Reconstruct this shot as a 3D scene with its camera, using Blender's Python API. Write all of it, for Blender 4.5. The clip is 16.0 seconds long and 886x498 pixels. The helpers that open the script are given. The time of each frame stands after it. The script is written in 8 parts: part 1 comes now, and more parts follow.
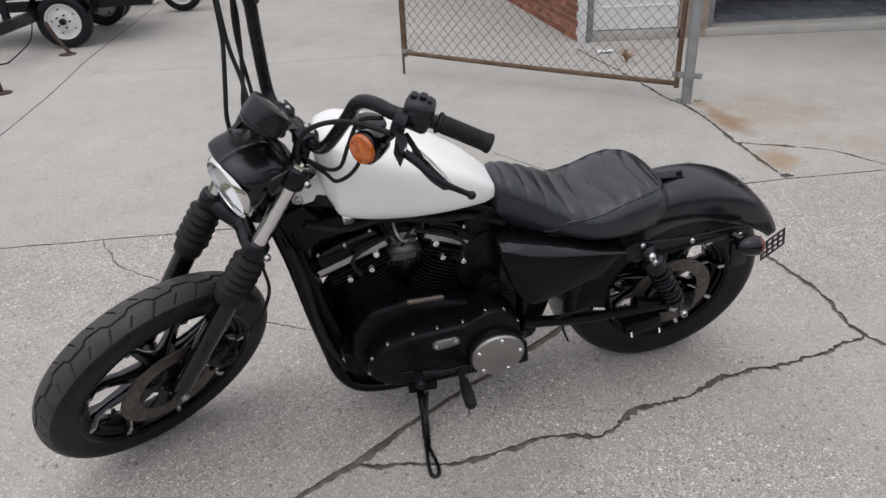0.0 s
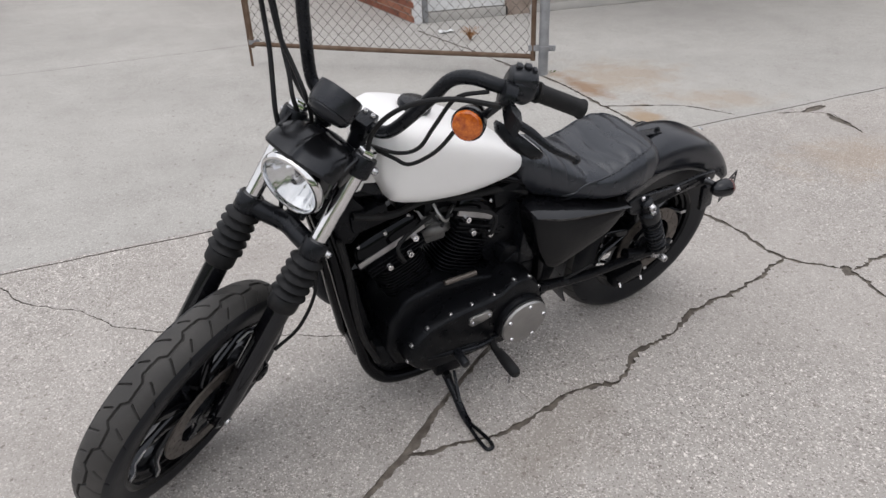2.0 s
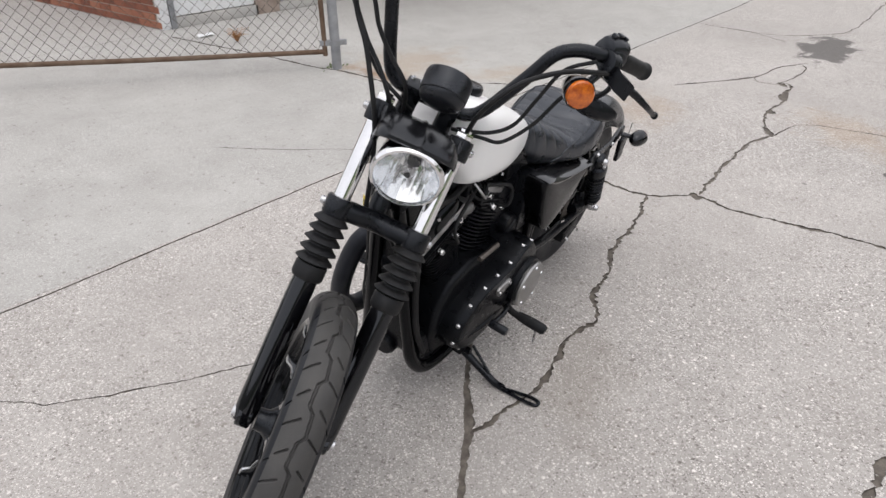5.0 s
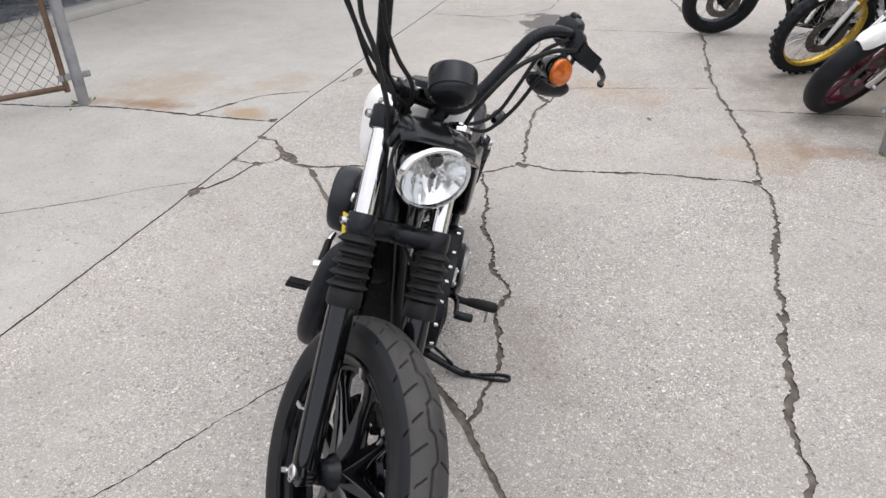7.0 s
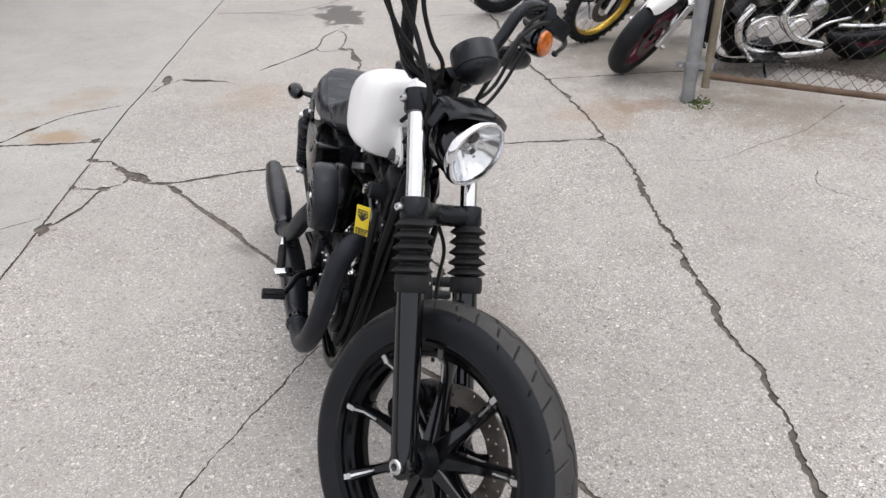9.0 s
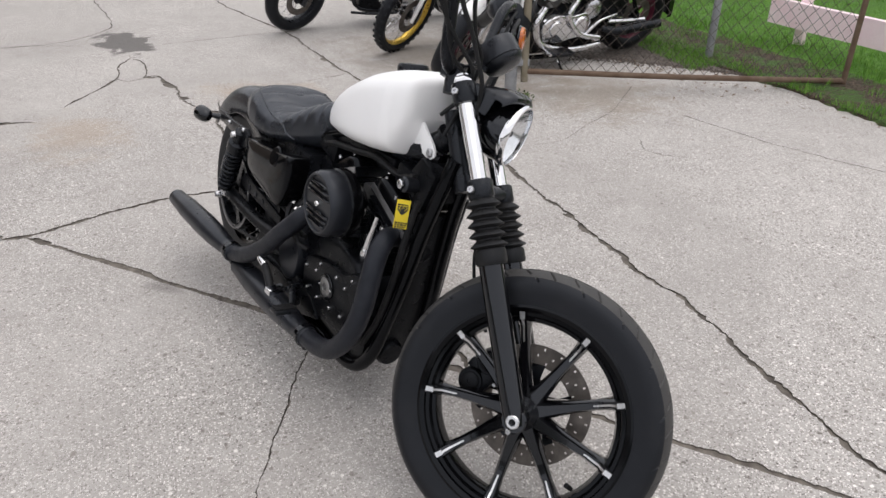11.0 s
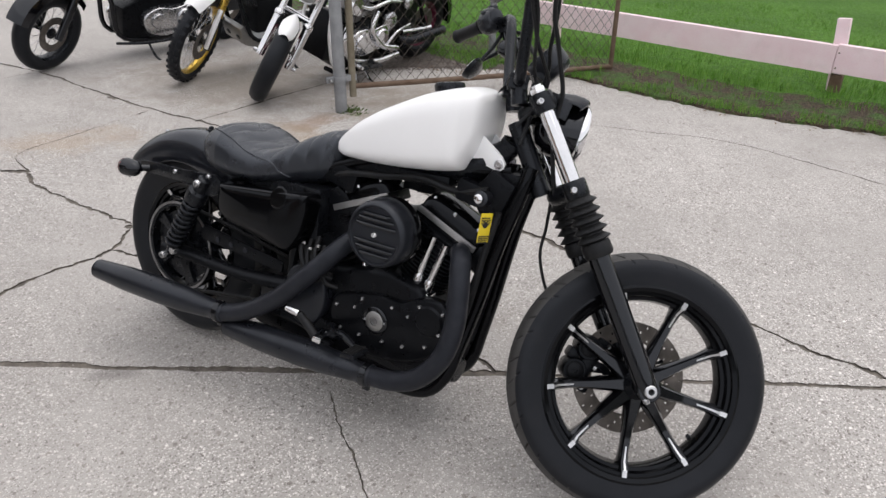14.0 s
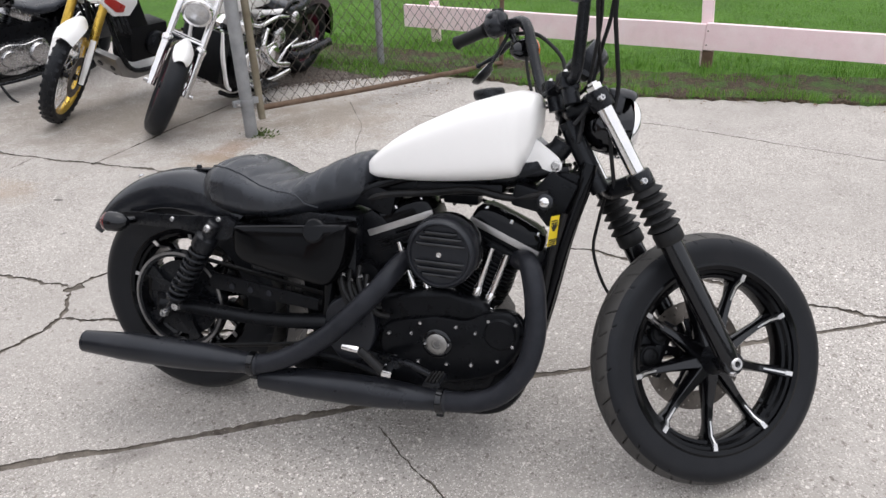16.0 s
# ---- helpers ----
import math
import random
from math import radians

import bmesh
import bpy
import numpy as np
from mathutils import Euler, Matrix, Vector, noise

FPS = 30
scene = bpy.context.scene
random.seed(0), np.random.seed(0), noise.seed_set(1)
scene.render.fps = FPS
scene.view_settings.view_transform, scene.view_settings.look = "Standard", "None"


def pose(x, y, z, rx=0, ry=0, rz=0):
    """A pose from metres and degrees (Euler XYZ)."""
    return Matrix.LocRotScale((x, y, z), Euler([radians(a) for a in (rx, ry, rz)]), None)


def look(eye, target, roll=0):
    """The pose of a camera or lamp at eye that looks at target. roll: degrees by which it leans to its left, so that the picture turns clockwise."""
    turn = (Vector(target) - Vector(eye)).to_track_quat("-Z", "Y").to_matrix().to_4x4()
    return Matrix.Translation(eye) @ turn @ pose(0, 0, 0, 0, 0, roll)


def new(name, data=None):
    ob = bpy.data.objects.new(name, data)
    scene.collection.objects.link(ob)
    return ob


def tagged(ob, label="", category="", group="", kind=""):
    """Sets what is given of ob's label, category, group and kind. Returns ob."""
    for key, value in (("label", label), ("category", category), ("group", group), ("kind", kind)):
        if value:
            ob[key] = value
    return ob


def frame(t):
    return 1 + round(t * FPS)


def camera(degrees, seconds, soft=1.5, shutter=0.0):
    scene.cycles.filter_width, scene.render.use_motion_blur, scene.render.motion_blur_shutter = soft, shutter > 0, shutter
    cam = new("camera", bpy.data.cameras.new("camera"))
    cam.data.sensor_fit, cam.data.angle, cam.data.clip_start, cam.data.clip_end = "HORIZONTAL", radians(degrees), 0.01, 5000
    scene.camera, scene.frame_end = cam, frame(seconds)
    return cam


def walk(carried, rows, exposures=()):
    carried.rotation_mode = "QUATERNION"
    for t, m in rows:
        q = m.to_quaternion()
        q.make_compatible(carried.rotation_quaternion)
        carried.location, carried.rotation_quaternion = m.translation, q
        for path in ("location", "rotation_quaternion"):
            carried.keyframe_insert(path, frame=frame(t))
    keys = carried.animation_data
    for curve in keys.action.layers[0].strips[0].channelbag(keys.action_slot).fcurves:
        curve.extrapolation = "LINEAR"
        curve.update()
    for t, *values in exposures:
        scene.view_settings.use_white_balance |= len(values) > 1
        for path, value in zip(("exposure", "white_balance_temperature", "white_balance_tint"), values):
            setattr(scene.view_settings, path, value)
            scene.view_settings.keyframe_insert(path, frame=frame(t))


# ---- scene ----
cam = camera(64.6, 16.0)
METRES, EYE, TILT, LEAN, TURN = 4.9315, 1.44, 0.0, 0.0, 0.0
ROWS = [
    (0.0, 0.0, 0.0, 0.0, -1.14, -27.14, 2.22),
    (0.5, -0.0372, -0.0054, -0.0009, -6.41, -27.3, 1.63),
    (1.0, -0.0731, -0.0083, -0.0005, -12.24, -28.59, 1.08),
    (1.5, -0.0961, 0.0067, -0.0011, -16.18, -28.59, 1.97),
    (2.0, -0.1188, 0.0177, -0.0006, -18.46, -28.71, 1.91),
    (2.5, -0.1603, 0.0222, -0.0001, -23.46, -28.87, 2.11),
    (3.0, -0.1926, 0.0317, -0.0006, -27.65, -29.24, 1.39),
    (5.5, -0.2964, 0.1171, 0.0002, -49.46, -29.25, 1.33),
    (6.0, -0.3259, 0.144, -0.0006, -56.43, -29.34, 1.56),
    (6.5, -0.3397, 0.1719, -0.0022, -63.72, -30.29, 1.08),
    (7.0, -0.3414, 0.2009, -0.0005, -69.48, -29.7, 1.81),
    (7.5, -0.3602, 0.2234, -0.0, -75.66, -29.11, 1.46),
    (8.0, -0.371, 0.2502, -0.0007, -80.96, -29.82, 1.58),
    (10.5, -0.3738, 0.4165, -0.0002, -105.76, -29.78, 0.38),
    (11.0, -0.3782, 0.45, 0.0004, -111.9, -29.59, 0.17),
    (11.5, -0.3722, 0.4762, -0.0007, -117.43, -30.15, -0.08),
    (12.0, -0.3488, 0.495, -0.0019, -121.17, -30.43, 0.71),
    (12.5, -0.3384, 0.5222, 0.0, -124.87, -30.22, 0.81),
    (13.0, -0.3299, 0.5609, 0.0022, -130.63, -29.94, -0.17),
    (13.5, -0.3057, 0.5832, 0.0031, -134.33, -29.02, -0.92),
    (14.0, -0.2834, 0.5987, 0.0035, -136.46, -28.54, -0.42),
    (14.5, -0.2635, 0.6271, 0.0033, -142.04, -28.72, -0.58),
    (15.0, -0.2421, 0.6487, 0.0029, -146.44, -29.37, -0.49),
    (15.5, -0.2139, 0.6499, 0.0023, -148.44, -28.51, 0.64),
    (16.0, -0.1893, 0.6526, 0.0025, -150.82, -28.17, 1.52),
]
EXPOSURES = [(0.0, 0.0), (1.0, 0.08), (1.5, 0.11), (2.5, 0.14), (5.5, 0.37), (7.0, 0.40), (8.0, 0.39), (10.5, 0.28), (12.5, 0.20), (14.5, 0.25), (15.5, 0.33), (16.0, 0.44)]
walk(cam, [(t, pose(0, 0, EYE, TILT, LEAN, TURN) @ pose(METRES * x, METRES * y, METRES * z, 90 + pitch, roll, yaw)) for t, x, y, z, yaw, pitch, roll in ROWS],
     exposures=EXPOSURES)

# ---- sky and sun ----
sky_world = bpy.data.worlds.new("overcast_sky")
scene.world = sky_world
sky_world.use_nodes = True
wn, wl = sky_world.node_tree.nodes, sky_world.node_tree.links
wn.clear()
sky = wn.new("ShaderNodeTexSky")
sky.sky_type = "NISHITA"
sky.sun_disc = False
sky.sun_elevation, sky.sun_rotation = radians(74), radians(200)
sky.air_density, sky.dust_density, sky.ozone_density = 1.0, 6.0, 0.6
soften = wn.new("ShaderNodeHueSaturation")
soften.inputs["Saturation"].default_value = 0.54
back = wn.new("ShaderNodeBackground")
back.inputs["Strength"].default_value = 0.15
wout = wn.new("ShaderNodeOutputWorld")
wl.new(sky.outputs[0], soften.inputs["Color"])
veil = wn.new("ShaderNodeMix")
veil.data_type = "RGBA"
veil.inputs[0].default_value = 0.72
veil.inputs[7].default_value = (7.4, 7.25, 7.4, 1)
wl.new(soften.outputs[0], veil.inputs[6])
wl.new(veil.outputs[2], back.inputs[0])
wl.new(back.outputs[0], wout.inputs[0])
sun_data = bpy.data.lights.new("sun", "SUN")
sun_data.energy, sun_data.angle, sun_data.color = 0.5, radians(90), (1.0, 0.975, 0.945)
sun = new("sun", sun_data)
sun.matrix_world = look((0, 0, 20), (1.6, -0.8, 7.0))
scene.view_settings.exposure = 0.0


# ---- mesh helpers ----
SINGLE = {"clamp_bolt", "cover_bolt", "derby_bolt", "head_bolt", "machined_band", "rocker_bolt", "lifter_bolt", "strut_bolt", "shock_bolt", "perch_bolt", "caliper_bolt", "riser_bolt",
          "plate_bolt", "timer_screw", "tank_tab", "drive_belt", "oil_hose", "caliper_pin", "piston_cap", "guard_hole", "nail", "door_track", "tension_band", "pedal_rubber", "fin", "skid_hole", "cover_rib", "wiring_tray", "hub"}


def islands(bm):
    """The loose pieces of a bmesh, each as its own."""
    left, out = set(bm.verts), []
    while left:
        todo, got = [left.pop()], set()
        while todo:
            v = todo.pop()
            got.add(v)
            for e in v.link_edges:
                o = e.other_vert(v)
                if o in left:
                    left.discard(o)
                    todo.append(o)
        b = bmesh.new()
        vs = {v: b.verts.new(v.co) for v in bm.verts if v in got}
        for f in bm.faces:
            if f.verts[0] in vs:
                b.faces.new([vs[v] for v in f.verts])
        out.append(b)
    bm.free()
    return out


def part(name, bm, material, parent=None, label="", flat=False, angle=38):
    """One bmesh as one mesh object, under a thing or a part."""
    if name in SINGLE:
        first = None
        for b in islands(bm):
            first = one_part(name, b, material, parent, label, flat, angle)
        return first
    return one_part(name, bm, material, parent, label, flat, angle)


def one_part(name, bm, material, parent, label, flat, angle):
    bmesh.ops.recalc_face_normals(bm, faces=bm.faces)
    me = bpy.data.meshes.new(name)
    bm.to_mesh(me)
    bm.free()
    me.materials.append(material)
    if not flat:
        me.polygons.foreach_set("use_smooth", [True] * len(me.polygons))
        me.set_sharp_from_angle(angle=radians(angle))
    ob = new(name, me)
    ob.parent = parent
    return tagged(ob, label)


def share(name, ob, parent, m=None, label=""):
    """Another object on the same mesh."""
    o = new(name, ob.data)
    o.parent = parent
    if m is not None:
        o.matrix_basis = m
    return tagged(o, label)


def thing(name, m, label, category, group="", kind=""):
    e = new(name)
    e.empty_display_size = 0.1
    e.matrix_basis = m
    return tagged(e, label, category, group, kind)


def spline(pts, n):
    """Catmull-Rom through the points, n steps a span."""
    p = [Vector(q) for q in pts]
    if len(p) < 3 or n < 2:
        return p
    p = [p[0] * 2 - p[1]] + p + [p[-1] * 2 - p[-2]]
    out = []
    for i in range(1, len(p) - 2):
        for k in range(n):
            t = k / n
            a, b, c, d = p[i - 1:i + 3]
            out.append(0.5 * (2 * b + (c - a) * t + (2 * a - 5 * b + 4 * c - d) * t * t + (3 * b - a - 3 * c + d) * t ** 3))
    out.append(p[-2])
    return out


def loft(bm, rings, cap=True, closed=True, ends=False):
    """Skins a row of rings of equal count."""
    vs = [[bm.verts.new(v) for v in r] for r in rings]
    n = len(vs[0])
    m = len(vs)
    for i in range(m if ends else m - 1):
        a, b = vs[i], vs[(i + 1) % m]
        for j in range(n if closed else n - 1):
            bm.faces.new((a[j], a[(j + 1) % n], b[(j + 1) % n], b[j]))
    if cap and not ends:
        bm.faces.new(vs[0])
        bm.faces.new(vs[-1])
    return vs


def tube(bm, pts, r, n=12, steps=6, cap=True, flat=1.0):
    """A round tube along a smooth path; r is one radius or one for each point."""
    path = spline(pts, steps)
    if isinstance(r, (list, tuple)):
        rr = list(np.interp(np.linspace(0, len(r) - 1, len(path)), range(len(r)), r))
    else:
        rr = [r] * len(path)
    tan = [(path[min(i + 1, len(path) - 1)] - path[max(i - 1, 0)]).normalized() for i in range(len(path))]
    side = tan[0].orthogonal().normalized()
    rings = []
    for i, q in enumerate(path):
        side = (side - tan[i] * side.dot(tan[i])).normalized()
        up = tan[i].cross(side)
        rings.append([q + (side * math.cos(a) + up * math.sin(a) * flat) * rr[i] for a in (2 * math.pi * k / n for k in range(n))])
    loft(bm, rings, cap)
    return bm


def rod(bm, a, b, r, n=12, r2=None):
    return tube(bm, [a, b], [r, r if r2 is None else r2], n, 1)


def lathe(bm, profile, origin, axis, n=32, cap=True, ends=False, start=(0, 0, 1)):
    """Turns a profile of (radius, distance along the axis)."""
    ax = Vector(axis).normalized()
    s = Vector(start)
    s = s - ax * s.dot(ax)
    s = s.normalized() if s.length > 1e-3 else ax.orthogonal().normalized()
    t = ax.cross(s)
    o = Vector(origin)
    rings = [[o + ax * h + (s * math.cos(a) + t * math.sin(a)) * max(r, 1e-4) for a in (2 * math.pi * k / n for k in range(n))] for r, h in profile]
    loft(bm, rings, cap, True, ends)
    return bm


def bevel(bm, w, seg=2, deg=30):
    es = [e for e in bm.edges if len(e.link_faces) == 2 and e.calc_face_angle(0) > radians(deg)]
    if es:
        bmesh.ops.bevel(bm, geom=es, offset=w, segments=seg, affect="EDGES", profile=0.6, clamp_overlap=True)
    return bm


def box(bm, size, m=None, w=0.0, seg=2):
    b = bmesh.new()
    bmesh.ops.create_cube(b, size=1.0)
    bmesh.ops.scale(b, vec=size, verts=b.verts)
    if w:
        bevel(b, w, seg)
    merge(bm, b, m)
    return bm


def merge(bm, other, m=None):
    if m is not None:
        bmesh.ops.transform(other, matrix=m, verts=other.verts)
    vs = {v: bm.verts.new(v.co) for v in other.verts}
    for f in other.faces:
        bm.faces.new([vs[v] for v in f.verts])
    other.free()
    return bm


def prism(bm, outline, y0, y1, w=0.0, seg=2, smooth=0):
    """A side outline of (x, z), taken from y0 to y1."""
    pts = [(x, 0, z) for x, z in outline]
    if smooth:
        q = spline(pts + pts[:1], smooth)[:-1]
    else:
        q = [Vector(p) for p in pts]
    b = bmesh.new()
    a = [b.verts.new((v.x, y0, v.z)) for v in q]
    c = [b.verts.new((v.x, y1, v.z)) for v in q]
    n = len(q)
    for i in range(n):
        b.faces.new((a[i], a[(i + 1) % n], c[(i + 1) % n], c[i]))
    b.faces.new(a)
    b.faces.new(c)
    bmesh.ops.recalc_face_normals(b, faces=b.faces)
    if w:
        bevel(b, w, seg, 50 if smooth else 30)
    return merge(bm, b)


def bolt(bm, p, axis, r=0.007, h=0.006):
    lathe(bm, [(r * 1.05, -0.002), (r, h * 0.6), (r * 0.75, h), (r * 0.4, h), (r * 0.35, h * 0.5)], p, axis, 12)
    return bm


# ---- materials ----
def shader(name):
    m = bpy.data.materials.new(name)
    m.use_nodes = True
    nt = m.node_tree
    return m, nt, nt.nodes["Principled BSDF"]


def link(nt, a, b):
    nt.links.new(a, b)


def noise_tex(nt, vec, scale, detail=4, rough=0.55):
    n = nt.nodes.new("ShaderNodeTexNoise")
    n.inputs["Scale"].default_value, n.inputs["Detail"].default_value, n.inputs["Roughness"].default_value = scale, detail, rough
    link(nt, vec, n.inputs["Vector"])
    return n.outputs["Fac"]


def ramp(nt, fac, stops):
    r = nt.nodes.new("ShaderNodeValToRGB")
    e = r.color_ramp.elements
    while len(e) < len(stops):
        e.new(0.5)
    for i, (p, c) in enumerate(stops):
        e[i].position = p
        e[i].color = (*c, 1) if isinstance(c, (tuple, list)) else (c, c, c, 1)
    link(nt, fac, r.inputs[0])
    return r.outputs[0]


def mix(nt, fac, a, b, mode="MIX"):
    n = nt.nodes.new("ShaderNodeMix")
    n.data_type, n.blend_type = "RGBA", mode
    for sock, v in ((n.inputs[0], fac), (n.inputs[6], a), (n.inputs[7], b)):
        if isinstance(v, (int, float)):
            sock.default_value = v
        elif isinstance(v, tuple):
            sock.default_value = (*v, 1)
        else:
            link(nt, v, sock)
    return n.outputs[2]


def surf(name, c1, c2, rough=(0.4, 0.55), metal=0.0, scale=14, fine=260, bump=0.15, coat=0.0, spec=0.5, depth=0.001, dust=0.0):
    """A surface whose colour and gloss wander at two sizes, with a fine grain."""
    m, nt, b = shader(name)
    tc = nt.nodes.new("ShaderNodeTexCoord").outputs["Object"]
    big, small = noise_tex(nt, tc, scale), noise_tex(nt, tc, fine, 3)
    col = ramp(nt, big, [(0.3, c1), (0.72, c2)])
    col = mix(nt, 0.18, col, ramp(nt, small, [(0.3, 0.25), (0.7, 0.75)]), "SOFT_LIGHT")
    if dust:
        d = ramp(nt, noise_tex(nt, tc, scale * 2.3, 6), [(0.52, 0.0), (0.75, dust)])
        col = mix(nt, d, col, (0.3, 0.27, 0.23))
    link(nt, col, b.inputs["Base Color"])
    link(nt, ramp(nt, noise_tex(nt, tc, scale * 1.7), [(0.3, rough[0]), (0.7, rough[1])]), b.inputs["Roughness"])
    b.inputs["Metallic"].default_value = metal
    b.inputs["Coat Weight"].default_value = coat
    b.inputs["Coat Roughness"].default_value = 0.08
    b.inputs["Specular IOR Level"].default_value = spec
    if max(c2) < 0.04 and not metal:
        b.inputs["Specular Tint"].default_value = (0.84, 0.90, 1.0, 1)
    if bump:
        bp = nt.nodes.new("ShaderNodeBump")
        bp.inputs["Strength"].default_value, bp.inputs["Distance"].default_value = bump, depth
        link(nt, small, bp.inputs["Height"])
        link(nt, bp.outputs[0], b.inputs["Normal"])
    return m


BLACK_GLOSS = surf("black_gloss_paint", (0.002, 0.002, 0.0026), (0.004, 0.004, 0.005), (0.05, 0.11), scale=8, bump=0.02, coat=0.2, spec=0.42)
BLACK_SATIN = surf("black_satin_powder_coat", (0.0036, 0.0040, 0.0052), (0.0075, 0.0082, 0.0105), (0.22, 0.36), scale=20, fine=600, bump=0.15, spec=0.30, dust=0.010)
BLACK_WRINKLE = surf("black_wrinkle_paint", (0.003, 0.003, 0.0035), (0.006, 0.006, 0.0065), (0.40, 0.55), scale=30, fine=900, bump=0.35, spec=0.2, dust=0.012)
DENIM_BLACK = surf("black_denim_paint", (0.010, 0.011, 0.0145), (0.016, 0.0175, 0.022), (0.18, 0.28), scale=6, fine=700, bump=0.05, spec=0.55, dust=0.01)
BLACK_WRAP = surf("black_exhaust_wrap", (0.0095, 0.0104, 0.0142), (0.017, 0.0182, 0.0236), (0.36, 0.50), scale=24, fine=420, bump=0.5, spec=0.26, dust=0.014)
SATIN_PIPE = surf("satin_black_pipe", (0.0078, 0.0087, 0.0118), (0.0135, 0.0148, 0.0192), (0.26, 0.38), scale=9, fine=500, bump=0.12, spec=0.40, dust=0.014)
BLACK_PLASTIC = surf("black_plastic", (0.0065, 0.0070, 0.0090), (0.0115, 0.0122, 0.0152), (0.24, 0.36), scale=18, fine=900, bump=0.15, spec=0.45, dust=0.02)
RUBBER = surf("black_rubber", (0.008, 0.008, 0.0085), (0.014, 0.0135, 0.0135), (0.45, 0.6), scale=16, fine=500, bump=0.2, spec=0.24, dust=0.03)
TYRE = surf("tyre_rubber", (0.007, 0.0075, 0.0092), (0.012, 0.0127, 0.0152), (0.38, 0.52), scale=5, fine=420, bump=0.2, spec=0.24, dust=0.012)
TREAD = surf("worn_tread_rubber", (0.030, 0.0295, 0.030), (0.050, 0.049, 0.0485), (0.5, 0.62), scale=9, fine=420, bump=0.25, spec=0.4, dust=0.03)
LEATHER = surf("black_leather", (0.012, 0.0134, 0.0172), (0.020, 0.0222, 0.0278), (0.25, 0.35), scale=12, fine=520, bump=0.22, spec=0.66)
ENGINE_BLACK = surf("engine_black_coat", (0.0026, 0.0028, 0.0036), (0.005, 0.0054, 0.0068), (0.24, 0.38), scale=24, fine=800, bump=0.25, spec=0.17, dust=0.005)
ENGINE_GLOSS = surf("engine_gloss_black", (0.0016, 0.0016, 0.002), (0.0034, 0.0034, 0.004), (0.08, 0.16), scale=10, bump=0.03, spec=0.19)
WHITE_PAINT = surf("white_satin_paint", (0.87, 0.875, 0.89), (0.90, 0.905, 0.92), (0.30, 0.40), scale=5, fine=700, bump=0.05, coat=0.25)
CHROME = surf("chrome", (0.72, 0.73, 0.75), (0.8, 0.8, 0.82), (0.04, 0.1), 1.0, scale=20, bump=0.0)
STEEL = surf("bright_steel", (0.45, 0.46, 0.48), (0.6, 0.6, 0.62), (0.18, 0.32), 1.0, scale=30, fine=500, bump=0.1)
BRUSHED = surf("brushed_aluminium", (0.33, 0.33, 0.33), (0.42, 0.42, 0.42), (0.34, 0.46), 1.0, scale=12, fine=700, bump=0.15)
MACHINED = surf("machined_aluminium", (0.55, 0.56, 0.58), (0.7, 0.7, 0.72), (0.25, 0.38), 1.0, scale=40, fine=600, bump=0.1)
BAND = surf("dull_machined_band", (0.42, 0.42, 0.43), (0.52, 0.52, 0.53), (0.36, 0.5), 0.95, scale=20, fine=600, bump=0.12)
CAST = surf("dull_cast_alloy", (0.16, 0.16, 0.16), (0.22, 0.22, 0.22), (0.45, 0.6), 0.9, scale=30, fine=500, bump=0.2)
PULLEY = surf("dull_pulley_steel", (0.20, 0.20, 0.205), (0.32, 0.32, 0.33), (0.35, 0.5), 0.9, scale=20, fine=500, bump=0.15)
DISC_STEEL = surf("brake_disc_steel", (0.09, 0.082, 0.076), (0.18, 0.16, 0.145), (0.4, 0.55), 0.8, scale=25, fine=500, bump=0.2)
GALV = surf("galvanised_steel", (0.22, 0.23, 0.245), (0.34, 0.35, 0.365), (0.45, 0.65), 0.45, scale=9, fine=160, bump=0.2)
DULL_PIPE = surf("weathered_gate_pipe", (0.15, 0.125, 0.085), (0.26, 0.235, 0.18), (0.55, 0.7), 0.2, scale=10, fine=150, bump=0.3)
RUSTY = surf("rusty_painted_steel", (0.09, 0.052, 0.032), (0.17, 0.12, 0.085), (0.7, 0.85), 0.1, scale=11, fine=150, bump=0.5, depth=0.002)
WIRE = surf("weathered_wire", (0.05, 0.04, 0.032), (0.12, 0.105, 0.095), (0.5, 0.7), 0.5, scale=18, fine=150, bump=0.1)
PINK_WOOD = surf("faded_pink_painted_wood", (0.84, 0.64, 0.69), (0.88, 0.74, 0.77), (0.6, 0.75), scale=5, fine=90, bump=0.35, depth=0.002, dust=0.10)
JOINT_SAND = surf("joint_sand", (0.075, 0.065, 0.055), (0.19, 0.167, 0.146), (0.85, 0.95), scale=30, fine=160, bump=0.8, depth=0.004)
DIRT = surf("crack_dirt", (0.06, 0.052, 0.045), (0.18, 0.158, 0.136), (0.85, 0.95), scale=22, fine=160, bump=0.8, depth=0.004)
YELLOW = surf("yellow_sticker", (0.72, 0.55, 0.02), (0.8, 0.62, 0.03), (0.4, 0.5), scale=30, bump=0.05)
INK = surf("black_ink", (0.01, 0.01, 0.01), (0.02, 0.02, 0.02), (0.5, 0.6), bump=0.0)
WHITE_ENAMEL = surf("white_enamel", (0.62, 0.63, 0.65), (0.75, 0.76, 0.77), (0.35, 0.5), scale=8, bump=0.08, dust=0.2)
GOLD = surf("gold_anodised", (0.55, 0.36, 0.06), (0.68, 0.47, 0.1), (0.25, 0.35), 0.9, scale=20, bump=0.05)
RED_PLASTIC = surf("red_plastic", (0.32, 0.015, 0.012), (0.42, 0.03, 0.02), (0.25, 0.4), scale=12, bump=0.05)
MAROON = surf("magenta_rim_paint", (0.07, 0.008, 0.022), (0.12, 0.016, 0.04), (0.25, 0.4), scale=15, bump=0.05)
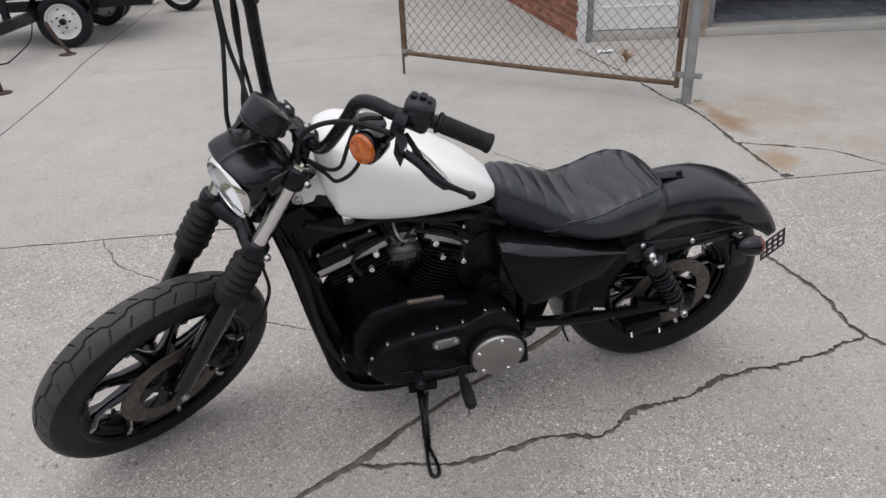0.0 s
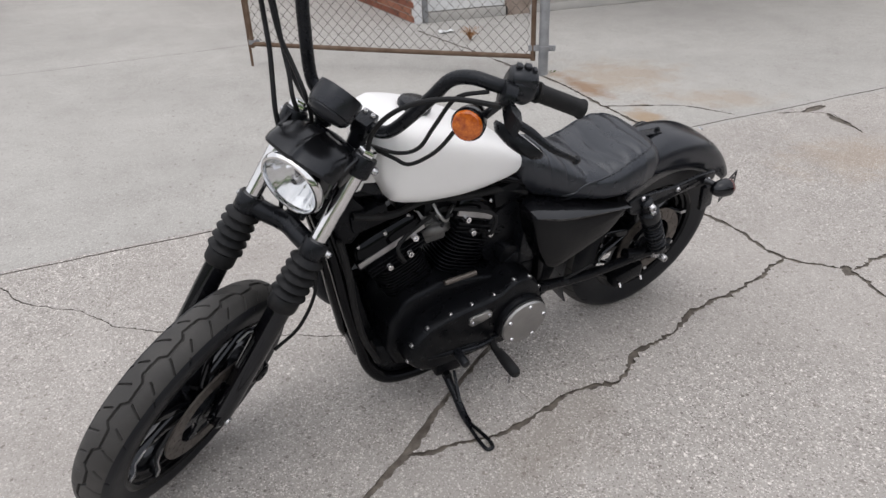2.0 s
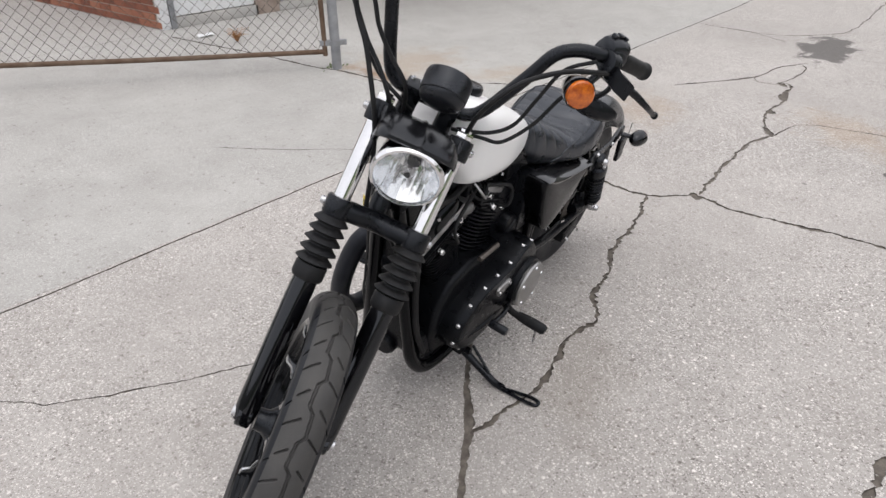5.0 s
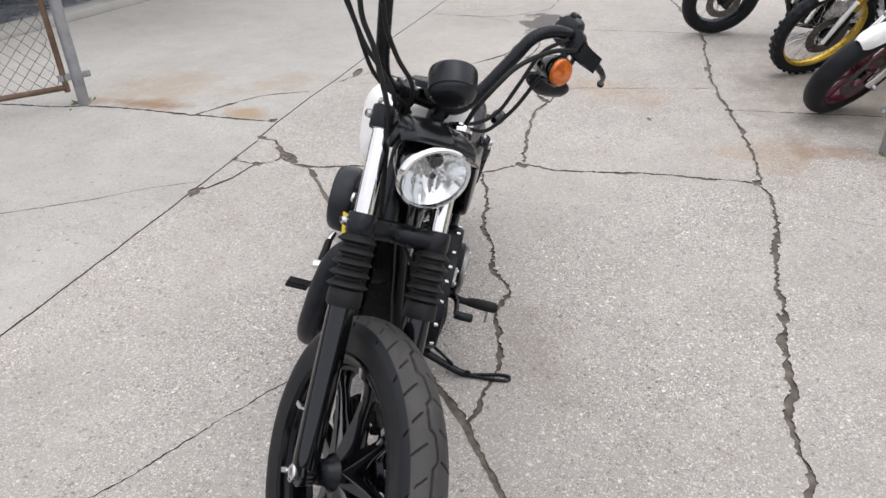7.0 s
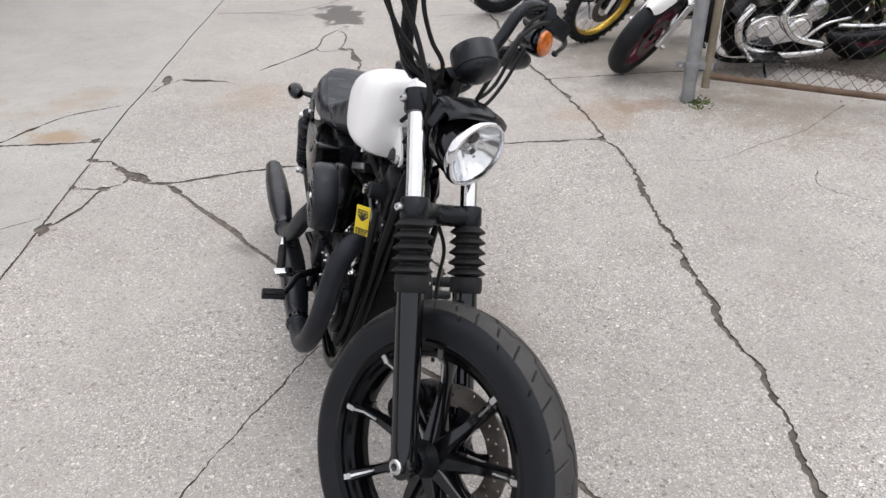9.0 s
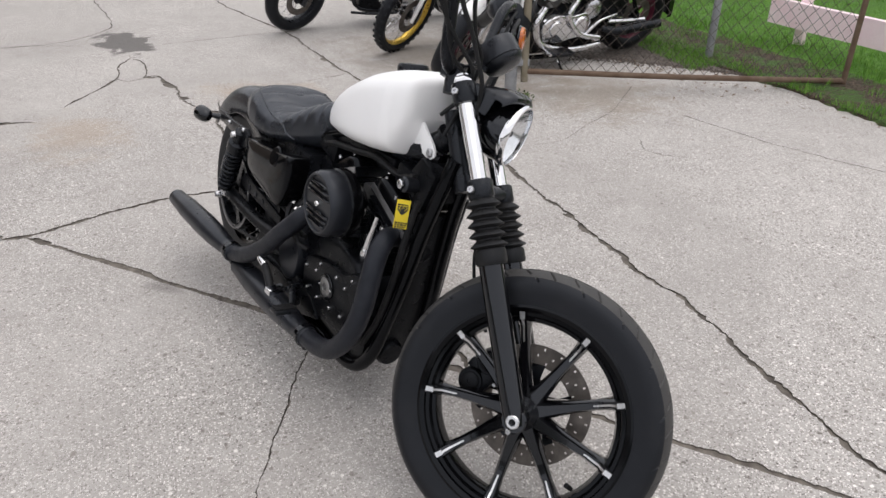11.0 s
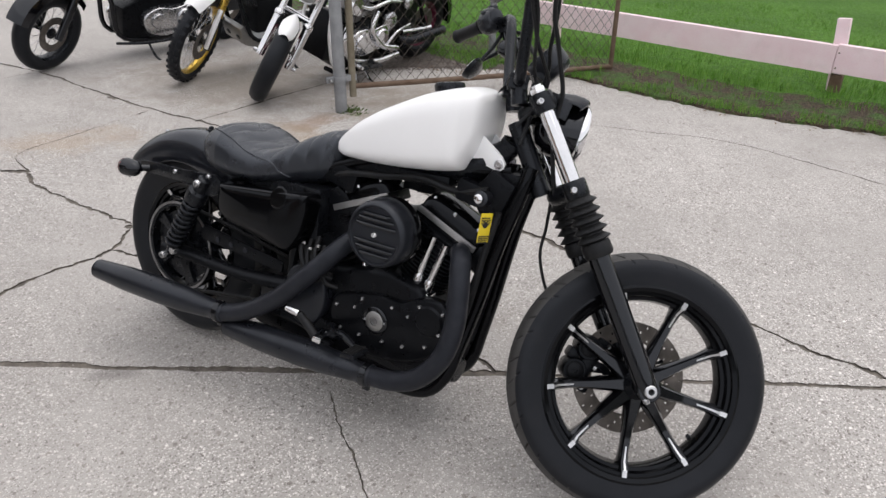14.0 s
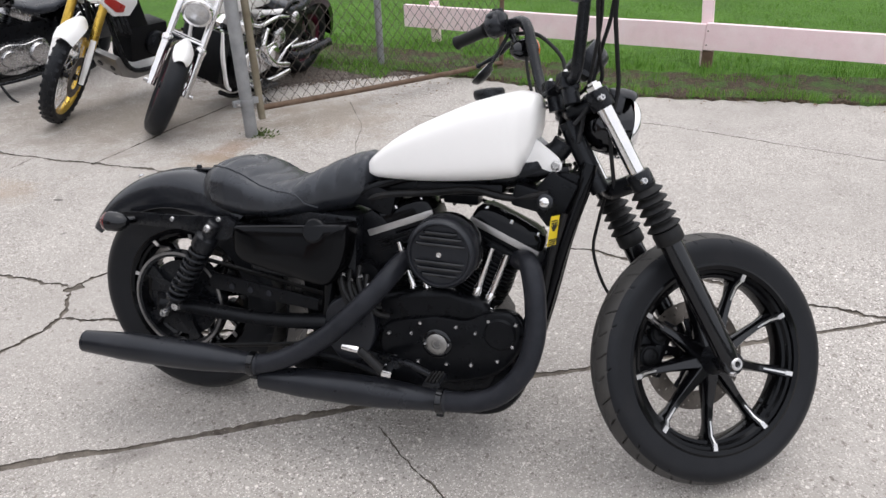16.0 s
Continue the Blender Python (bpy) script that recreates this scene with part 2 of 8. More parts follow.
WHITE_WALL = surf("white_painted_steel_door", (0.66, 0.68, 0.70), (0.76, 0.77, 0.78), (0.5, 0.65), scale=3, fine=60, bump=0.15, dust=0.15)
MORTAR = surf("mortar", (0.25, 0.2, 0.17), (0.36, 0.3, 0.26), (0.85, 0.95), scale=10, fine=120, bump=0.6, depth=0.003)
SMOOTH_CONCRETE = surf("trowelled_concrete", (0.34, 0.34, 0.33), (0.44, 0.43, 0.41), (0.6, 0.8), scale=2.5, fine=110, bump=0.3, depth=0.002, dust=0.1)
GARAGE_FLOOR = surf("sealed_garage_floor", (0.18, 0.20, 0.235), (0.26, 0.285, 0.32), (0.18, 0.35), scale=2, fine=60, bump=0.1)
# garage walls near black: the shade indoors is put into their colour
DARK_WALL = surf("shade_dark_wall", (0.05, 0.05, 0.055), (0.08, 0.08, 0.085), (0.7, 0.85), scale=2, fine=30, bump=0.2)
FAR_WALL = surf("dull_far_wall", (0.16, 0.17, 0.15), (0.30, 0.30, 0.28), (0.85, 0.95), scale=0.4, fine=6, bump=0.3)
WEED = surf("dull_weed", (0.05, 0.085, 0.02), (0.12, 0.16, 0.045), (0.7, 0.85), scale=40, bump=0.2)
STONE = surf("grey_grit", (0.2, 0.19, 0.18), (0.42, 0.39, 0.36), (0.8, 0.9), scale=30, bump=0.3)
GRAVEL = surf("dirt_and_gravel", (0.055, 0.044, 0.038), (0.17, 0.145, 0.128), (0.85, 0.95), scale=45, fine=160, bump=0.6, depth=0.004)
RUST_DARK = surf("dark_rusted_steel", (0.028, 0.018, 0.014), (0.075, 0.045, 0.032), (0.7, 0.85), 0.1, scale=14, fine=150, bump=0.4)
LITTER = surf("dead_leaf", (0.10, 0.06, 0.035), (0.2, 0.13, 0.07), (0.8, 0.9), scale=40, bump=0.4)


def clear(name, colour, rough=0.02, ior=1.49):
    m, nt, b = shader(name)
    b.inputs["Base Color"].default_value = (*colour, 1)
    b.inputs["Roughness"].default_value = rough
    b.inputs["IOR"].default_value = ior
    b.inputs["Transmission Weight"].default_value = 1.0
    return m


def make_lens():
    """Thin clear lens: see-through with a mirror-like skin."""
    m, nt, b = shader("lamp_lens")
    gl, tr, mx = nt.nodes.new("ShaderNodeBsdfGlossy"), nt.nodes.new("ShaderNodeBsdfTransparent"), nt.nodes.new("ShaderNodeMixShader")
    gl.inputs["Roughness"].default_value = 0.03
    tr.inputs["Color"].default_value = (0.95, 0.96, 0.97, 1)
    mx.inputs[0].default_value = 0.07
    link(nt, tr.outputs[0], mx.inputs[1])
    link(nt, gl.outputs[0], mx.inputs[2])
    out = [n for n in nt.nodes if n.type == "OUTPUT_MATERIAL"][0]
    link(nt, mx.outputs[0], out.inputs["Surface"])
    return m


LENS = make_lens()
AMBER = surf("amber_lens", (0.30, 0.048, 0.004), (0.64, 0.16, 0.012), (0.10, 0.18), scale=75, fine=300, bump=0.3, coat=0.6)
RED_LENS = surf("dark_red_lens", (0.09, 0.006, 0.008), (0.14, 0.01, 0.012), (0.1, 0.2), scale=40, bump=0.1, coat=0.6)


def make_brick():
    m, nt, b = shader("red_brick")
    tc = nt.nodes.new("ShaderNodeTexCoord").outputs["Object"]
    r = nt.nodes.new("ShaderNodeObjectInfo").outputs["Random"]
    col = ramp(nt, r, [(0.0, (0.17, 0.058, 0.035)), (0.5, (0.24, 0.085, 0.05)), (1.0, (0.31, 0.13, 0.08))])
    n = noise_tex(nt, tc, 60, 5)
    col = mix(nt, 0.4, col, ramp(nt, n, [(0.3, 0.2), (0.7, 0.8)]), "SOFT_LIGHT")
    link(nt, col, b.inputs["Base Color"])
    b.inputs["Roughness"].default_value = 0.85
    bp = nt.nodes.new("ShaderNodeBump")
    bp.inputs["Strength"].default_value, bp.inputs["Distance"].default_value = 0.5, 0.003
    link(nt, n, bp.inputs["Height"])
    link(nt, bp.outputs[0], b.inputs["Normal"])
    return m


BRICK = make_brick()


def make_concrete():
    """Worn exposed-aggregate concrete: small pale and dark stones in a grey-tan paste, blotches, rust and oil stains,
    painted shade of parked bikes.
    """
    m, nt, b = shader("worn_concrete")
    pos = nt.nodes.new("ShaderNodeNewGeometry").outputs["Position"]
    big = noise_tex(nt, pos, 0.55, 5, 0.6)
    mid = noise_tex(nt, pos, 4.5, 6, 0.65)
    fine = noise_tex(nt, pos, 190, 3, 0.7)
    col = ramp(nt, big, [(0.3, (0.325, 0.312, 0.302)), (0.7, (0.415, 0.399, 0.386))])
    col = mix(nt, 0.5, col, ramp(nt, mid, [(0.28, (0.36, 0.34, 0.32)), (0.72, (0.60, 0.59, 0.57))]), "SOFT_LIGHT")

    def stones(scale, lo, hi, size, at=pos):
        v = nt.nodes.new("ShaderNodeTexVoronoi")
        v.inputs["Scale"].default_value, v.inputs["Randomness"].default_value = scale, 1.0
        link(nt, at, v.inputs["Vector"])
        sep = nt.nodes.new("ShaderNodeSeparateColor")
        link(nt, v.outputs["Color"], sep.inputs[0])
        pick = ramp(nt, sep.outputs[0], [(lo, 0.0), (hi, 1.0)])
        body = ramp(nt, v.outputs["Distance"], [(size * 0.7, 1.0), (size, 0.0)])
        return mix(nt, 1.0, pick, body, "MULTIPLY"), sep.outputs[1]

    wear = ramp(nt, noise_tex(nt, pos, 0.8, 3), [(0.36, 0.35), (0.6, 1.0)])
    # the slabs past the joint were poured from a greyer mix and are less worn
    masks = []
    for nx, ny, c in SLAB_SIDES:
        d = nt.nodes.new("ShaderNodeVectorMath")
        d.operation = "DOT_PRODUCT"
        d.inputs[1].default_value = (nx, ny, 0)
        link(nt, pos, d.inputs[0])
        k = nt.nodes.new("ShaderNodeMath")
        k.operation = "GREATER_THAN"
        k.inputs[1].default_value = c
        link(nt, d.outputs["Value"], k.inputs[0])
        masks.append(k.outputs[0])
        wear = mix(nt, k.outputs[0], wear, mix(nt, 1.0, wear, (0.4, 0.4, 0.4), "MULTIPLY"))
    for scale, lo, hi, size, c1, c2 in ((105, 0.42, 0.50, 0.46, (0.12, 0.108, 0.098), (0.74, 0.705, 0.675)), (210, 0.3, 0.4, 0.5, (0.09, 0.08, 0.073), (0.90, 0.87, 0.845)), (56, 0.84, 0.87, 0.36, (0.10, 0.088, 0.078), (0.86, 0.83, 0.80))):
        s, pickc = stones(scale, lo, hi, size)
        s = mix(nt, 1.0, s, wear, "MULTIPLY")
        col = mix(nt, s, col, mix(nt, 0.8, col, ramp(nt, pickc, [(0.2, c1), (0.8, c2)])))
    col = mix(nt, 0.35, col, ramp(nt, fine, [(0.3, 0.25), (0.7, 0.75)]), "SOFT_LIGHT")
    col = mix(nt, ramp(nt, noise_tex(nt, pos, 17, 6, 0.78), [(0.60, 0.0), (0.70, 0.5)]), col, (0.19, 0.168, 0.15))
    warp = nt.nodes.new("ShaderNodeVectorMath")
    warp.operation = "MULTIPLY_ADD"
    wn2 = nt.nodes.new("ShaderNodeTexNoise")
    wn2.inputs["Scale"].default_value = 60
    link(nt, pos, wn2.inputs["Vector"])
    link(nt, wn2.outputs["Color"], warp.inputs[0])
    warp.inputs[1].default_value = (0.03, 0.03, 0)
    link(nt, pos, warp.inputs[2])
    for scale, lo, size, k in ((8, 0.68, 0.095, 0.45), (19, 0.66, 0.16, 0.5), (40, 0.78, 0.24, 0.55)):
        s, pickc = stones(scale, lo, lo + 0.02, size, warp.outputs[0])
        col = mix(nt, mix(nt, 1.0, s, (k, k, k), "MULTIPLY"), col, ramp(nt, pickc, [(0.2, (0.10, 0.085, 0.07)), (0.85, (0.20, 0.175, 0.15))]))
    pits = ramp(nt, noise_tex(nt, pos, 30, 5, 0.75), [(0.645, 0.0), (0.70, 0.72)])
    col = mix(nt, pits, col, (0.12, 0.105, 0.09))
    for k in masks:
        col = mix(nt, k, col, mix(nt, 1.0, col, (1.04, 1.075, 1.085), "MULTIPLY"))

    def stain_or_shade(x, y, rx, ry, turn, colour, strength, lo=0.25, hi=0.95):
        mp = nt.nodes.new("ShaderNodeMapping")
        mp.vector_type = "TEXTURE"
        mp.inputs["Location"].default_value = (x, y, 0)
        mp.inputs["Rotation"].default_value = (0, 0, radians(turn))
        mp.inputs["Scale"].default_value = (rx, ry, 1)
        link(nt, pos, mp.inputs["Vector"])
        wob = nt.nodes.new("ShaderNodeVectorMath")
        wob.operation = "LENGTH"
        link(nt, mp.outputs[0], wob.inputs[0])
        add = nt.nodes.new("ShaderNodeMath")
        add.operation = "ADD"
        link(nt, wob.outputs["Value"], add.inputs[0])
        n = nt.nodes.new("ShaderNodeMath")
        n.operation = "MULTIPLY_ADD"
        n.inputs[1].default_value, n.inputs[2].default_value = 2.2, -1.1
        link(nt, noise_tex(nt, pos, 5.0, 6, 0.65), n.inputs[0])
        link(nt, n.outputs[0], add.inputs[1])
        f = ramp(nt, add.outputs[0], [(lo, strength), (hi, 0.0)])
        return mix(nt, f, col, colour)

    for s in STAINS_AND_SHADE:
        col = stain_or_shade(*s)
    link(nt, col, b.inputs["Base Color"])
    b.inputs["Roughness"].default_value = 0.88
    b.inputs["Specular IOR Level"].default_value = 0.3
    bp = nt.nodes.new("ShaderNodeBump")
    bp.inputs["Strength"].default_value, bp.inputs["Distance"].default_value = 0.35, 0.004
    link(nt, mix(nt, 0.5, fine, mid), bp.inputs["Height"])
    link(nt, bp.outputs[0], b.inputs["Normal"])
    return m


RUST, OIL, TAN = (0.23, 0.125, 0.06), (0.085, 0.08, 0.078), (0.33, 0.235, 0.145)
SLAB_SIDES = [(-0.095, 0.9955, 3.235)]
STAINS_AND_SHADE = [
    (1.92, 4.52, 0.13, 0.46, 4, RUST, 0.75), (1.95, 3.78, 0.14, 0.28, -20, TAN, 0.75), (2.28, 4.7, 0.6, 0.6, 10, TAN, 0.4), (2.6, 3.9, 0.5, 0.25, -20, TAN, 0.35),
    # the wide third patch is brown ground plus the parked bikes' shade, painted
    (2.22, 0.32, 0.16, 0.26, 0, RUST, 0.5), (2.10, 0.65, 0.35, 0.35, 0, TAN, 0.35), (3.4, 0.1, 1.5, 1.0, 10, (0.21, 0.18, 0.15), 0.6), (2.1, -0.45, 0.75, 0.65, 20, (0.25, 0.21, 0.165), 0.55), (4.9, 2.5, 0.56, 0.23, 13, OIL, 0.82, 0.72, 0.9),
    (3.0, 1.62, 0.6, 0.3, 60, TAN, 0.35), (2.55, 2.75, 0.5, 0.35, 0, TAN, 0.3), (0.1, 1.4, 0.35, 0.18, 30, (0.2, 0.17, 0.14), 0.3), (0.62, 2.37, 0.1, 0.05, 45, OIL, 0.4),
    (2.5, 1.29, 0.035, 0.012, 20, OIL, 0.9, 0.7, 0.9), (2.11, 1.53, 0.02, 0.012, 50, OIL, 0.6, 0.7, 0.9),
]
CONCRETE = make_concrete()


def make_grass():
    m, nt, b = shader("lawn_grass")
    pos = nt.nodes.new("ShaderNodeNewGeometry").outputs["Position"]
    isl = nt.nodes.new("ShaderNodeNewGeometry").outputs["Random Per Island"]
    col = ramp(nt, isl, [(0.0, (0.075, 0.17, 0.02)), (0.6, (0.12, 0.29, 0.032)), (1.0, (0.20, 0.34, 0.065))])
    col = mix(nt, 0.5, col, ramp(nt, noise_tex(nt, pos, 1.3, 5), [(0.3, 0.3), (0.7, 0.7)]), "SOFT_LIGHT")
    link(nt, col, b.inputs["Base Color"])
    b.inputs["Roughness"].default_value = 0.6
    b.inputs["Specular IOR Level"].default_value = 0.25
    return m


def make_lawn():
    m, nt, b = shader("lawn_turf")
    pos = nt.nodes.new("ShaderNodeNewGeometry").outputs["Position"]
    col = ramp(nt, noise_tex(nt, pos, 26, 6, 0.7), [(0.3, (0.036, 0.082, 0.012)), (0.55, (0.075, 0.185, 0.020)), (0.75, (0.15, 0.29, 0.04))])
    col = mix(nt, 0.6, col, ramp(nt, noise_tex(nt, pos, 0.9, 5), [(0.3, 0.3), (0.7, 0.7)]), "SOFT_LIGHT")
    link(nt, col, b.inputs["Base Color"])
    b.inputs["Roughness"].default_value = 0.8
    b.inputs["Specular IOR Level"].default_value = 0.2
    bp = nt.nodes.new("ShaderNodeBump")
    bp.inputs["Strength"].default_value, bp.inputs["Distance"].default_value = 0.9, 0.03
    link(nt, noise_tex(nt, pos, 70, 4), bp.inputs["Height"])
    link(nt, bp.outputs[0], b.inputs["Normal"])
    return m


GRASS, LAWN = make_grass(), make_lawn()


def make_verge():
    """Dark soil showing between scruffy grass."""
    m, nt, b = shader("scruffy_verge")
    pos = nt.nodes.new("ShaderNodeNewGeometry").outputs["Position"]
    soil = ramp(nt, noise_tex(nt, pos, 45, 6, 0.7), [(0.36, (0.016, 0.010, 0.006)), (0.52, (0.062, 0.040, 0.025)), (0.70, (0.19, 0.14, 0.10))])
    green = ramp(nt, noise_tex(nt, pos, 60, 5, 0.7), [(0.36, (0.02, 0.046, 0.008)), (0.66, (0.09, 0.185, 0.026))])
    col = mix(nt, ramp(nt, noise_tex(nt, pos, 6.5, 6, 0.7), [(0.47, 0.0), (0.58, 1.0)]), soil, green)
    link(nt, col, b.inputs["Base Color"])
    b.inputs["Roughness"].default_value = 0.9
    bp = nt.nodes.new("ShaderNodeBump")
    bp.inputs["Strength"].default_value, bp.inputs["Distance"].default_value = 1.0, 0.03
    link(nt, noise_tex(nt, pos, 50, 6, 0.7), bp.inputs["Height"])
    link(nt, bp.outputs[0], b.inputs["Normal"])
    return m


VERGE = make_verge()


# ---- ground: one concrete sheet with real cracks and joints ----
def crack_outline(pts, width, rough, seed, straight=False):
    """Left and right edges of a crack that wanders along a line."""
    rnd = random.Random(seed)
    line = [Vector((*p, 0)) for p in pts] if straight else spline([(*p, 0) for p in pts], 5)
    fine = []
    for a, b in zip(line, line[1:]):
        k = max(1, int((b - a).length / 0.010))
        fine += [a.lerp(b, i / k) for i in range(k)]
    fine.append(line[-1])
    left, right = [], []
    drift = 0.0
    for i, p in enumerate(fine):
        d = (fine[min(i + 1, len(fine) - 1)] - fine[max(i - 1, 0)]).normalized()
        nrm = Vector((-d.y, d.x, 0))
        drift = drift * 0.92 + rnd.uniform(-1, 1) * rough
        w = width * (0.14 + 1.5 * abs(noise.noise(Vector((p.x * 7, p.y * 7, seed)))) + 0.7 * rnd.random() ** 2) * (1.08 if width >= 0.008 else 0.85)
        if straight:
            w = width * (0.62 + 0.5 * abs(noise.noise(Vector((p.x * 7, p.y * 7, seed)))) + 0.25 * rnd.random())
        spall = 0.0
        if straight == "ragged":
            spall = 0.005 * rnd.random() + 0.020 * max(0.0, noise.noise(Vector((p.x * 4.2, p.y * 4.2, 3.7))) + 0.02) + 0.012 * abs(noise.noise(Vector((p.x * 22, p.y * 22, 1.0))))
        taper = min(1.0, (min(i, len(fine) - 1 - i) + 0.6) / 4)
        chip = 0.0 if straight else 0.22 * width
        left.append(p + nrm * (drift + spall * taper + (w + rnd.random() ** 3 * chip * 2.2) * taper))
        right.append(p + nrm * (drift - (w + rnd.random() ** 3 * chip * 2.2) * taper))
    return left, right


CRACKS = [
    # half width, wander, straight, points
    (0.006, 0.0012, True, [(-9.0, 2.4), (-2.11, 3.02), (-0.97, 3.13), (0.63, 3.29), (1.55, 3.40)]),
    (0.010, 0.005, False, [(1.58, 3.40), (1.55, 3.29), (1.43, 3.17), (1.31, 3.06), (1.27, 2.92), (1.42, 2.45), (1.45, 2.15), (1.48, 2.0), (1.61, 1.84), (1.60, 1.66), (1.65, 1.33), (1.69, 1.06), (1.71, 0.69)]),
    (0.009, 0.003, False, [(1.42, 3.15), (1.29, 3.12), (1.22, 3.20), (1.02, 3.22), (0.90, 3.26), (0.80, 3.31)]),
    (0.007, 0.003, False, [(1.24, 3.37), (1.235, 3.28), (1.22, 3.20)]),
    (0.0035, 0.002, False, [(0.96, 3.33), (0.78, 3.57), (0.62, 3.72), (0.3, 4.1)]),
    (0.010, 0.005, False, [(1.71, 0.69), (2.36, 0.75), (2.79, 0.85), (3.31, 0.95), (4.04, 1.05), (4.8, 1.11), (6.5, 1.5), (9.0, 1.7)]),
    (0.010, 0.0055, False, [(1.70, 0.70), (1.56, 0.63), (1.28, 0.62), (0.96, 0.645), (0.65, 0.63), (0.37, 0.635), (0.18, 0.61), (0.04, 0.635), (-0.14, 0.60), (-0.32, 0.595), (-0.62, 0.62), (-0.98, 0.64), (-1.8, 0.6), (-3.5, 0.5)]),
    (0.007, 0.002, False, [(2.79, 0.85), (2.83, 0.50), (2.89, -0.01), (3.0, -1.6)]),
    (0.009, 0.006, False, [(1.63, 1.83), (2.04, 1.92), (2.42, 1.97), (2.64, 1.94), (2.73, 2.01), (3.04, 2.13), (3.39, 2.17), (3.68, 2.28), (3.70, 2.34)]),
    (0.008, 0.004, False, [(4.35, 2.40), (4.30, 2.45), (4.02, 2.54), (3.72, 2.55), (3.16, 2.87)]),
    (0.007, 0.003, False, [(4.30, 2.44), (4.20, 2.37), (3.98, 2.33), (3.78, 2.33), (3.66, 2.36)]),
    (0.006, 0.003, False, [(3.76, 2.55), (3.64, 2.48), (3.67, 2.35)]),
    (0.006, 0.005, False, [(5.08, 3.52), (5.14, 2.97), (5.5, 2.64), (5.89, 2.61), (6.55, 2.69), (9.0, 3.1)]),
    (0.004, 0.004, False, [(4.73, 2.21), (4.76, 1.79), (4.81, 1.15)]),
    (0.004, 0.003, False, [(2.64, 1.93), (2.96, 1.88), (3.07, 1.55), (3.22, 0.97)]),
    (0.007, 0.0015, "ragged", [(1.26, 2.90), (1.04, 2.70), (0.50, 2.22), (0.24, 1.985), (-0.10, 1.675), (-0.27, 1.51), (-0.67, 1.175), (-0.99, 0.89), (-1.32, 0.60), (-2.6, -0.55)]),
    (0.011, 0.0055, False, [(-0.27, 1.495), (-0.10, 1.49), (0.03, 1.49), (0.16, 1.53), (0.30, 1.58), (0.44, 1.58), (0.56, 1.68), (0.75, 1.73), (0.92, 1.81), (1.14, 1.88), (1.46, 2.02)]),
    (0.0035, 0.004, False, [(-1.64, 3.06), (-1.44, 2.79), (-1.23, 2.64), (-1.06, 2.46), (-0.73, 2.29), (-0.45, 2.19), (-0.19, 2.06), (0.05, 1.93)]),
    (0.012, 0.003, False, [(1.40, 7.0), (1.64, 5.62), (1.69, 5.18), (1.78, 4.88), (1.81, 4.5), (1.82, 4.09), (1.83, 3.7), (1.86, 3.45)]),
    (0.006, 0.0012, True, [(-3.05, 4.3), (-3.13, 4.90), (-3.30, 5.92), (-3.62, 7.41), (-4.3, 11.4), (-5.2, 16.0)]),
    (0.004, 0.003, False, [(-3.44, 6.87), (-2.02, 6.89), (-0.39, 7.10), (1.3, 7.25)]),
    (0.0018, 0.003, False, [(2.15, -0.83), (1.75, -0.39), (1.57, -0.08), (1.40, 0.19), (1.42, 0.45)]),
    (0.0045, 0.004, False, [(1.5, -0.75), (0.66, -0.98), (0.17, -1.2), (-0.46, -1.18), (-1.2, -1.11), (-2.6, -1.0)]),
    (0.0025, 0.002, False, [(1.26, -0.25), (1.07, -0.18), (0.88, -0.37)]),
    (0.006, 0.0012, True, [(1.55, 3.405), (1.86, 3.46), (2.43, 3.52), (2.83, 3.545), (3.28, 3.595), (4.2, 3.68), (5.85, 3.82), (9.0, 4.2)]),
    (0.006, 0.004, False, [(2.72, 3.5), (2.87, 3.45), (3.0, 3.33), (2.9, 3.0)]),
    (0.004, 0.003, False, [(5.12, 3.74), (5.08, 3.2), (4.92, 2.82)]),
    (0.008, 0.003, False, [(1.80, 4.07), (2.03, 3.98), (2.29, 3.86), (2.47, 3.58)]),
]


# broken-out patches: x, y, half lengths, turn
SPALLS = [(0.84, 3.30, 0.085, 0.035, 15), (1.25, 3.36, 0.035, 0.02, 0), (1.23, 3.20, 0.05, 0.025, 60), (1.585, 3.395, 0.045, 0.03, 70), (1.45, 3.19, 0.07, 0.025, 55), (2.69, 1.97, 0.09, 0.03, 30),
          (3.40, 2.19, 0.16, 0.03, 25), (3.05, 2.12, 0.05, 0.03, 40), (3.68, 2.32, 0.06, 0.03, 60), (3.66, 2.58, 0.09, 0.02, -28), (3.68, 1.01, 0.09, 0.03, 5), (1.61, 1.84, 0.05, 0.03, 60),
          (1.71, 0.70, 0.05, 0.03, 0), (2.79, 0.845, 0.04, 0.02, 80), (0.56, 0.635, 0.03, 0.018, 20), (2.97, 3.47, 0.15, 0.045, 10), (2.95, 3.22, 0.04, 0.19, -8), (1.38, 3.10, 0.14, 0.035, 54), (1.2, 2.84, 0.09, 0.03, 42), (1.87, 3.50, 0.05, 0.03, 20), (2.02, 3.99, 0.1, 0.018, -18)]


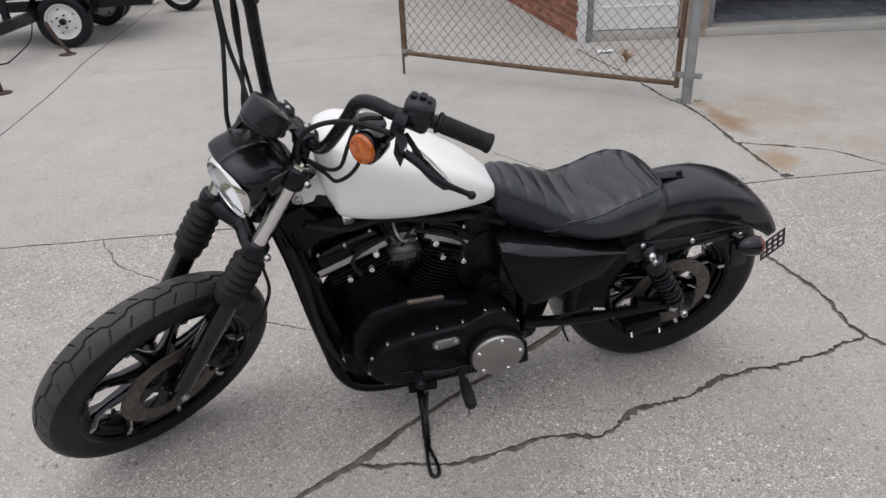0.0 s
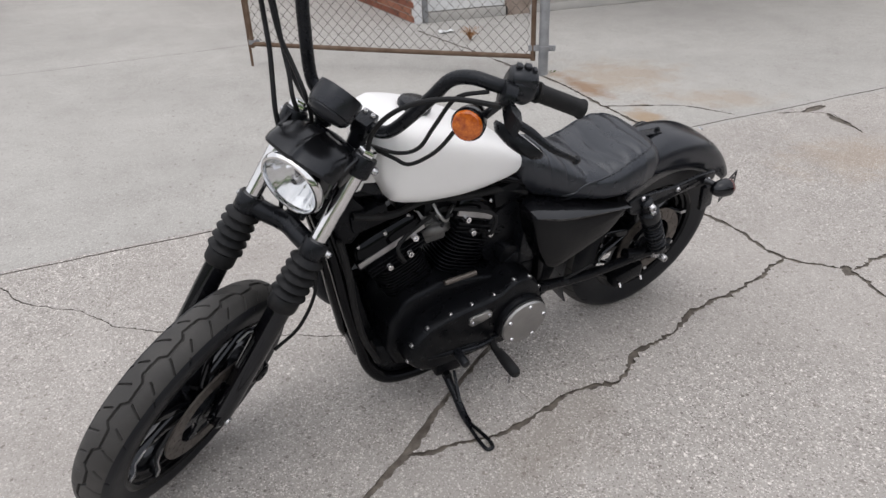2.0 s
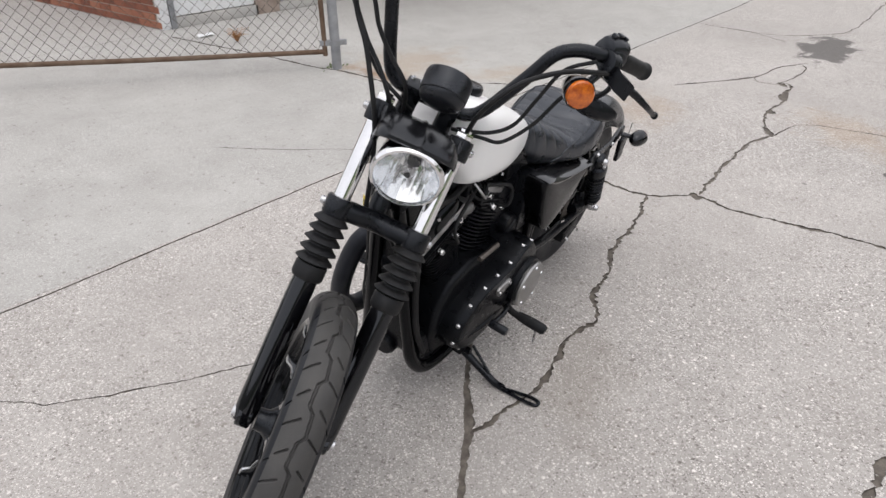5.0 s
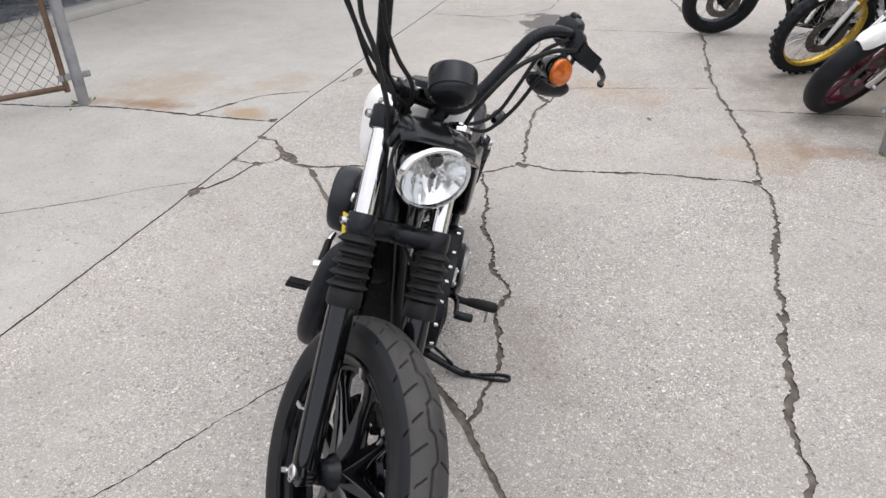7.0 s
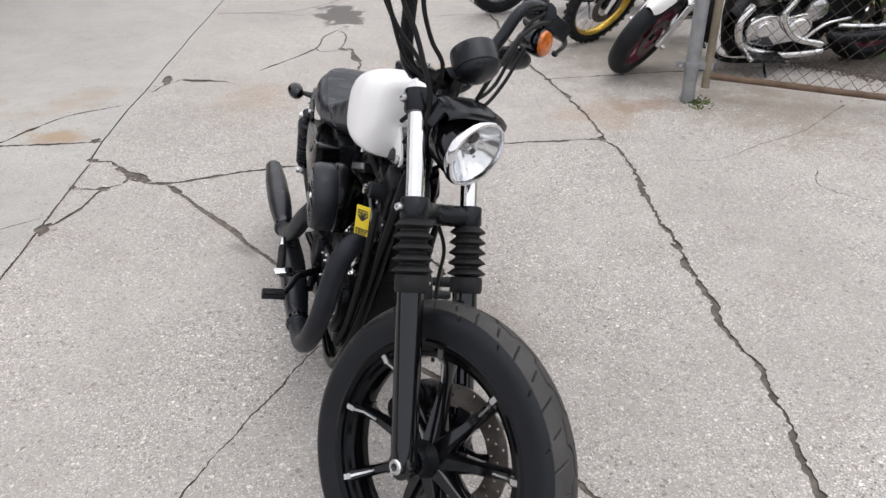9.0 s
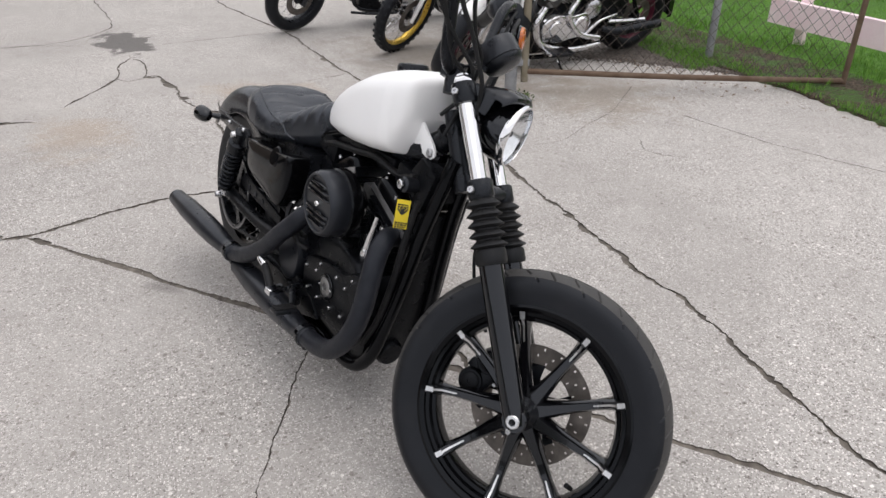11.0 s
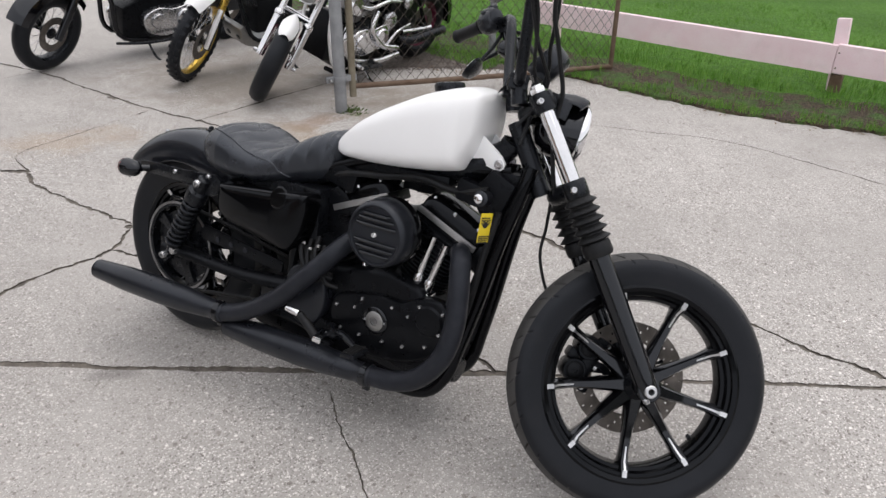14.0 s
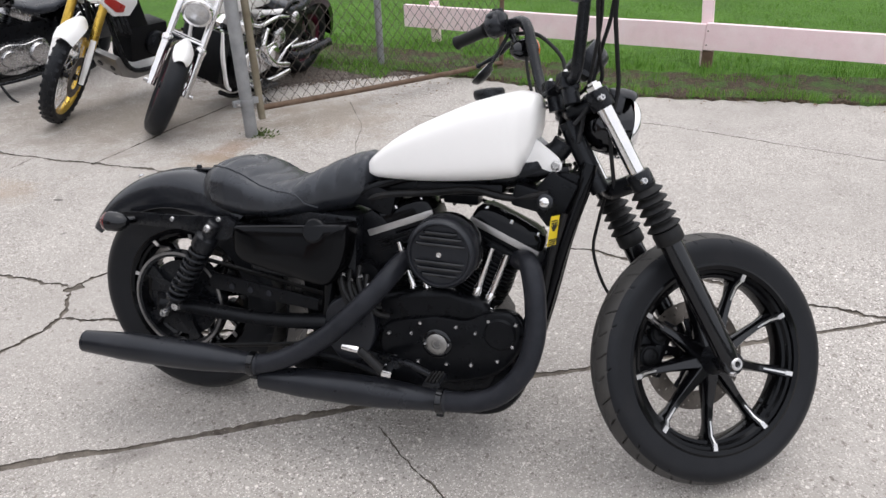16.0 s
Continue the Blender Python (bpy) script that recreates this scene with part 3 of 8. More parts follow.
def make_ground():
    bm = bmesh.new()
    box(bm, (160, 160, 0.12), pose(0, 0, -0.06))
    ground = part("ground", bm, CONCRETE, None, flat=True)
    tagged(ground, "worn grey-tan concrete yard with cracks and joints", "concrete ground", kind="structure")
    cutters = bpy.data.collections.new("cutters")
    for i, (w, wander, straight, pts) in enumerate(CRACKS):
        left, right = crack_outline(pts, w, wander, i + 3, straight)
        b = bmesh.new()
        zs = ((-0.0034 if straight == "ragged" else -0.0058) - 0.00007 * i, 0.03 + 0.0007 * i)
        ring = left + right[::-1]
        lo = [b.verts.new((p.x, p.y, zs[0])) for p in ring]
        hi = [b.verts.new((p.x, p.y, zs[1])) for p in ring]
        n, k = len(ring), len(left)
        for j in range(n):
            b.faces.new((lo[j], lo[(j + 1) % n], hi[(j + 1) % n], hi[j]))
        for s in (lo, hi):
            for j in range(k - 1):
                b.faces.new((s[j], s[j + 1], s[n - 2 - j], s[n - 1 - j]))
        bmesh.ops.recalc_face_normals(b, faces=b.faces)
        me = bpy.data.meshes.new("cutter")
        b.to_mesh(me)
        b.free()
        me.materials.append(JOINT_SAND if straight == "ragged" else DIRT)
        cutters.objects.link(bpy.data.objects.new("cutter", me))
    rnd = random.Random(21)
    for i, (x, y, rx, ry, turn) in enumerate(SPALLS):
        b = bmesh.new()
        ring = []
        for k in range(22):
            a = 2 * math.pi * k / 22
            g = 0.75 + 0.5 * noise.noise(Vector((math.cos(a) * 1.6, math.sin(a) * 1.6, i * 3.1))) + rnd.uniform(-0.08, 0.08)
            ring.append(pose(x, y, 0, 0, 0, turn) @ Vector((rx * g * math.cos(a), ry * g * math.sin(a), 0)))
        lo = [b.verts.new((p.x, p.y, -0.0052 - 0.00009 * i)) for p in ring]
        hi = [b.verts.new((p.x, p.y, 0.08 + 0.0007 * i)) for p in ring]
        for j in range(22):
            b.faces.new((lo[j], lo[(j + 1) % 22], hi[(j + 1) % 22], hi[j]))
        b.faces.new(lo)
        b.faces.new(hi)
        bmesh.ops.recalc_face_normals(b, faces=b.faces)
        me = bpy.data.meshes.new("cutter")
        b.to_mesh(me)
        b.free()
        me.materials.append(DIRT)
        cutters.objects.link(bpy.data.objects.new("cutter", me))
    mod = ground.modifiers.new("cut", "BOOLEAN")
    mod.operation, mod.operand_type, mod.collection, mod.solver = "DIFFERENCE", "COLLECTION", cutters, "EXACT"
    mod.material_mode = "TRANSFER"
    got = bpy.data.meshes.new_from_object(ground.evaluated_get(bpy.context.evaluated_depsgraph_get()))
    ground.modifiers.remove(mod)
    for o in list(cutters.objects):
        bpy.data.objects.remove(o)
    bpy.data.collections.remove(cutters)
    if len(got.polygons) > 5:
        ground.data = got
    return ground


ground = make_ground()


def slab_grit():
    """Loose grit and crumbs along the cracks and over the slabs."""
    rnd = random.Random(5)
    bm = bmesh.new()
    spots = [(rnd.uniform(-1.5, 2.6), rnd.uniform(-1.2, 3.6)) for _ in range(500)]
    for w, wander, straight, pts in CRACKS[:16]:
        for a, b in zip(pts, pts[1:]):
            k = int((Vector(b) - Vector(a)).length * 14)
            for _ in range(k):
                t = rnd.random()
                spots.append((a[0] + (b[0] - a[0]) * t + rnd.gauss(0, 0.02), a[1] + (b[1] - a[1]) * t + rnd.gauss(0, 0.02)))
    for x, y in spots:
        s = rnd.uniform(0.0012, 0.0035)
        vs = [bm.verts.new((x + s * dx * rnd.uniform(.6, 1.3), y + s * dy * rnd.uniform(.6, 1.3), z * s * 1.2)) for dx, dy, z in ((1, 0, 0), (0, 1, 0), (-1, 0, 0), (0, -1, 0), (0, 0, 1))]
        for j in range(4):
            bm.faces.new((vs[j], vs[(j + 1) % 4], vs[4]))
    ob = part("loose_grit", bm, STONE, None, flat=True)
    tagged(ob, "loose grit and crumbs on the concrete", "grit", kind="stuff")


slab_grit()


def make_backdrop():
    """Plain dull walls far round the yard, unseen, added to block low sky light."""
    bm = bmesh.new()
    for x, y, w, d in ((0, 30, 61, 0.5), (0, -30, 61, 0.5), (30, 0, 0.5, 59), (-30, 0, 0.5, 59)):
        box(bm, (w, d, 4.5), pose(x, y, 2.25))
    tagged(part("backdrop", bm, FAR_WALL, None, flat=True), "unseen plain walls added round the yard to block low sky", "backdrop", kind="structure")


make_backdrop()

# ---- lawn beside the yard ----
EDGE = [(30, -1.3), (9, -1.5), (5.0, -1.62), (2.43, -1.70), (1.60, -1.74), (0.9, -1.72), (0.34, -1.76), (-0.1, -1.86), (-0.6, -2.04), (-0.89, -2.11), (-1.4, -2.25), (-3, -2.6), (-8, -3.6), (-30, -8.0)]


def edge_y(x):
    xs, ys = [p[0] for p in EDGE[::-1]], [p[1] for p in EDGE[::-1]]
    return float(np.interp(x, xs, ys))


def make_lawn_sheet():
    bm = bmesh.new()
    rnd = random.Random(2)
    xs = list(np.arange(-6, 7, 0.05))
    xs = [-60, -30, -15, -9] + xs + [9, 15, 30, 60]
    rows = []
    for x in xs:
        y0 = edge_y(x) + (rnd.uniform(-0.025, 0.025) if abs(x) < 7 else 0)
        col = []
        for d, z in ((0, -0.002), (0.015, 0.018), (0.1, 0.03), (0.3, 0.035), (0.6, 0.045), (0.9, 0.06), (1.3, 0.07), (2.2, 0.07), (6, 0.08), (60, 0.1)):
            col.append(Vector((x, y0 - d, z + (noise.noise(Vector((x * 5, d * 5, 1))) * 0.015 if 0 < d < 3 else 0))))
        rows.append(col)
    loft(bm, rows, cap=False, closed=False)
    for f in bm.faces:
        c = f.calc_center_median()
        if edge_y(c.x) - c.y < 0.62:
            f.material_index = 1
    lawn = part("lawn", bm, LAWN, None)
    lawn.data.materials.append(VERGE)
    tagged(lawn, "green lawn with a scruffy bare edge along the concrete", "lawn", kind="structure")


make_lawn_sheet()


def make_grass_blades():
    """Blades, dense near the edge of the concrete, thinner on the bare strip."""
    rnd = random.Random(11)
    verts, faces = [], []

    def blade(x, y, z, h, w):
        a, lean = rnd.uniform(0, 6.283), rnd.uniform(0.1, 0.7) * h
        dx, dy = math.cos(a), math.sin(a)
        i = len(verts)
        verts.extend([(x - dy * w, y + dx * w, z), (x + dy * w, y - dx * w, z), (x + dx * lean * .4 + dy * w * .6, y + dy * lean * .4 - dx * w * .6, z + h * .6),
                      (x + dx * lean * .4 - dy * w * .6, y + dy * lean * .4 + dx * w * .6, z + h * .6), (x + dx * lean, y + dy * lean, z + h)])
        faces.extend([(i, i + 1, i + 2, i + 3), (i + 3, i + 2, i + 4)])

    for _ in range(80000):
        x = rnd.uniform(-3.0, 4.6)
        d = rnd.random() ** 1.5 * 4.2
        y = edge_y(x) - d
        bare = abs(d - 0.40 + 0.12 * noise.noise(Vector((x * 1.3, 3, 0)))) < 0.24
        clump = noise.noise(Vector((x * 4, y * 4, 9)))
        if bare and (clump < 0.05 or rnd.random() < 0.35):
            continue
        if d < 0.55 and (clump < -0.05 or rnd.random() < 0.3) and rnd.random() < 0.85:
            continue
        h = rnd.uniform(0.02, 0.05) * (1.3 + clump) * (0.8 if d < 0.5 else 1)
        blade(x, y, 0.02 if d < 0.2 else 0.045, h, rnd.uniform(0.0012, 0.003))
    for _ in range(5000):
        x = rnd.uniform(2.3, 3.6)
        y = rnd.uniform(-1.9, -1.45) - (x - 2.3) * 0.1
        blade(x, y, 0.0, rnd.uniform(0.02, 0.07), 0.002)
    me = bpy.data.meshes.new("grass_blades")
    me.from_pydata(verts, [], faces)
    me.materials.append(GRASS)
    tagged(new("grass_blades", me), "short green grass blades with bare patches", "grass", kind="stuff")


make_grass_blades()


def make_weeds(x, y, n, seed):
    rnd = random.Random(seed)
    bm = bmesh.new()
    for _ in range(n):
        a, r = rnd.uniform(0, 6.283), abs(rnd.gauss(0, 0.05))
        p = Vector((x + math.cos(a) * r * 1.6, y + math.sin(a) * r, 0))
        d = Vector((rnd.uniform(-1, 1), rnd.uniform(-1, 1), rnd.uniform(.2, .9))).normalized()
        s, w = d.orthogonal().normalized(), rnd.uniform(.003, .007)
        ln = rnd.uniform(.015, .04)
        bm.faces.new([bm.verts.new(q) for q in (p, p + d * ln * .5 + s * w, p + d * ln, p + d * ln * .5 - s * w)])
    return tagged(part("weed_tuft", bm, WEED, None, flat=True), "low weeds round the foot of a gate post", "weeds", kind="stuff")


make_weeds(2.24, 0.03, 110, 3)
make_weeds(1.80, 5.02, 40, 4)


def make_litter():
    rnd = random.Random(8)
    bm = bmesh.new()
    for _ in range(420):
        if rnd.random() < 0.7:
            x, y = rnd.gauss(2.35, 0.35), rnd.gauss(-1.35, 0.22)
        else:
            x = rnd.uniform(-2, 2.5)
            y = edge_y(x) + abs(rnd.gauss(0, 0.06))
        s, a = rnd.uniform(0.006, 0.018), rnd.uniform(0, 6.283)
        d, e = Vector((math.cos(a), math.sin(a), rnd.uniform(-.2, .3))), Vector((-math.sin(a), math.cos(a), rnd.uniform(-.2, .3)))
        p = Vector((x, y, 0.006))
        bm.faces.new([bm.verts.new(q) for q in (p - d * s, p + e * s * .5, p + d * s, p - e * s * .5)])
    tagged(part("leaf_litter", bm, LITTER, None, flat=True), "brown dead leaves along the lawn edge", "leaf litter", kind="stuff")


make_litter()


def make_gravel():
    """Dark dirt and gravel spread over the concrete where the gate meets the lawn."""
    rnd = random.Random(14)
    bm = bmesh.new()
    near = [(3.75, -0.98), (3.30, -0.86), (2.95, -0.92), (2.82, -1.06), (2.64, -1.24), (2.43, -1.42), (2.23, -1.60), (2.05, -1.72)]
    rows = []
    for x, y, _ in spline([(x, y, 0) for x, y in near], 8):
        far = edge_y(x) - 0.05
        y += rnd.uniform(-0.03, 0.03)
        rows.append([Vector((x, y + (far - y) * k / 8, (0.0 if k == 0 else 0.007 + 0.006 * noise.noise(Vector((x * 9, y * 9 + k, 2)))))) for k in range(9)])
    loft(bm, rows, cap=False, closed=False)
    for _ in range(2200):
        row = rnd.choice(rows)
        p = row[0].lerp(row[-1], rnd.uniform(-0.18, 1.0)) + Vector((rnd.gauss(0, 0.02), rnd.gauss(0, 0.02), 0))
        r = rnd.uniform(0.004, 0.011)
        vs = [bm.verts.new((p.x + r * dx * rnd.uniform(.6, 1.3), p.y + r * dy * rnd.uniform(.6, 1.3), 0.003 + z * r * 1.1)) for dx, dy, z in ((1, 0, 0), (0, 1, 0), (-1, 0, 0), (0, -1, 0), (.1, .1, 1))]
        for j in range(4):
            bm.faces.new((vs[j], vs[(j + 1) % 4], vs[4]))
    tagged(part("gravel", bm, GRAVEL, None, flat=True), "dark brown dirt and gravel behind the gate", "gravel", kind="stuff")


make_gravel()


# ---- rail fence ----
def make_rail_fence():
    f = thing("rail_fence", pose(0, -2.6, 0), "pink-painted wooden post-and-rail fence on the lawn", "fence")
    rnd = random.Random(4)
    xs = [2.76, 0.7 + 0.02, -1.9, -4.6]
    for i, (a, b, dz) in enumerate(((2.76, 0.03, 0.0), (0.026, -2.7, 0.01), (-2.704, -5.4, 0.0))):
        bm = bmesh.new()
        n = 14
        rings = []
        for k in range(n + 1):
            x = a + (b - a) * k / n
            sag = 0.004 * noise.noise(Vector((x * 2, i, 0)))
            t = 0.185 + 0.01 * i + sag
            rings.append([(x, 0.02, t), (x, 0.02, t + 0.195), (x, 0.012, t + 0.2), (x, -0.012, t + 0.2), (x, -0.02, t + 0.195), (x, -0.02, t)])
        loft(bm, rings)
        part("rail", bm, PINK_WOOD, f)
    for x, h, tilt in ((2.45, 0.42, 2), (0.0, 0.56, 5), (-2.68, 0.5, -2)):
        bm = bmesh.new()
        box(bm, (0.085, 0.045, h + 0.1), pose(0, 0, (h + 0.1) / 2 - 0.1), 0.004)
        p = part("post", bm, PINK_WOOD, f)
        p.matrix_basis = pose(x, -0.048, 0.0, 0, tilt, 0)
        bm = bmesh.new()
        for z in (0.23, 0.335):
            bolt(bm, (x + 0.01, 0.02, z), (0, 1, 0), 0.006, 0.003)
        part("nail", bm, RUSTY, f)
    bm = bmesh.new()
    box(bm, (0.08, 0.05, 0.2), pose(-0.005, -0.03, 0.08), 0.004)
    part("stake", bm, RUSTY, f, "short weathered brown stake")


make_rail_fence()


# ---- chain-link gates ----
def chain_mesh(bm, length, z0, z1, pitch=0.042, r=0.0023):
    n = int(length / pitch)
    h = pitch * 1.0
    for i in range(n + 1):
        pts = []
        x = i * pitch
        k, z = 0, z0
        while z <= z1:
            off = pitch * 0.5 * (1 if (k + i) % 2 == 0 else -1)
            pts.append((min(max(x + off, 0), length), r * 1.2 * (1 if (k + i) % 2 == 0 else -1), z))
            z += h * 1.05
            k += 1
        tube(bm, pts, r, 4, 1, False)


def make_gate(name, m, length, lift, height, label, sag=0.0):
    g = thing(name, m, label, "gate")
    bm = bmesh.new()
    tube(bm, [(0.06, 0, lift), (length / 2, 0, lift + sag / 2 - 0.006), (length, 0, lift + sag)], 0.019, 10, 5)
    part("bottom_rail", bm, RUSTY, g, "rusty brown bottom pipe")
    bm = bmesh.new()
    rod(bm, (0.06, 0, height), (length, 0, height + sag), 0.019, 10)
    part("top_rail", bm, RUSTY, g)
    for x, dz in ((0.06, 0), (length, sag)):
        bm = bmesh.new()
        rod(bm, (x, 0, lift + dz - (0.03 if x > 1 or sag > 0 else 0.07)), (x, 0, height + dz + 0.02), 0.019 if x > 1 or sag > 0 else 0.024, 12)
        part("upright", bm, DULL_PIPE if x < 1 and sag < 0 else RUSTY, g)
    bm = bmesh.new()
    chain_mesh(bm, length - 0.12, lift + 0.015, height - 0.01)
    bmesh.ops.translate(bm, vec=(0.09, 0, 0), verts=bm.verts)
    for v in bm.verts:
        v.co.z += sag * v.co.x / length
    tagged(part("chain_link", bm, WIRE, g, "weathered chain-link mesh"), kind="stuff")
    bm = bmesh.new()
    for k in range(7):
        rod(bm, (length - 0.03, 0, lift + 0.1 + k * 0.2), (length + 0.02, 0, lift + 0.1 + k * 0.2), 0.004, 6)
    part("tension_band", bm, RUSTY, g)
    return g


def make_post(name, x, y, r, h, label, material=GALV, lean=(0, 0)):
    p = thing(name, pose(x, y, 0, lean[0], lean[1], 0), label, "post")
    bm = bmesh.new()
    lathe(bm, [(r, -0.03), (r, h), (r * 0.8, h + 0.03), (0.0, h + 0.045)], (0, 0, 0), (0, 0, 1), 20)
    part("pole", bm, material, p)
    return p


def add_hinge(post, r, z, turn):
    bm = bmesh.new()
    lathe(bm, [(r + 0.001, -0.018), (r + 0.007, -0.016), (r + 0.007, 0.016), (r + 0.001, 0.018)], (0, 0, z), (0, 0, 1), 20, False, True)
    box(bm, (0.085, 0.036, 0.042), pose(0, 0, z, 0, 0, turn) @ pose(r + 0.035, 0, 0), 0.004)
    box(bm, (0.055, 0.026, 0.04), pose(0, 0, z, 0, 0, turn + 180) @ pose(r + 0.024, 0, 0), 0.004)
    h = part("hinge", bm, GALV, post)
    bm = bmesh.new()
    d = Vector((math.cos(radians(turn + 180)), math.sin(radians(turn + 180)), 0))
    side = Vector((-d.y, d.x, 0))
    p = d * (r + 0.03) + Vector((0, 0, z))
    rod(bm, p - side * 0.022, p + side * 0.028, 0.006, 8)
    box(bm, (0.018, 0.018, 0.018), pose(*(p + side * 0.026)), 0.003)
    part("hinge_bolt", bm, STEEL, h)


turn_l = math.degrees(math.atan2(6.25 - 4.97, -0.25 - 1.80))
gate_left_post = make_post("gate_post", 1.80, 4.96, 0.037, 1.9, "grey galvanised steel gate post set in the concrete")
add_hinge(gate_left_post, 0.037, 0.20, turn_l)
add_hinge(gate_left_post, 0.037, 1.4, turn_l)
make_gate("chain_link_gate", pose(1.80, 4.96, 0, 0, 0, turn_l) @ pose(0.02, 0, 0), 2.40, 0.135, 1.6, "rusty chain-link gate standing open beside the brick building", 0.05)
leg = thing("drop_rod", pose(-0.275, 6.255, 0), "brown steel drop rod at the free end of a gate", "gate rod")
bm = bmesh.new()
rod(bm, (0, 0, 0.0), (0, 0, 1.0), 0.011, 8)
part("rod", bm, RUSTY, leg)
bm = bmesh.new()
box(bm, (0.09, 0.03, 0.035), pose(0.04, -0.02, 0.2), 0.004)
part("bracket", bm, GALV, leg)

turn_r = math.degrees(math.atan2(-2.13 - 0.06, 1.53 - 2.27))
gate_right_post = make_post("gate_post", 2.275, 0.07, 0.04, 1.9, "grey galvanised gate post with weeds at its foot")
add_hinge(gate_right_post, 0.04, 0.225, turn_r)
make_gate("chain_link_gate", pose(2.275, 0.07, 0, 0, 0, turn_r) @ pose(0.03, 0, 0), 2.28, 0.165, 1.6, "rusty chain-link gate standing open over the edge of the lawn", -0.11)
fp = make_post("fence_post", 2.52, -1.8, 0.03, 1.7, "grey steel fence post at the lawn edge")


# ---- brick building with open garage ----
def make_building():
    b = thing("brick_building", pose(1.46, 7.28, 0), "red brick building with a white door and an open garage", "building")
    H = 3.2
    # side wall that runs away from the yard
    d = Vector((1.07 - 1.46, 10.4 - 7.28, 0)).normalized()
    turn = math.degrees(math.atan2(d.y, d.x))
    L = 7.0
    bm = bmesh.new()
    box(bm, (L, 0.2, H), pose(0, 0, 0, 0, 0, turn) @ pose(L / 2 + 0.02, -0.112, H / 2))
    side = part("side_wall", bm, MORTAR, b, "red brick side wall")
    bm = bmesh.new()
    box(bm, (0.09, 0.16, H), pose(0.045, 0.1, H / 2), 0.004)
    part("corner_trim", bm, WHITE_ENAMEL, b, "white painted corner trim")
    bm = bmesh.new()
    box(bm, (0.055, 0.1, H), pose(0.122, 0.06, H / 2), 0.004)
    part("door_frame", bm, GALV, b, "grey steel door frame")
    bm = bmesh.new()
    box(bm, (0.86, 0.05, 2.1), pose(0.585, 0.06, 1.16), 0.003)
    for z in (0.33, 0.62, 0.9, 1.2):
        box(bm, (0.8, 0.012, 0.02), pose(0.585, 0.032, z), 0.004)
    part("door", bm, WHITE_WALL, b, "white ribbed steel door")
    bm = bmesh.new()
    box(bm, (0.9, 0.14, 0.1), pose(0.60, 0.09, 0.05), 0.006)
    part("door_sill", bm, SMOOTH_CONCRETE, b)
    bm = bmesh.new()
    box(bm, (0.3, 0.22, H), pose(1.17, 0.13, H / 2), 0.004)
    part("pier", bm, MORTAR, b, "brick pier between the door and the garage")
    bm = bmesh.new()
    box(bm, (1.1, 0.2, H - 2.3), pose(0.6, 0.13, 2.3 + (H - 2.3) / 2))
    box(bm, (4.0, 0.2, H - 2.5), pose(3.3, 0.13, 2.5 + (H - 2.5) / 2))
    part("lintel", bm, MORTAR, b)
    bm = bmesh.new()
    box(bm, (4.3, 0.2, H), pose(7.4, 0.13, H / 2))
    part("front_wall", bm, MORTAR, b)
    bm = bmesh.new()
    box(bm, (4.2, 0.30, 0.085), pose(3.4, 0.16, 0.0425), 0.012)
    part("garage_threshold", bm, SMOOTH_CONCRETE, b, "worn concrete threshold kerb")
    bm = bmesh.new()
    box(bm, (6.5, 6, 0.05), pose(4.3, 3.32, 0.035))
    part("garage_floor", bm, GARAGE_FLOOR, b, "dark sealed garage floor")
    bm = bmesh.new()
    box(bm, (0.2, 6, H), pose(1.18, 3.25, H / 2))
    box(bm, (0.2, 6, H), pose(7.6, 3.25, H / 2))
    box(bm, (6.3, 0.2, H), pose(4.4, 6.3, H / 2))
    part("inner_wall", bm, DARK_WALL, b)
    bm = bmesh.new()
    box(bm, (8.6, 7.0, 0.2), pose(5.2, 3.3, H + 0.1))
    part("roof", bm, SMOOTH_CONCRETE, b)
    bm = bmesh.new()
    box(bm, (0.05, 0.12, 2.4), pose(5.25, 0.12, 1.25), 0.004)
    box(bm, (0.05, 0.12, 2.4), pose(1.36, 0.12, 1.25), 0.004)
    part("door_track", bm, GALV, b)
    return b, side, turn


building, brick_side, brick_turn = make_building()

bl = thing("paper_scrap", pose(1.55, 6.72, 0.004), "crumpled scrap of white paper on the concrete", "litter")
bm = bmesh.new()
rnd = random.Random(3)
grid = [[Vector((i * .03, j * .03, rnd.uniform(0, .025))) for i in range(6)] for j in range(4)]
loft(bm, grid, cap=False, closed=False)
part("paper", bm, WHITE_WALL, bl)
dw = thing("dry_weed", pose(1.72, 6.35, 0), "brown dry weed in a crack by the gate", "weed")
bm = bmesh.new()
for _ in range(46):
    a, h = rnd.uniform(0, 6.283), rnd.uniform(.05, .16)
    q = Vector((math.cos(a), math.sin(a), 0)) * rnd.uniform(.03, .12)
    tube(bm, [(0, 0, 0), q * .4 + Vector((0, 0, h * .7)), q + Vector((0, 0, h * .8))], [.003, .001], 4, 2)
part("stalks", bm, surf("dry_stalks", (0.28, 0.13, 0.05), (0.4, 0.22, 0.1), (0.8, 0.9)), dw)


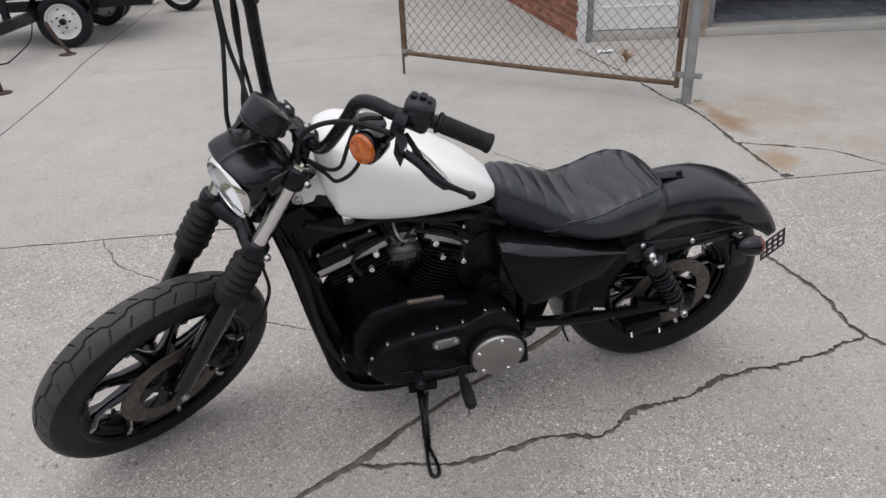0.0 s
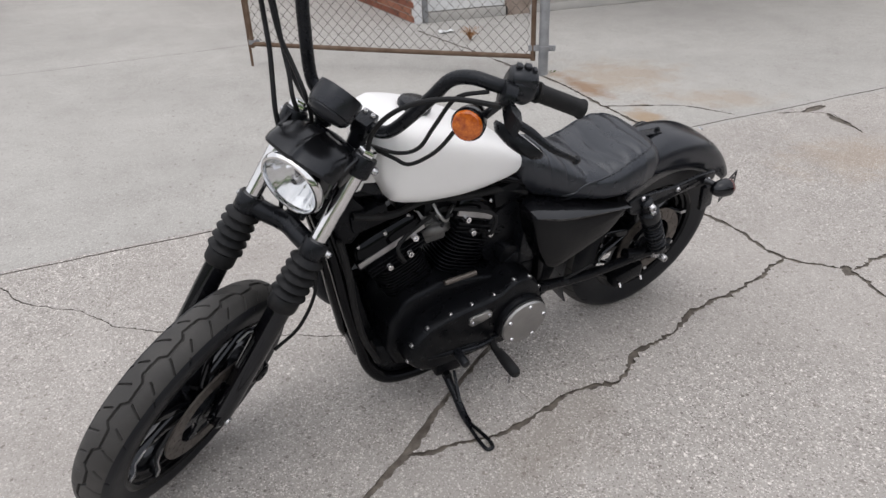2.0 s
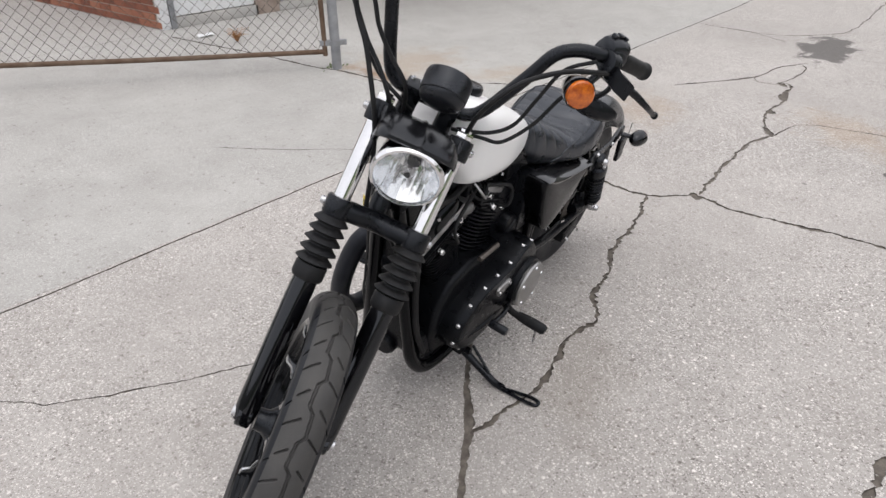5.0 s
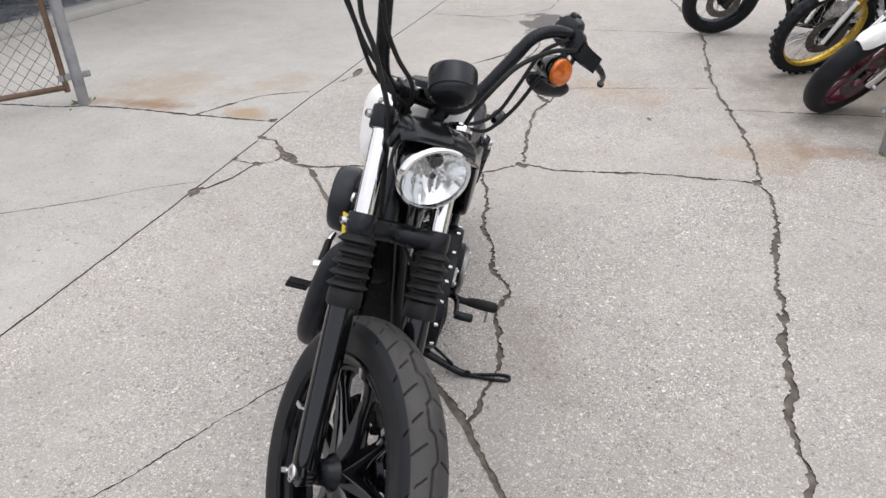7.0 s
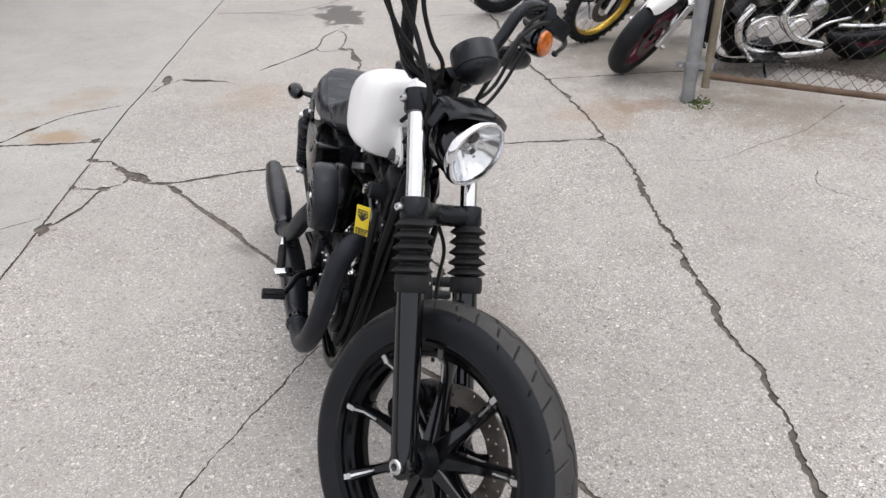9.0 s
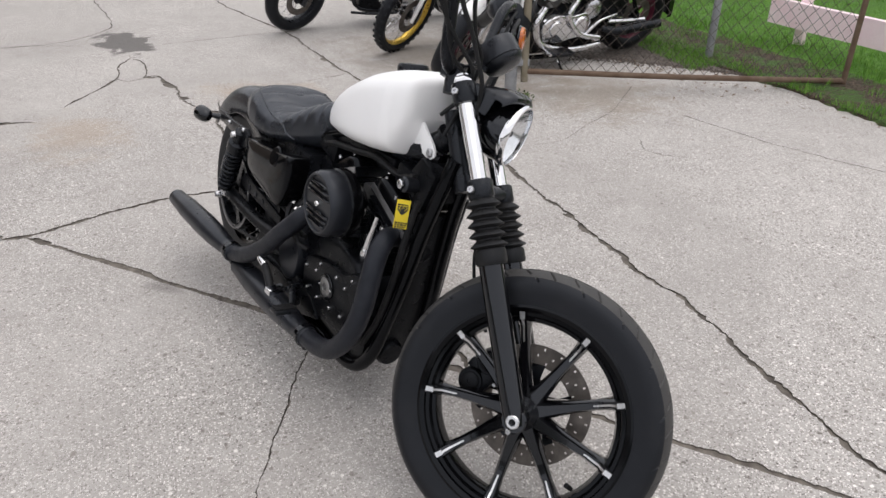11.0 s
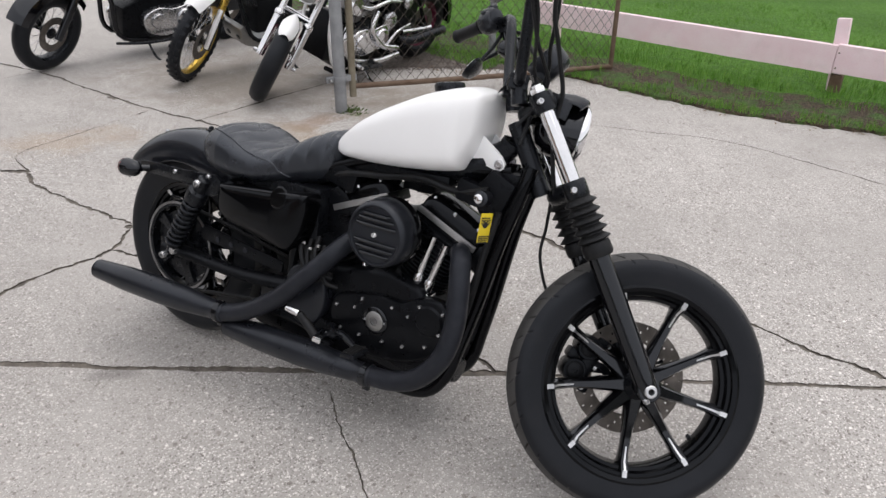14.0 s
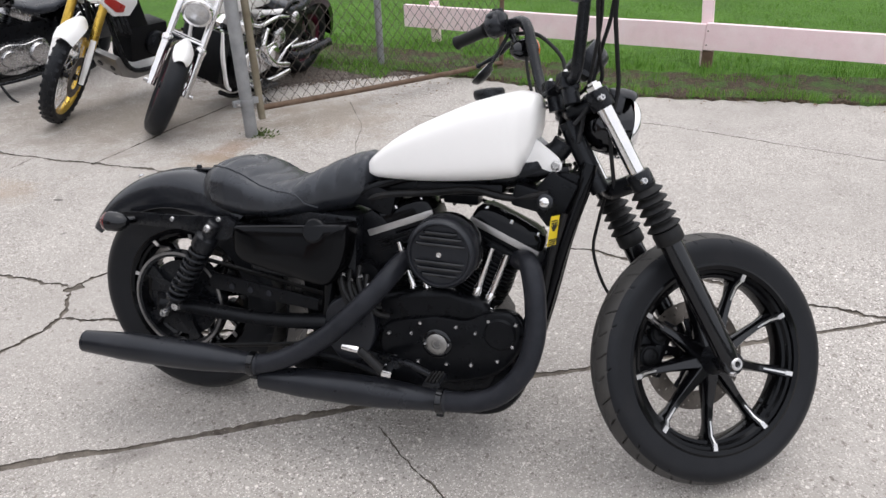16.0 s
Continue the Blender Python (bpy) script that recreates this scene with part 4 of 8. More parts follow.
# ---- trailers ----
def road_wheel(name, parent, m, R=0.29, w=0.17, rim=0.19):
    bm = bmesh.new()
    lathe(bm, [(rim, -w * .42), (rim + .03, -w * .5), (R - .035, -w * .5), (R - .008, -w * .4), (R, -w * .2), (R, w * .2), (R - .008, w * .4), (R - .035, w * .5), (rim + .03, w * .5), (rim, w * .42)], (0, 0, 0), (0, 1, 0), 48, False, True)
    bmesh.ops.transform(bm, matrix=m, verts=bm.verts)
    t = part(name, bm, TYRE, parent)
    bm = bmesh.new()
    lathe(bm, [(rim + .002, -w * .44), (rim - .012, -w * .40), (rim - .02, -w * .2), (.12, -w * .16), (.1, -w * .3), (.06, -w * .34), (0, -w * .34)], (0, 0, 0), (0, 1, 0), 40, False)
    bmesh.ops.transform(bm, matrix=m, verts=bm.verts)
    part("rim", bm, WHITE_ENAMEL, t, "white steel rim")
    bm = bmesh.new()
    lathe(bm, [(.035, -w * .33), (.034, -w * .6), (.02, -w * .66), (0, -w * .66)], (0, 0, 0), (0, 1, 0), 16, False)
    for k in range(5):
        a = k * 1.2566
        lathe(bm, [(.011, -w * .28), (.011, -w * .46), (0, -w * .46)], (.07 * math.cos(a), 0, .07 * math.sin(a)), (0, 1, 0), 8, False)
        lathe(bm, [(.02, -w * .155), (.02, -w * .175), (0, -w * .176)], (.145 * math.cos(a + .6), 0, .145 * math.sin(a + .6)), (0, 1, 0), 12, False)
    bmesh.ops.transform(bm, matrix=m, verts=bm.verts)
    part("hub", bm, BLACK_SATIN, t)


def make_trailer(m, label, red=False, box_body=True, reach=False):
    t = thing("trailer", m, label, "trailer", "parked trailers")
    road_wheel("wheel", t, pose(0, 0, 0.29))
    road_wheel("wheel", t, pose(0, 1.55, 0.29, 0, 0, 180))
    for y in (0.14, 1.41):
        bm = bmesh.new()
        box(bm, (2.4, 0.06, 0.11), pose(-0.25, y, 0.45), 0.004)
        part("side_rail", bm, RED_PLASTIC if red else BLACK_SATIN, t)
    bm = bmesh.new()
    rod(bm, (0, -0.02, 0.29), (0, 1.57, 0.29), 0.03, 10)
    part("axle", bm, BLACK_SATIN, t)
    bm = bmesh.new()
    tube(bm, [(-1.4, 0.17, 0.44), (-2.3, 0.75, 0.44)], 0.035, 8, 1)
    tube(bm, [(-1.4, 1.38, 0.44), (-2.3, 0.78, 0.44)], 0.035, 8, 1)
    part("drawbar", bm, BLACK_SATIN, t)
    if reach:
        bm = bmesh.new()
        box(bm, (0.07, 1.5, 0.11), pose(-0.30, -0.72, 0.375, 0, 0, -3), 0.006)
        part("tongue", bm, BLACK_SATIN, t, "black box-section tongue")
        bm = bmesh.new()
        box(bm, (0.07, 0.06, 0.55), pose(-0.42, -0.45, 0.66), 0.005)
        part("upright", bm, BLACK_SATIN, t)
    bm = bmesh.new()
    pts = [(0.36 * math.cos(a), 0, 0.31 + 0.36 * math.sin(a)) for a in np.linspace(0.15, math.pi - .15, 12)]
    loft(bm, [[(x, -0.1, z), (x, 0.1, z), (x * .98, 0.1, z - .006), (x * .98, -0.1, z - .006)] for x, y, z in pts])
    part("mudguard", bm, BLACK_SATIN, t)
    if box_body:
        bm = bmesh.new()
        box(bm, (2.2, 1.5, 0.5), pose(-0.35, 0.78, 0.8), 0.02)
        part("load_box", bm, WHITE_WALL, t, "pale grey load box")
    return t


make_trailer(pose(-4.15, 8.30, 0, 0, 0, 8), "black trailer with white steel wheels and a pale box", False, True, True)
make_trailer(pose(-4.45, 10.25, 0, 0, 0, 5), "dark trailer with a white-rimmed wheel", False, False)
make_trailer(pose(-3.65, 10.9, 0, 0, 0, 5), "red trailer with white-rimmed wheels", True, False)


def make_jack(m, label, straight=False):
    j = thing("jack_stand", m, label, "jack stand")
    bm = bmesh.new()
    if straight:
        tube(bm, [(0, 0, 0.01), (-0.02, 0, 0.25), (-0.04, 0, 0.5)], 0.024, 12, 3)
    else:
        tube(bm, [(0.03, 0, 0.015), (-0.03, 0.02, 0.09), (-0.12, 0.06, 0.20), (-0.20, 0.10, 0.33)], 0.022, 10, 4)
    part("leg", bm, RUST_DARK, j)
    bm = bmesh.new()
    lathe(bm, [(0.09, 0), (0.085, 0.012), (0.03, 0.02), (0, 0.02)], (0, 0, 0), (0, 0, 1), 16)
    part("foot", bm, RUST_DARK, j)


make_jack(pose(-3.99, 7.84, 0, 0, 0, 0), "dark rusty steel jack leg under a trailer")
make_jack(pose(-3.81, 6.17, 0), "brown steel prop under the trailer drawbar", True)
cable = thing("loose_cable", pose(0, 0, 0), "thin grey cable hanging from the trailer", "cable")
bm = bmesh.new()
tube(bm, [(-4.31, 7.92, 0.36), (-4.29, 7.75, 0.19), (-4.36, 7.65, 0.10), (-4.42, 7.5, 0.03), (-4.48, 7.44, 0.008), (-4.75, 7.3, 0.007)], 0.007, 6, 6)
part("cable", bm, RUBBER, cable)


# ---- the white motorcycle: x ahead, y to its left, z up, standing on the rear tyre's foot ----
HEAD, LEANS, STEER = 192.3, 13.0, 35.0
BIKE_M = pose(0.669, 2.0255, 0, 0, 0, HEAD) @ pose(0, 0, 0, -LEANS, 0, 0)
STEM = Vector((1.64, 0, 0))
STEM_AXIS = Vector((-0.5, 0, math.cos(radians(30))))
STEERED = Matrix.Translation(STEM) @ Matrix.Rotation(radians(STEER), 4, STEM_AXIS) @ Matrix.Translation(Vector((-0.004, 0.007, 0)) - STEM)
bike = thing("motorcycle", BIKE_M, "black cruiser motorcycle with a white tank, leaning on its side stand", "motorcycle")


def bpart(name, bm, material, parent=None, label="", steer=False, angle=38):
    if steer:
        bmesh.ops.transform(bm, matrix=STEERED, verts=bm.verts)
    return part(name, bm, material, parent or bike, label, angle=angle)


def mirror_y(bm):
    bmesh.ops.scale(bm, vec=(1, -1, 1), verts=bm.verts)
    bmesh.ops.reverse_faces(bm, faces=bm.faces)
    return bm


def tyre_mesh(R, w, bead, h, blocks, fine):
    """A tyre about the y axis at the origin, with a zigzag centre groove and slanted side cuts."""
    bm = bmesh.new()
    phis = np.array(list(np.linspace(-2.05, -1.32, 5)) + list(np.linspace(-1.28, 1.28, 103)) + list(np.linspace(1.32, 2.05, 5)))
    ang = np.linspace(0, 2 * math.pi, fine, endpoint=False)[:, None]
    p = phis[None, :]
    rc = R - h
    up = np.abs(p) < 1.57
    y = np.where(up, w / 2 * np.sin(np.clip(p, -1.57, 1.57)), w / 2 * np.sign(p) * (1 - 0.13 * (np.abs(p) - 1.57) / 0.48))
    r = np.where(up, rc + h * np.cos(p), rc - (rc - bead) * (np.abs(p) - 1.57) / 0.48)
    s = p * (w / 2 + h) / 2
    q = np.abs(s)
    pitch = 2 * math.pi * R / blocks

    def groove(dist, half, depth):
        return depth * np.clip((half - dist) / 0.0016 + 0.5, 0, 1)

    def cut_line(c0, q0, c1, q1, half, depth):
        c = ((ang * blocks / (2 * math.pi) + np.where(s > 0, 0.27, 0.0)) % 1.0) * pitch
        dx, dy = c1 - c0, q1 - q0
        best = None
        for shift in (-pitch, 0, pitch):
            t = np.clip(((c - c0 + shift) * dx + (q - q0) * dy) / (dx * dx + dy * dy), 0, 1)
            d = np.hypot(c - c0 + shift - t * dx, q - q0 - t * dy)
            best = d if best is None else np.minimum(best, d)
        return groove(best, half, depth)

    u = ang * blocks / (2 * math.pi)
    zig = 0.0052 * np.clip(4.5 * (4 * np.abs(u % 1.0 - 0.5) - 1), -1, 1) + 0.0016 * (4 * np.abs((u + 0.25) % 1.0 - 0.5) - 1)
    k = w / 0.102
    cut = groove(np.abs(s - zig * k), 0.0025, 0.006)
    marks = ((.06, .0130, -.10, .0400, .0017), (.55, .0150, .42, .0330, .0017), (.30, .042, .22, .053, .0015))
    for c0, q0, c1, q1, half in marks:
        cut = np.maximum(cut, cut_line(c0 * pitch, q0 * k, c1 * pitch, q1 * k, half, 0.0055))
    cut = np.where(np.abs(p) < 1.26, cut, 0.0)
    rr = r - cut
    X, Z, Y = rr * np.cos(ang), rr * np.sin(ang), np.broadcast_to(y, rr.shape)
    loft(bm, [list(zip(X[i].tolist(), Y[i].tolist(), Z[i].tolist())) for i in range(fine)], False, False, True)
    for f in bm.faces:
        c = f.calc_center_median()
        if abs(c.y) < 0.80 * w / 2 and math.hypot(c.x, c.z) > rc + h * 0.45:
            f.material_index = 1
    return bm


def ring_disc(bm, r0, r1, t, holes, rows, n=180):
    """A flat ring in the xz plane with small holes through it."""
    cols = len(rows) * 2 + 1
    rad = [r0]
    for c in rows:
        rad += [c - 0.0032, c + 0.0032]
    rad.append(r1)
    keep = []
    for i in range(n):
        for j in range(len(rad) - 1):
            hole = j % 2 == 1 and (i + (j // 2) * 3) % (n // holes) == 0
            keep.append((i, j, not hole))
    solid = {(i, j) for i, j, k in keep if k}
    vt = {}

    def v(i, j, s):
        key = (i % n, j, s)
        if key not in vt:
            a = 2 * math.pi * (i % n) / n
            vt[key] = bm.verts.new((rad[j] * math.cos(a), s * t / 2, rad[j] * math.sin(a)))
        return vt[key]

    for i, j in solid:
        for s in (1, -1):
            bm.faces.new((v(i, j, s), v(i + 1, j, s), v(i + 1, j + 1, s), v(i, j + 1, s)))
        for (di, dj, e) in ((0, -1, ((i, j), (i + 1, j))), (0, 1, ((i, j + 1), (i + 1, j + 1))), (-1, 0, ((i, j), (i, j + 1))), (1, 0, ((i + 1, j), (i + 1, j + 1)))):
            if ((i + di) % n, j + dj) not in solid:
                (a, b), (c, d) = e
                bm.faces.new((v(a, b, 1), v(c, d, 1), v(c, d, -1), v(a, b, -1)))


def cast_wheel(name, centre, R, w, h, bead, spokes, phase, steer, blocks, grooves, label):
    """Cast wheel with its tyre, spokes, bright spoke ends and hub."""
    m = Matrix.Translation(centre)
    rw = w * 0.40

    def put(bm, n, mat, parent, lab=""):
        bmesh.ops.transform(bm, matrix=m, verts=bm.verts)
        return bpart(n, bm, mat, parent, lab, steer)

    bm = bmesh.new()
    ri = bead - 0.022
    lathe(bm, [(bead + 0.008, -rw - .004), (bead + 0.008, -rw + .004), (bead - .004, -rw + .012), (ri, -rw * .55), (ri - .004, 0), (ri, rw * .55), (bead - .004, rw - .012), (bead + 0.008, rw - .004), (bead + 0.008, rw + .004),
               (bead + .002, rw + .006), (bead - .008, rw + .001), (bead - .010, rw * .86), (bead - .018, rw * .82), (ri - .001, rw * .62), (ri - .009, rw * .56), (ri - .014, 0), (ri - .009, -rw * .56), (ri - .001, -rw * .62), (bead - .018, -rw * .82), (bead - .010, -rw * .86), (bead - .008, -rw - .001), (bead + .002, -rw - .006)], (0, 0, 0), (0, 1, 0), 96, False, True)
    rim = put(bm, name, ENGINE_GLOSS, bike, label)
    tyre = put(tyre_mesh(R, w, bead + .006, h, blocks, grooves), "tyre", TYRE, rim, "black grooved tyre")
    tyre.data.materials.append(TREAD)
    bm = bmesh.new()
    lathe(bm, [(0.0, -.066), (.026, -.066), (.028, -.045), (.040, -.03), (.046, 0), (.040, .03), (.028, .045), (.026, .066), (0, .066)], (0, 0, 0), (0, 1, 0), 28)
    put(bm, "hub", BLACK_SATIN, rim)
    for k in range(spokes):
        a = phase + 2 * math.pi * k / spokes
        rot = Matrix.Rotation(-a, 4, "Y")
        bm = bmesh.new()
        rings = []
        for r, hw, dp in ((.026, .026, .062), (.06, .020, .052), (.12, .0135, .034), (ri - .05, .0115, .028), (ri - .02, .0135, .040), (ri - .004, .017, rw * 1.75), (bead - .002, .012, rw * 1.98)):
            rings.append([(r, sy * dp * .5, sx * hw) for sx, sy in ((1, .5), (.55, 1), (-.55, 1), (-1, .5), (-1, -.5), (-.55, -1), (.55, -1), (1, -.5))])
        loft(bm, rings)
        bmesh.ops.transform(bm, matrix=rot, verts=bm.verts)
        sp = put(bm, "spoke", BLACK_GLOSS, rim)
        bm = bmesh.new()
        for sy in (1, -1):
            for prof in (((ri - .058, .0018, .0142), (ri - .02, .0024, .0202), (ri - .004, .0028, rw * .877)), ((ri - .004, .0056, rw * .877), (bead - .012, .0058, rw * .93), (bead - .004, .006, rw * .985))):
                loft(bm, [[(r, sy * (y - .001), hw), (r, sy * (y + .0022), hw), (r, sy * (y + .0022), -hw), (r, sy * (y - .001), -hw)] for r, hw, y in prof])
        bmesh.ops.transform(bm, matrix=rot, verts=bm.verts)
        put(bm, "spoke_end", MACHINED, rim, "bright machined spoke end")
    return rim, put


# front wheel, steered
AXLE_F = Vector((1.536, 0, 0.334))
front_wheel, put_front = cast_wheel("front_wheel", AXLE_F, 0.331, 0.102, 0.040, 0.243, 9, 0.55, True, 18, 1200, "black nine-spoke cast front wheel")
bm = bmesh.new()
ring_disc(bm, 0.098, 0.148, 0.005, 20, (0.107, 0.123, 0.139))
bmesh.ops.translate(bm, vec=(0, 0.062, 0), verts=bm.verts)
put_front(bm, "brake_disc", DISC_STEEL, front_wheel, "drilled steel brake disc")
bm = bmesh.new()
for k in range(5):
    a = 2 * math.pi * k / 5 + 0.5
    loft(bm, [[(r * math.cos(a) - s * hw * math.sin(a), y, r * math.sin(a) + s * hw * math.cos(a)) for s, y in ((1, .058), (1, .064), (-1, .064), (-1, .058))] for r, hw in ((.04, .02), (.07, .012), (.102, .018))])
lathe(bm, [(.03, .05), (.048, .05), (.048, .066), (.03, .066)], (0, 0, 0), (0, 1, 0), 24, False, True)
put_front(bm, "disc_carrier", BLACK_SATIN, front_wheel)
bm = bmesh.new()
rod(bm, (0.165, -0.005, -0.115), (0.153, -0.02, -0.107), .006, 8)
put_front(bm, "valve", RUBBER, front_wheel)

# rear wheel
AXLE_R = Vector((0, 0, 0.323))
rear_wheel, put_rear = cast_wheel("rear_wheel", AXLE_R, 0.323, 0.150, 0.055, 0.205, 9, 0.1, False, 16, 640, "black cast rear wheel")
bm = bmesh.new()
ring_disc(bm, 0.09, 0.132, 0.005, 20, (0.099, 0.111, 0.123))
bmesh.ops.translate(bm, vec=(0, 0.085, 0), verts=bm.verts)
put_rear(bm, "brake_disc", DISC_STEEL, rear_wheel, "drilled rusty brake disc")
bm = bmesh.new()
lathe(bm, [(.135, -.075), (.152, -.075), (.152, -.105), (.135, -.105)], (0, 0, 0), (0, 1, 0), 72, False, True)
for k in range(5):
    a = 2 * math.pi * k / 5
    loft(bm, [[(r * math.cos(a) - s * hw * math.sin(a), y, r * math.sin(a) + s * hw * math.cos(a)) for s, y in ((1, -.08), (1, -.095), (-1, -.095), (-1, -.08))] for r, hw in ((.02, .025), (.08, .012), (.14, .022))])
# solid disc added behind the spokes to darken the wheel's windows
lathe(bm, [(.03, -.076), (.118, -.076), (.118, -.082), (.03, -.082)], (0, 0, 0), (0, 1, 0), 48, False, True)
pulley = put_rear(bm, "pulley", BLACK_SATIN, rear_wheel)
bm = bmesh.new()
lathe(bm, [(.143, -.1045), (.151, -.1045), (.151, -.108), (.143, -.108)], (0, 0, 0), (0, 1, 0), 72, False, True)
put_rear(bm, "pulley_face", PULLEY, rear_wheel, "dull machined pulley rim")


# fork: cap, tube, boot and slider on each side, steered
CAP, TREE, BOOT, FOOT = Vector((1.15, 0, 0.96)), Vector((1.268, 0, 0.773)), Vector((1.342, 0, 0.648)), Vector((1.536, 0, 0.334))
FD = (FOOT - CAP).normalized()
for sy in (-1, 1):
    off = Vector((0, sy * 0.093, 0))
    bm = bmesh.new()
    rod(bm, CAP + off - FD * 0.005, TREE + off + FD * 0.05, 0.0195, 24)
    tube_ob = bpart("fork_tube", bm, CHROME, bike, "bright chrome fork tube", True)
    bm = bmesh.new()
    lathe(bm, [(0.027, -0.025), (0.0285, -0.02), (0.0285, 0.018), (0.027, 0.022)], CAP + off, FD, 24)
    bpart("upper_clamp", bm, BLACK_SATIN, tube_ob, "", True)
    bm = bmesh.new()
    lathe(bm, [(0.02, -0.04), (0.021, -0.036), (0.021, -0.024), (0.02, -0.022)], CAP + off, FD, 6)
    lathe(bm, [(0.014, -0.046), (0.014, -0.038)], CAP + off, FD, 6)
    bpart("fork_cap", bm, CHROME, tube_ob, "", True)
    bm = bmesh.new()
    lathe(bm, [(0.027, -0.024), (0.030, -0.02), (0.030, 0.016), (0.027, 0.02)], TREE + off, FD, 24)
    bpart("lower_clamp", bm, BLACK_SATIN, tube_ob, "", True)
    bm = bmesh.new()
    prof = [(0.022, 0.016)]
    ln = (BOOT - TREE).length
    for k in range(5):
        h = 0.018 + k * (ln - 0.03) / 5
        st = (ln - 0.03) / 5
        prof += [(0.0272, h), (0.0272, h + st * .12), (0.0395 + .0006 * k, h + st * .60), (0.0405 + .0006 * k, h + st * .70), (0.0385 + .0006 * k, h + st * .76), (0.0272, h + st * .98)]
    prof += [(0.034, ln - 0.012), (0.036, ln - 0.006), (0.036, ln + 0.018), (0.033, ln + 0.024), (0.028, ln + 0.024)]
    lathe(bm, prof, TREE + off, FD, 28)
    bpart("fork_boot", bm, RUBBER, bike, "ribbed black rubber fork gaiter", True)
    bm = bmesh.new()
    top, end = BOOT + off + FD * 0.015, FOOT + off
    tube(bm, [top, top.lerp(end, .2), top.lerp(end, .9), end + FD * 0.012], [0.0275, 0.0285, 0.0275, 0.024], 24, 3)
    lathe(bm, [(0.026, -0.018), (0.029, -0.014), (0.029, 0.013), (0.026, 0.016)], end, (0, sy, 0), 24)
    slider = bpart("fork_slider", bm, BLACK_GLOSS, bike, "gloss black fork leg", True)
    bm = bmesh.new()
    lathe(bm, [(0.006, 0.014), (0.015, 0.014), (0.0158, 0.026), (0.013, 0.029), (0.008, 0.029), (0.007, 0.020)] if sy < 0 else [(0.0, 0.03), (0.011, 0.03), (0.011, 0.018), (0, 0.018)], end, (0, sy, 0), 20)
    bpart("axle_nut", bm, MACHINED, slider, "bright steel axle end", True)
    bm = bmesh.new()
    bolt(bm, end + FD * 0.03 + Vector((-0.02, sy * 0.012, 0)), (0.3, sy, 0), 0.008, 0.01)
    bpart("pinch_bolt", bm, STEEL, slider, "", True)
    bm = bmesh.new()
    bolt(bm, TREE + off + Vector((-0.012, sy * 0.03, -0.005)), (0, sy, 0), 0.009, 0.01)
    bolt(bm, CAP + off + Vector((-0.012, sy * 0.028, -0.003)), (0, sy, 0), 0.009, 0.01)
    bpart("clamp_bolt", bm, STEEL, tube_ob, "", True)
bm = bmesh.new()
n_up = Vector((0.857, 0, 0.515))
for c, r in ((TREE, 0.024), (CAP, 0.02)):
    tube(bm, [c + Vector((0, -0.09, 0)), c + Vector((0, -0.05, 0)) - n_up * .012, c - n_up * .03, c + Vector((0, .05, 0)) - n_up * .012, c + Vector((0, .09, 0))], r, 14, 4, True, 1.0)
bpart("triple_tree", bm, BLACK_SATIN, bike, "black fork yokes", True)
bm = bmesh.new()
rod(bm, TREE - n_up * 0.068 - FD * 0.015, CAP - n_up * 0.062 + FD * 0.01, 0.024, 20)
bpart("steering_head", bm, BLACK_SATIN)

# headlight and its eyebrow visor
LAMP = Vector((1.246, 0.006, 0.920))
LD = Vector((0.995, 0, -0.09)).normalized()
bm = bmesh.new()
lathe(bm, [(0.0, -0.095), (0.025, -0.093), (0.050, -0.08), (0.067, -0.05), (0.073, -0.01), (0.073, 0.012)], LAMP, LD, 40, False)
lamp = bpart("headlight", bm, BLACK_GLOSS, bike, "round headlight with a chrome rim", True)
bm = bmesh.new()
lathe(bm, [(0.0725, 0.010), (0.0770, 0.011), (0.0790, 0.016), (0.0785, 0.023), (0.0745, 0.029), (0.0700, 0.030), (0.0690, 0.026), (0.071, 0.015)], LAMP, LD, 48, False, True)
bpart("rim", bm, CHROME, lamp, "chrome trim ring", True)
bm = bmesh.new()
u, w = Vector((0, 1, 0)), LD.cross(Vector((0, 1, 0)))
rnd = random.Random(31)
cell = {}
grid = []
for k in range(19):
    r = 0.006 + 0.0645 * k / 18
    row = []
    for i in range(84):
        a = 2 * math.pi * i / 84
        key = (round(r * math.cos(a) / 0.0135), 1 if math.sin(a) > 0 else -1)
        tilt = cell.setdefault(key, (rnd.uniform(-1, 1), rnd.uniform(-1, 1)))
        dy = r * math.cos(a) - key[0] * 0.0135
        facet = 0.30 * tilt[0] * dy + 9.0 * dy * dy
        row.append(LAMP + u * r * math.cos(a) + w * r * math.sin(a) + LD * (-0.042 + 0.060 * (k / 18) ** 1.9 + facet))
    grid.append(row)
loft(bm, grid, False)
bpart("reflector", bm, surf("lamp_silver", (0.74, 0.75, 0.76), (0.84, 0.85, 0.86), (0.10, 0.16), 1.0, scale=30, bump=0.0), lamp, "faceted silver reflector", True, 12)
bm = bmesh.new()
lathe(bm, [(0.0105, -0.03), (0.0125, -0.012), (0.0115, -0.006), (0.008, -0.006), (0.006, -0.02), (0.0, -0.02)], LAMP + w * 0.024 + u * 0.006, LD, 20)
bpart("main_bulb_socket", bm, BLACK_PLASTIC, lamp, "", True)
bm = bmesh.new()
lathe(bm, [(0.0, 0.0), (0.012, 0.0), (0.013, -0.012), (0.0, -0.012)], LAMP + w * 0.026 + LD * 0.0, LD, 18)
bpart("pilot_socket", bm, BLACK_PLASTIC, lamp, "", True)
bm = bmesh.new()
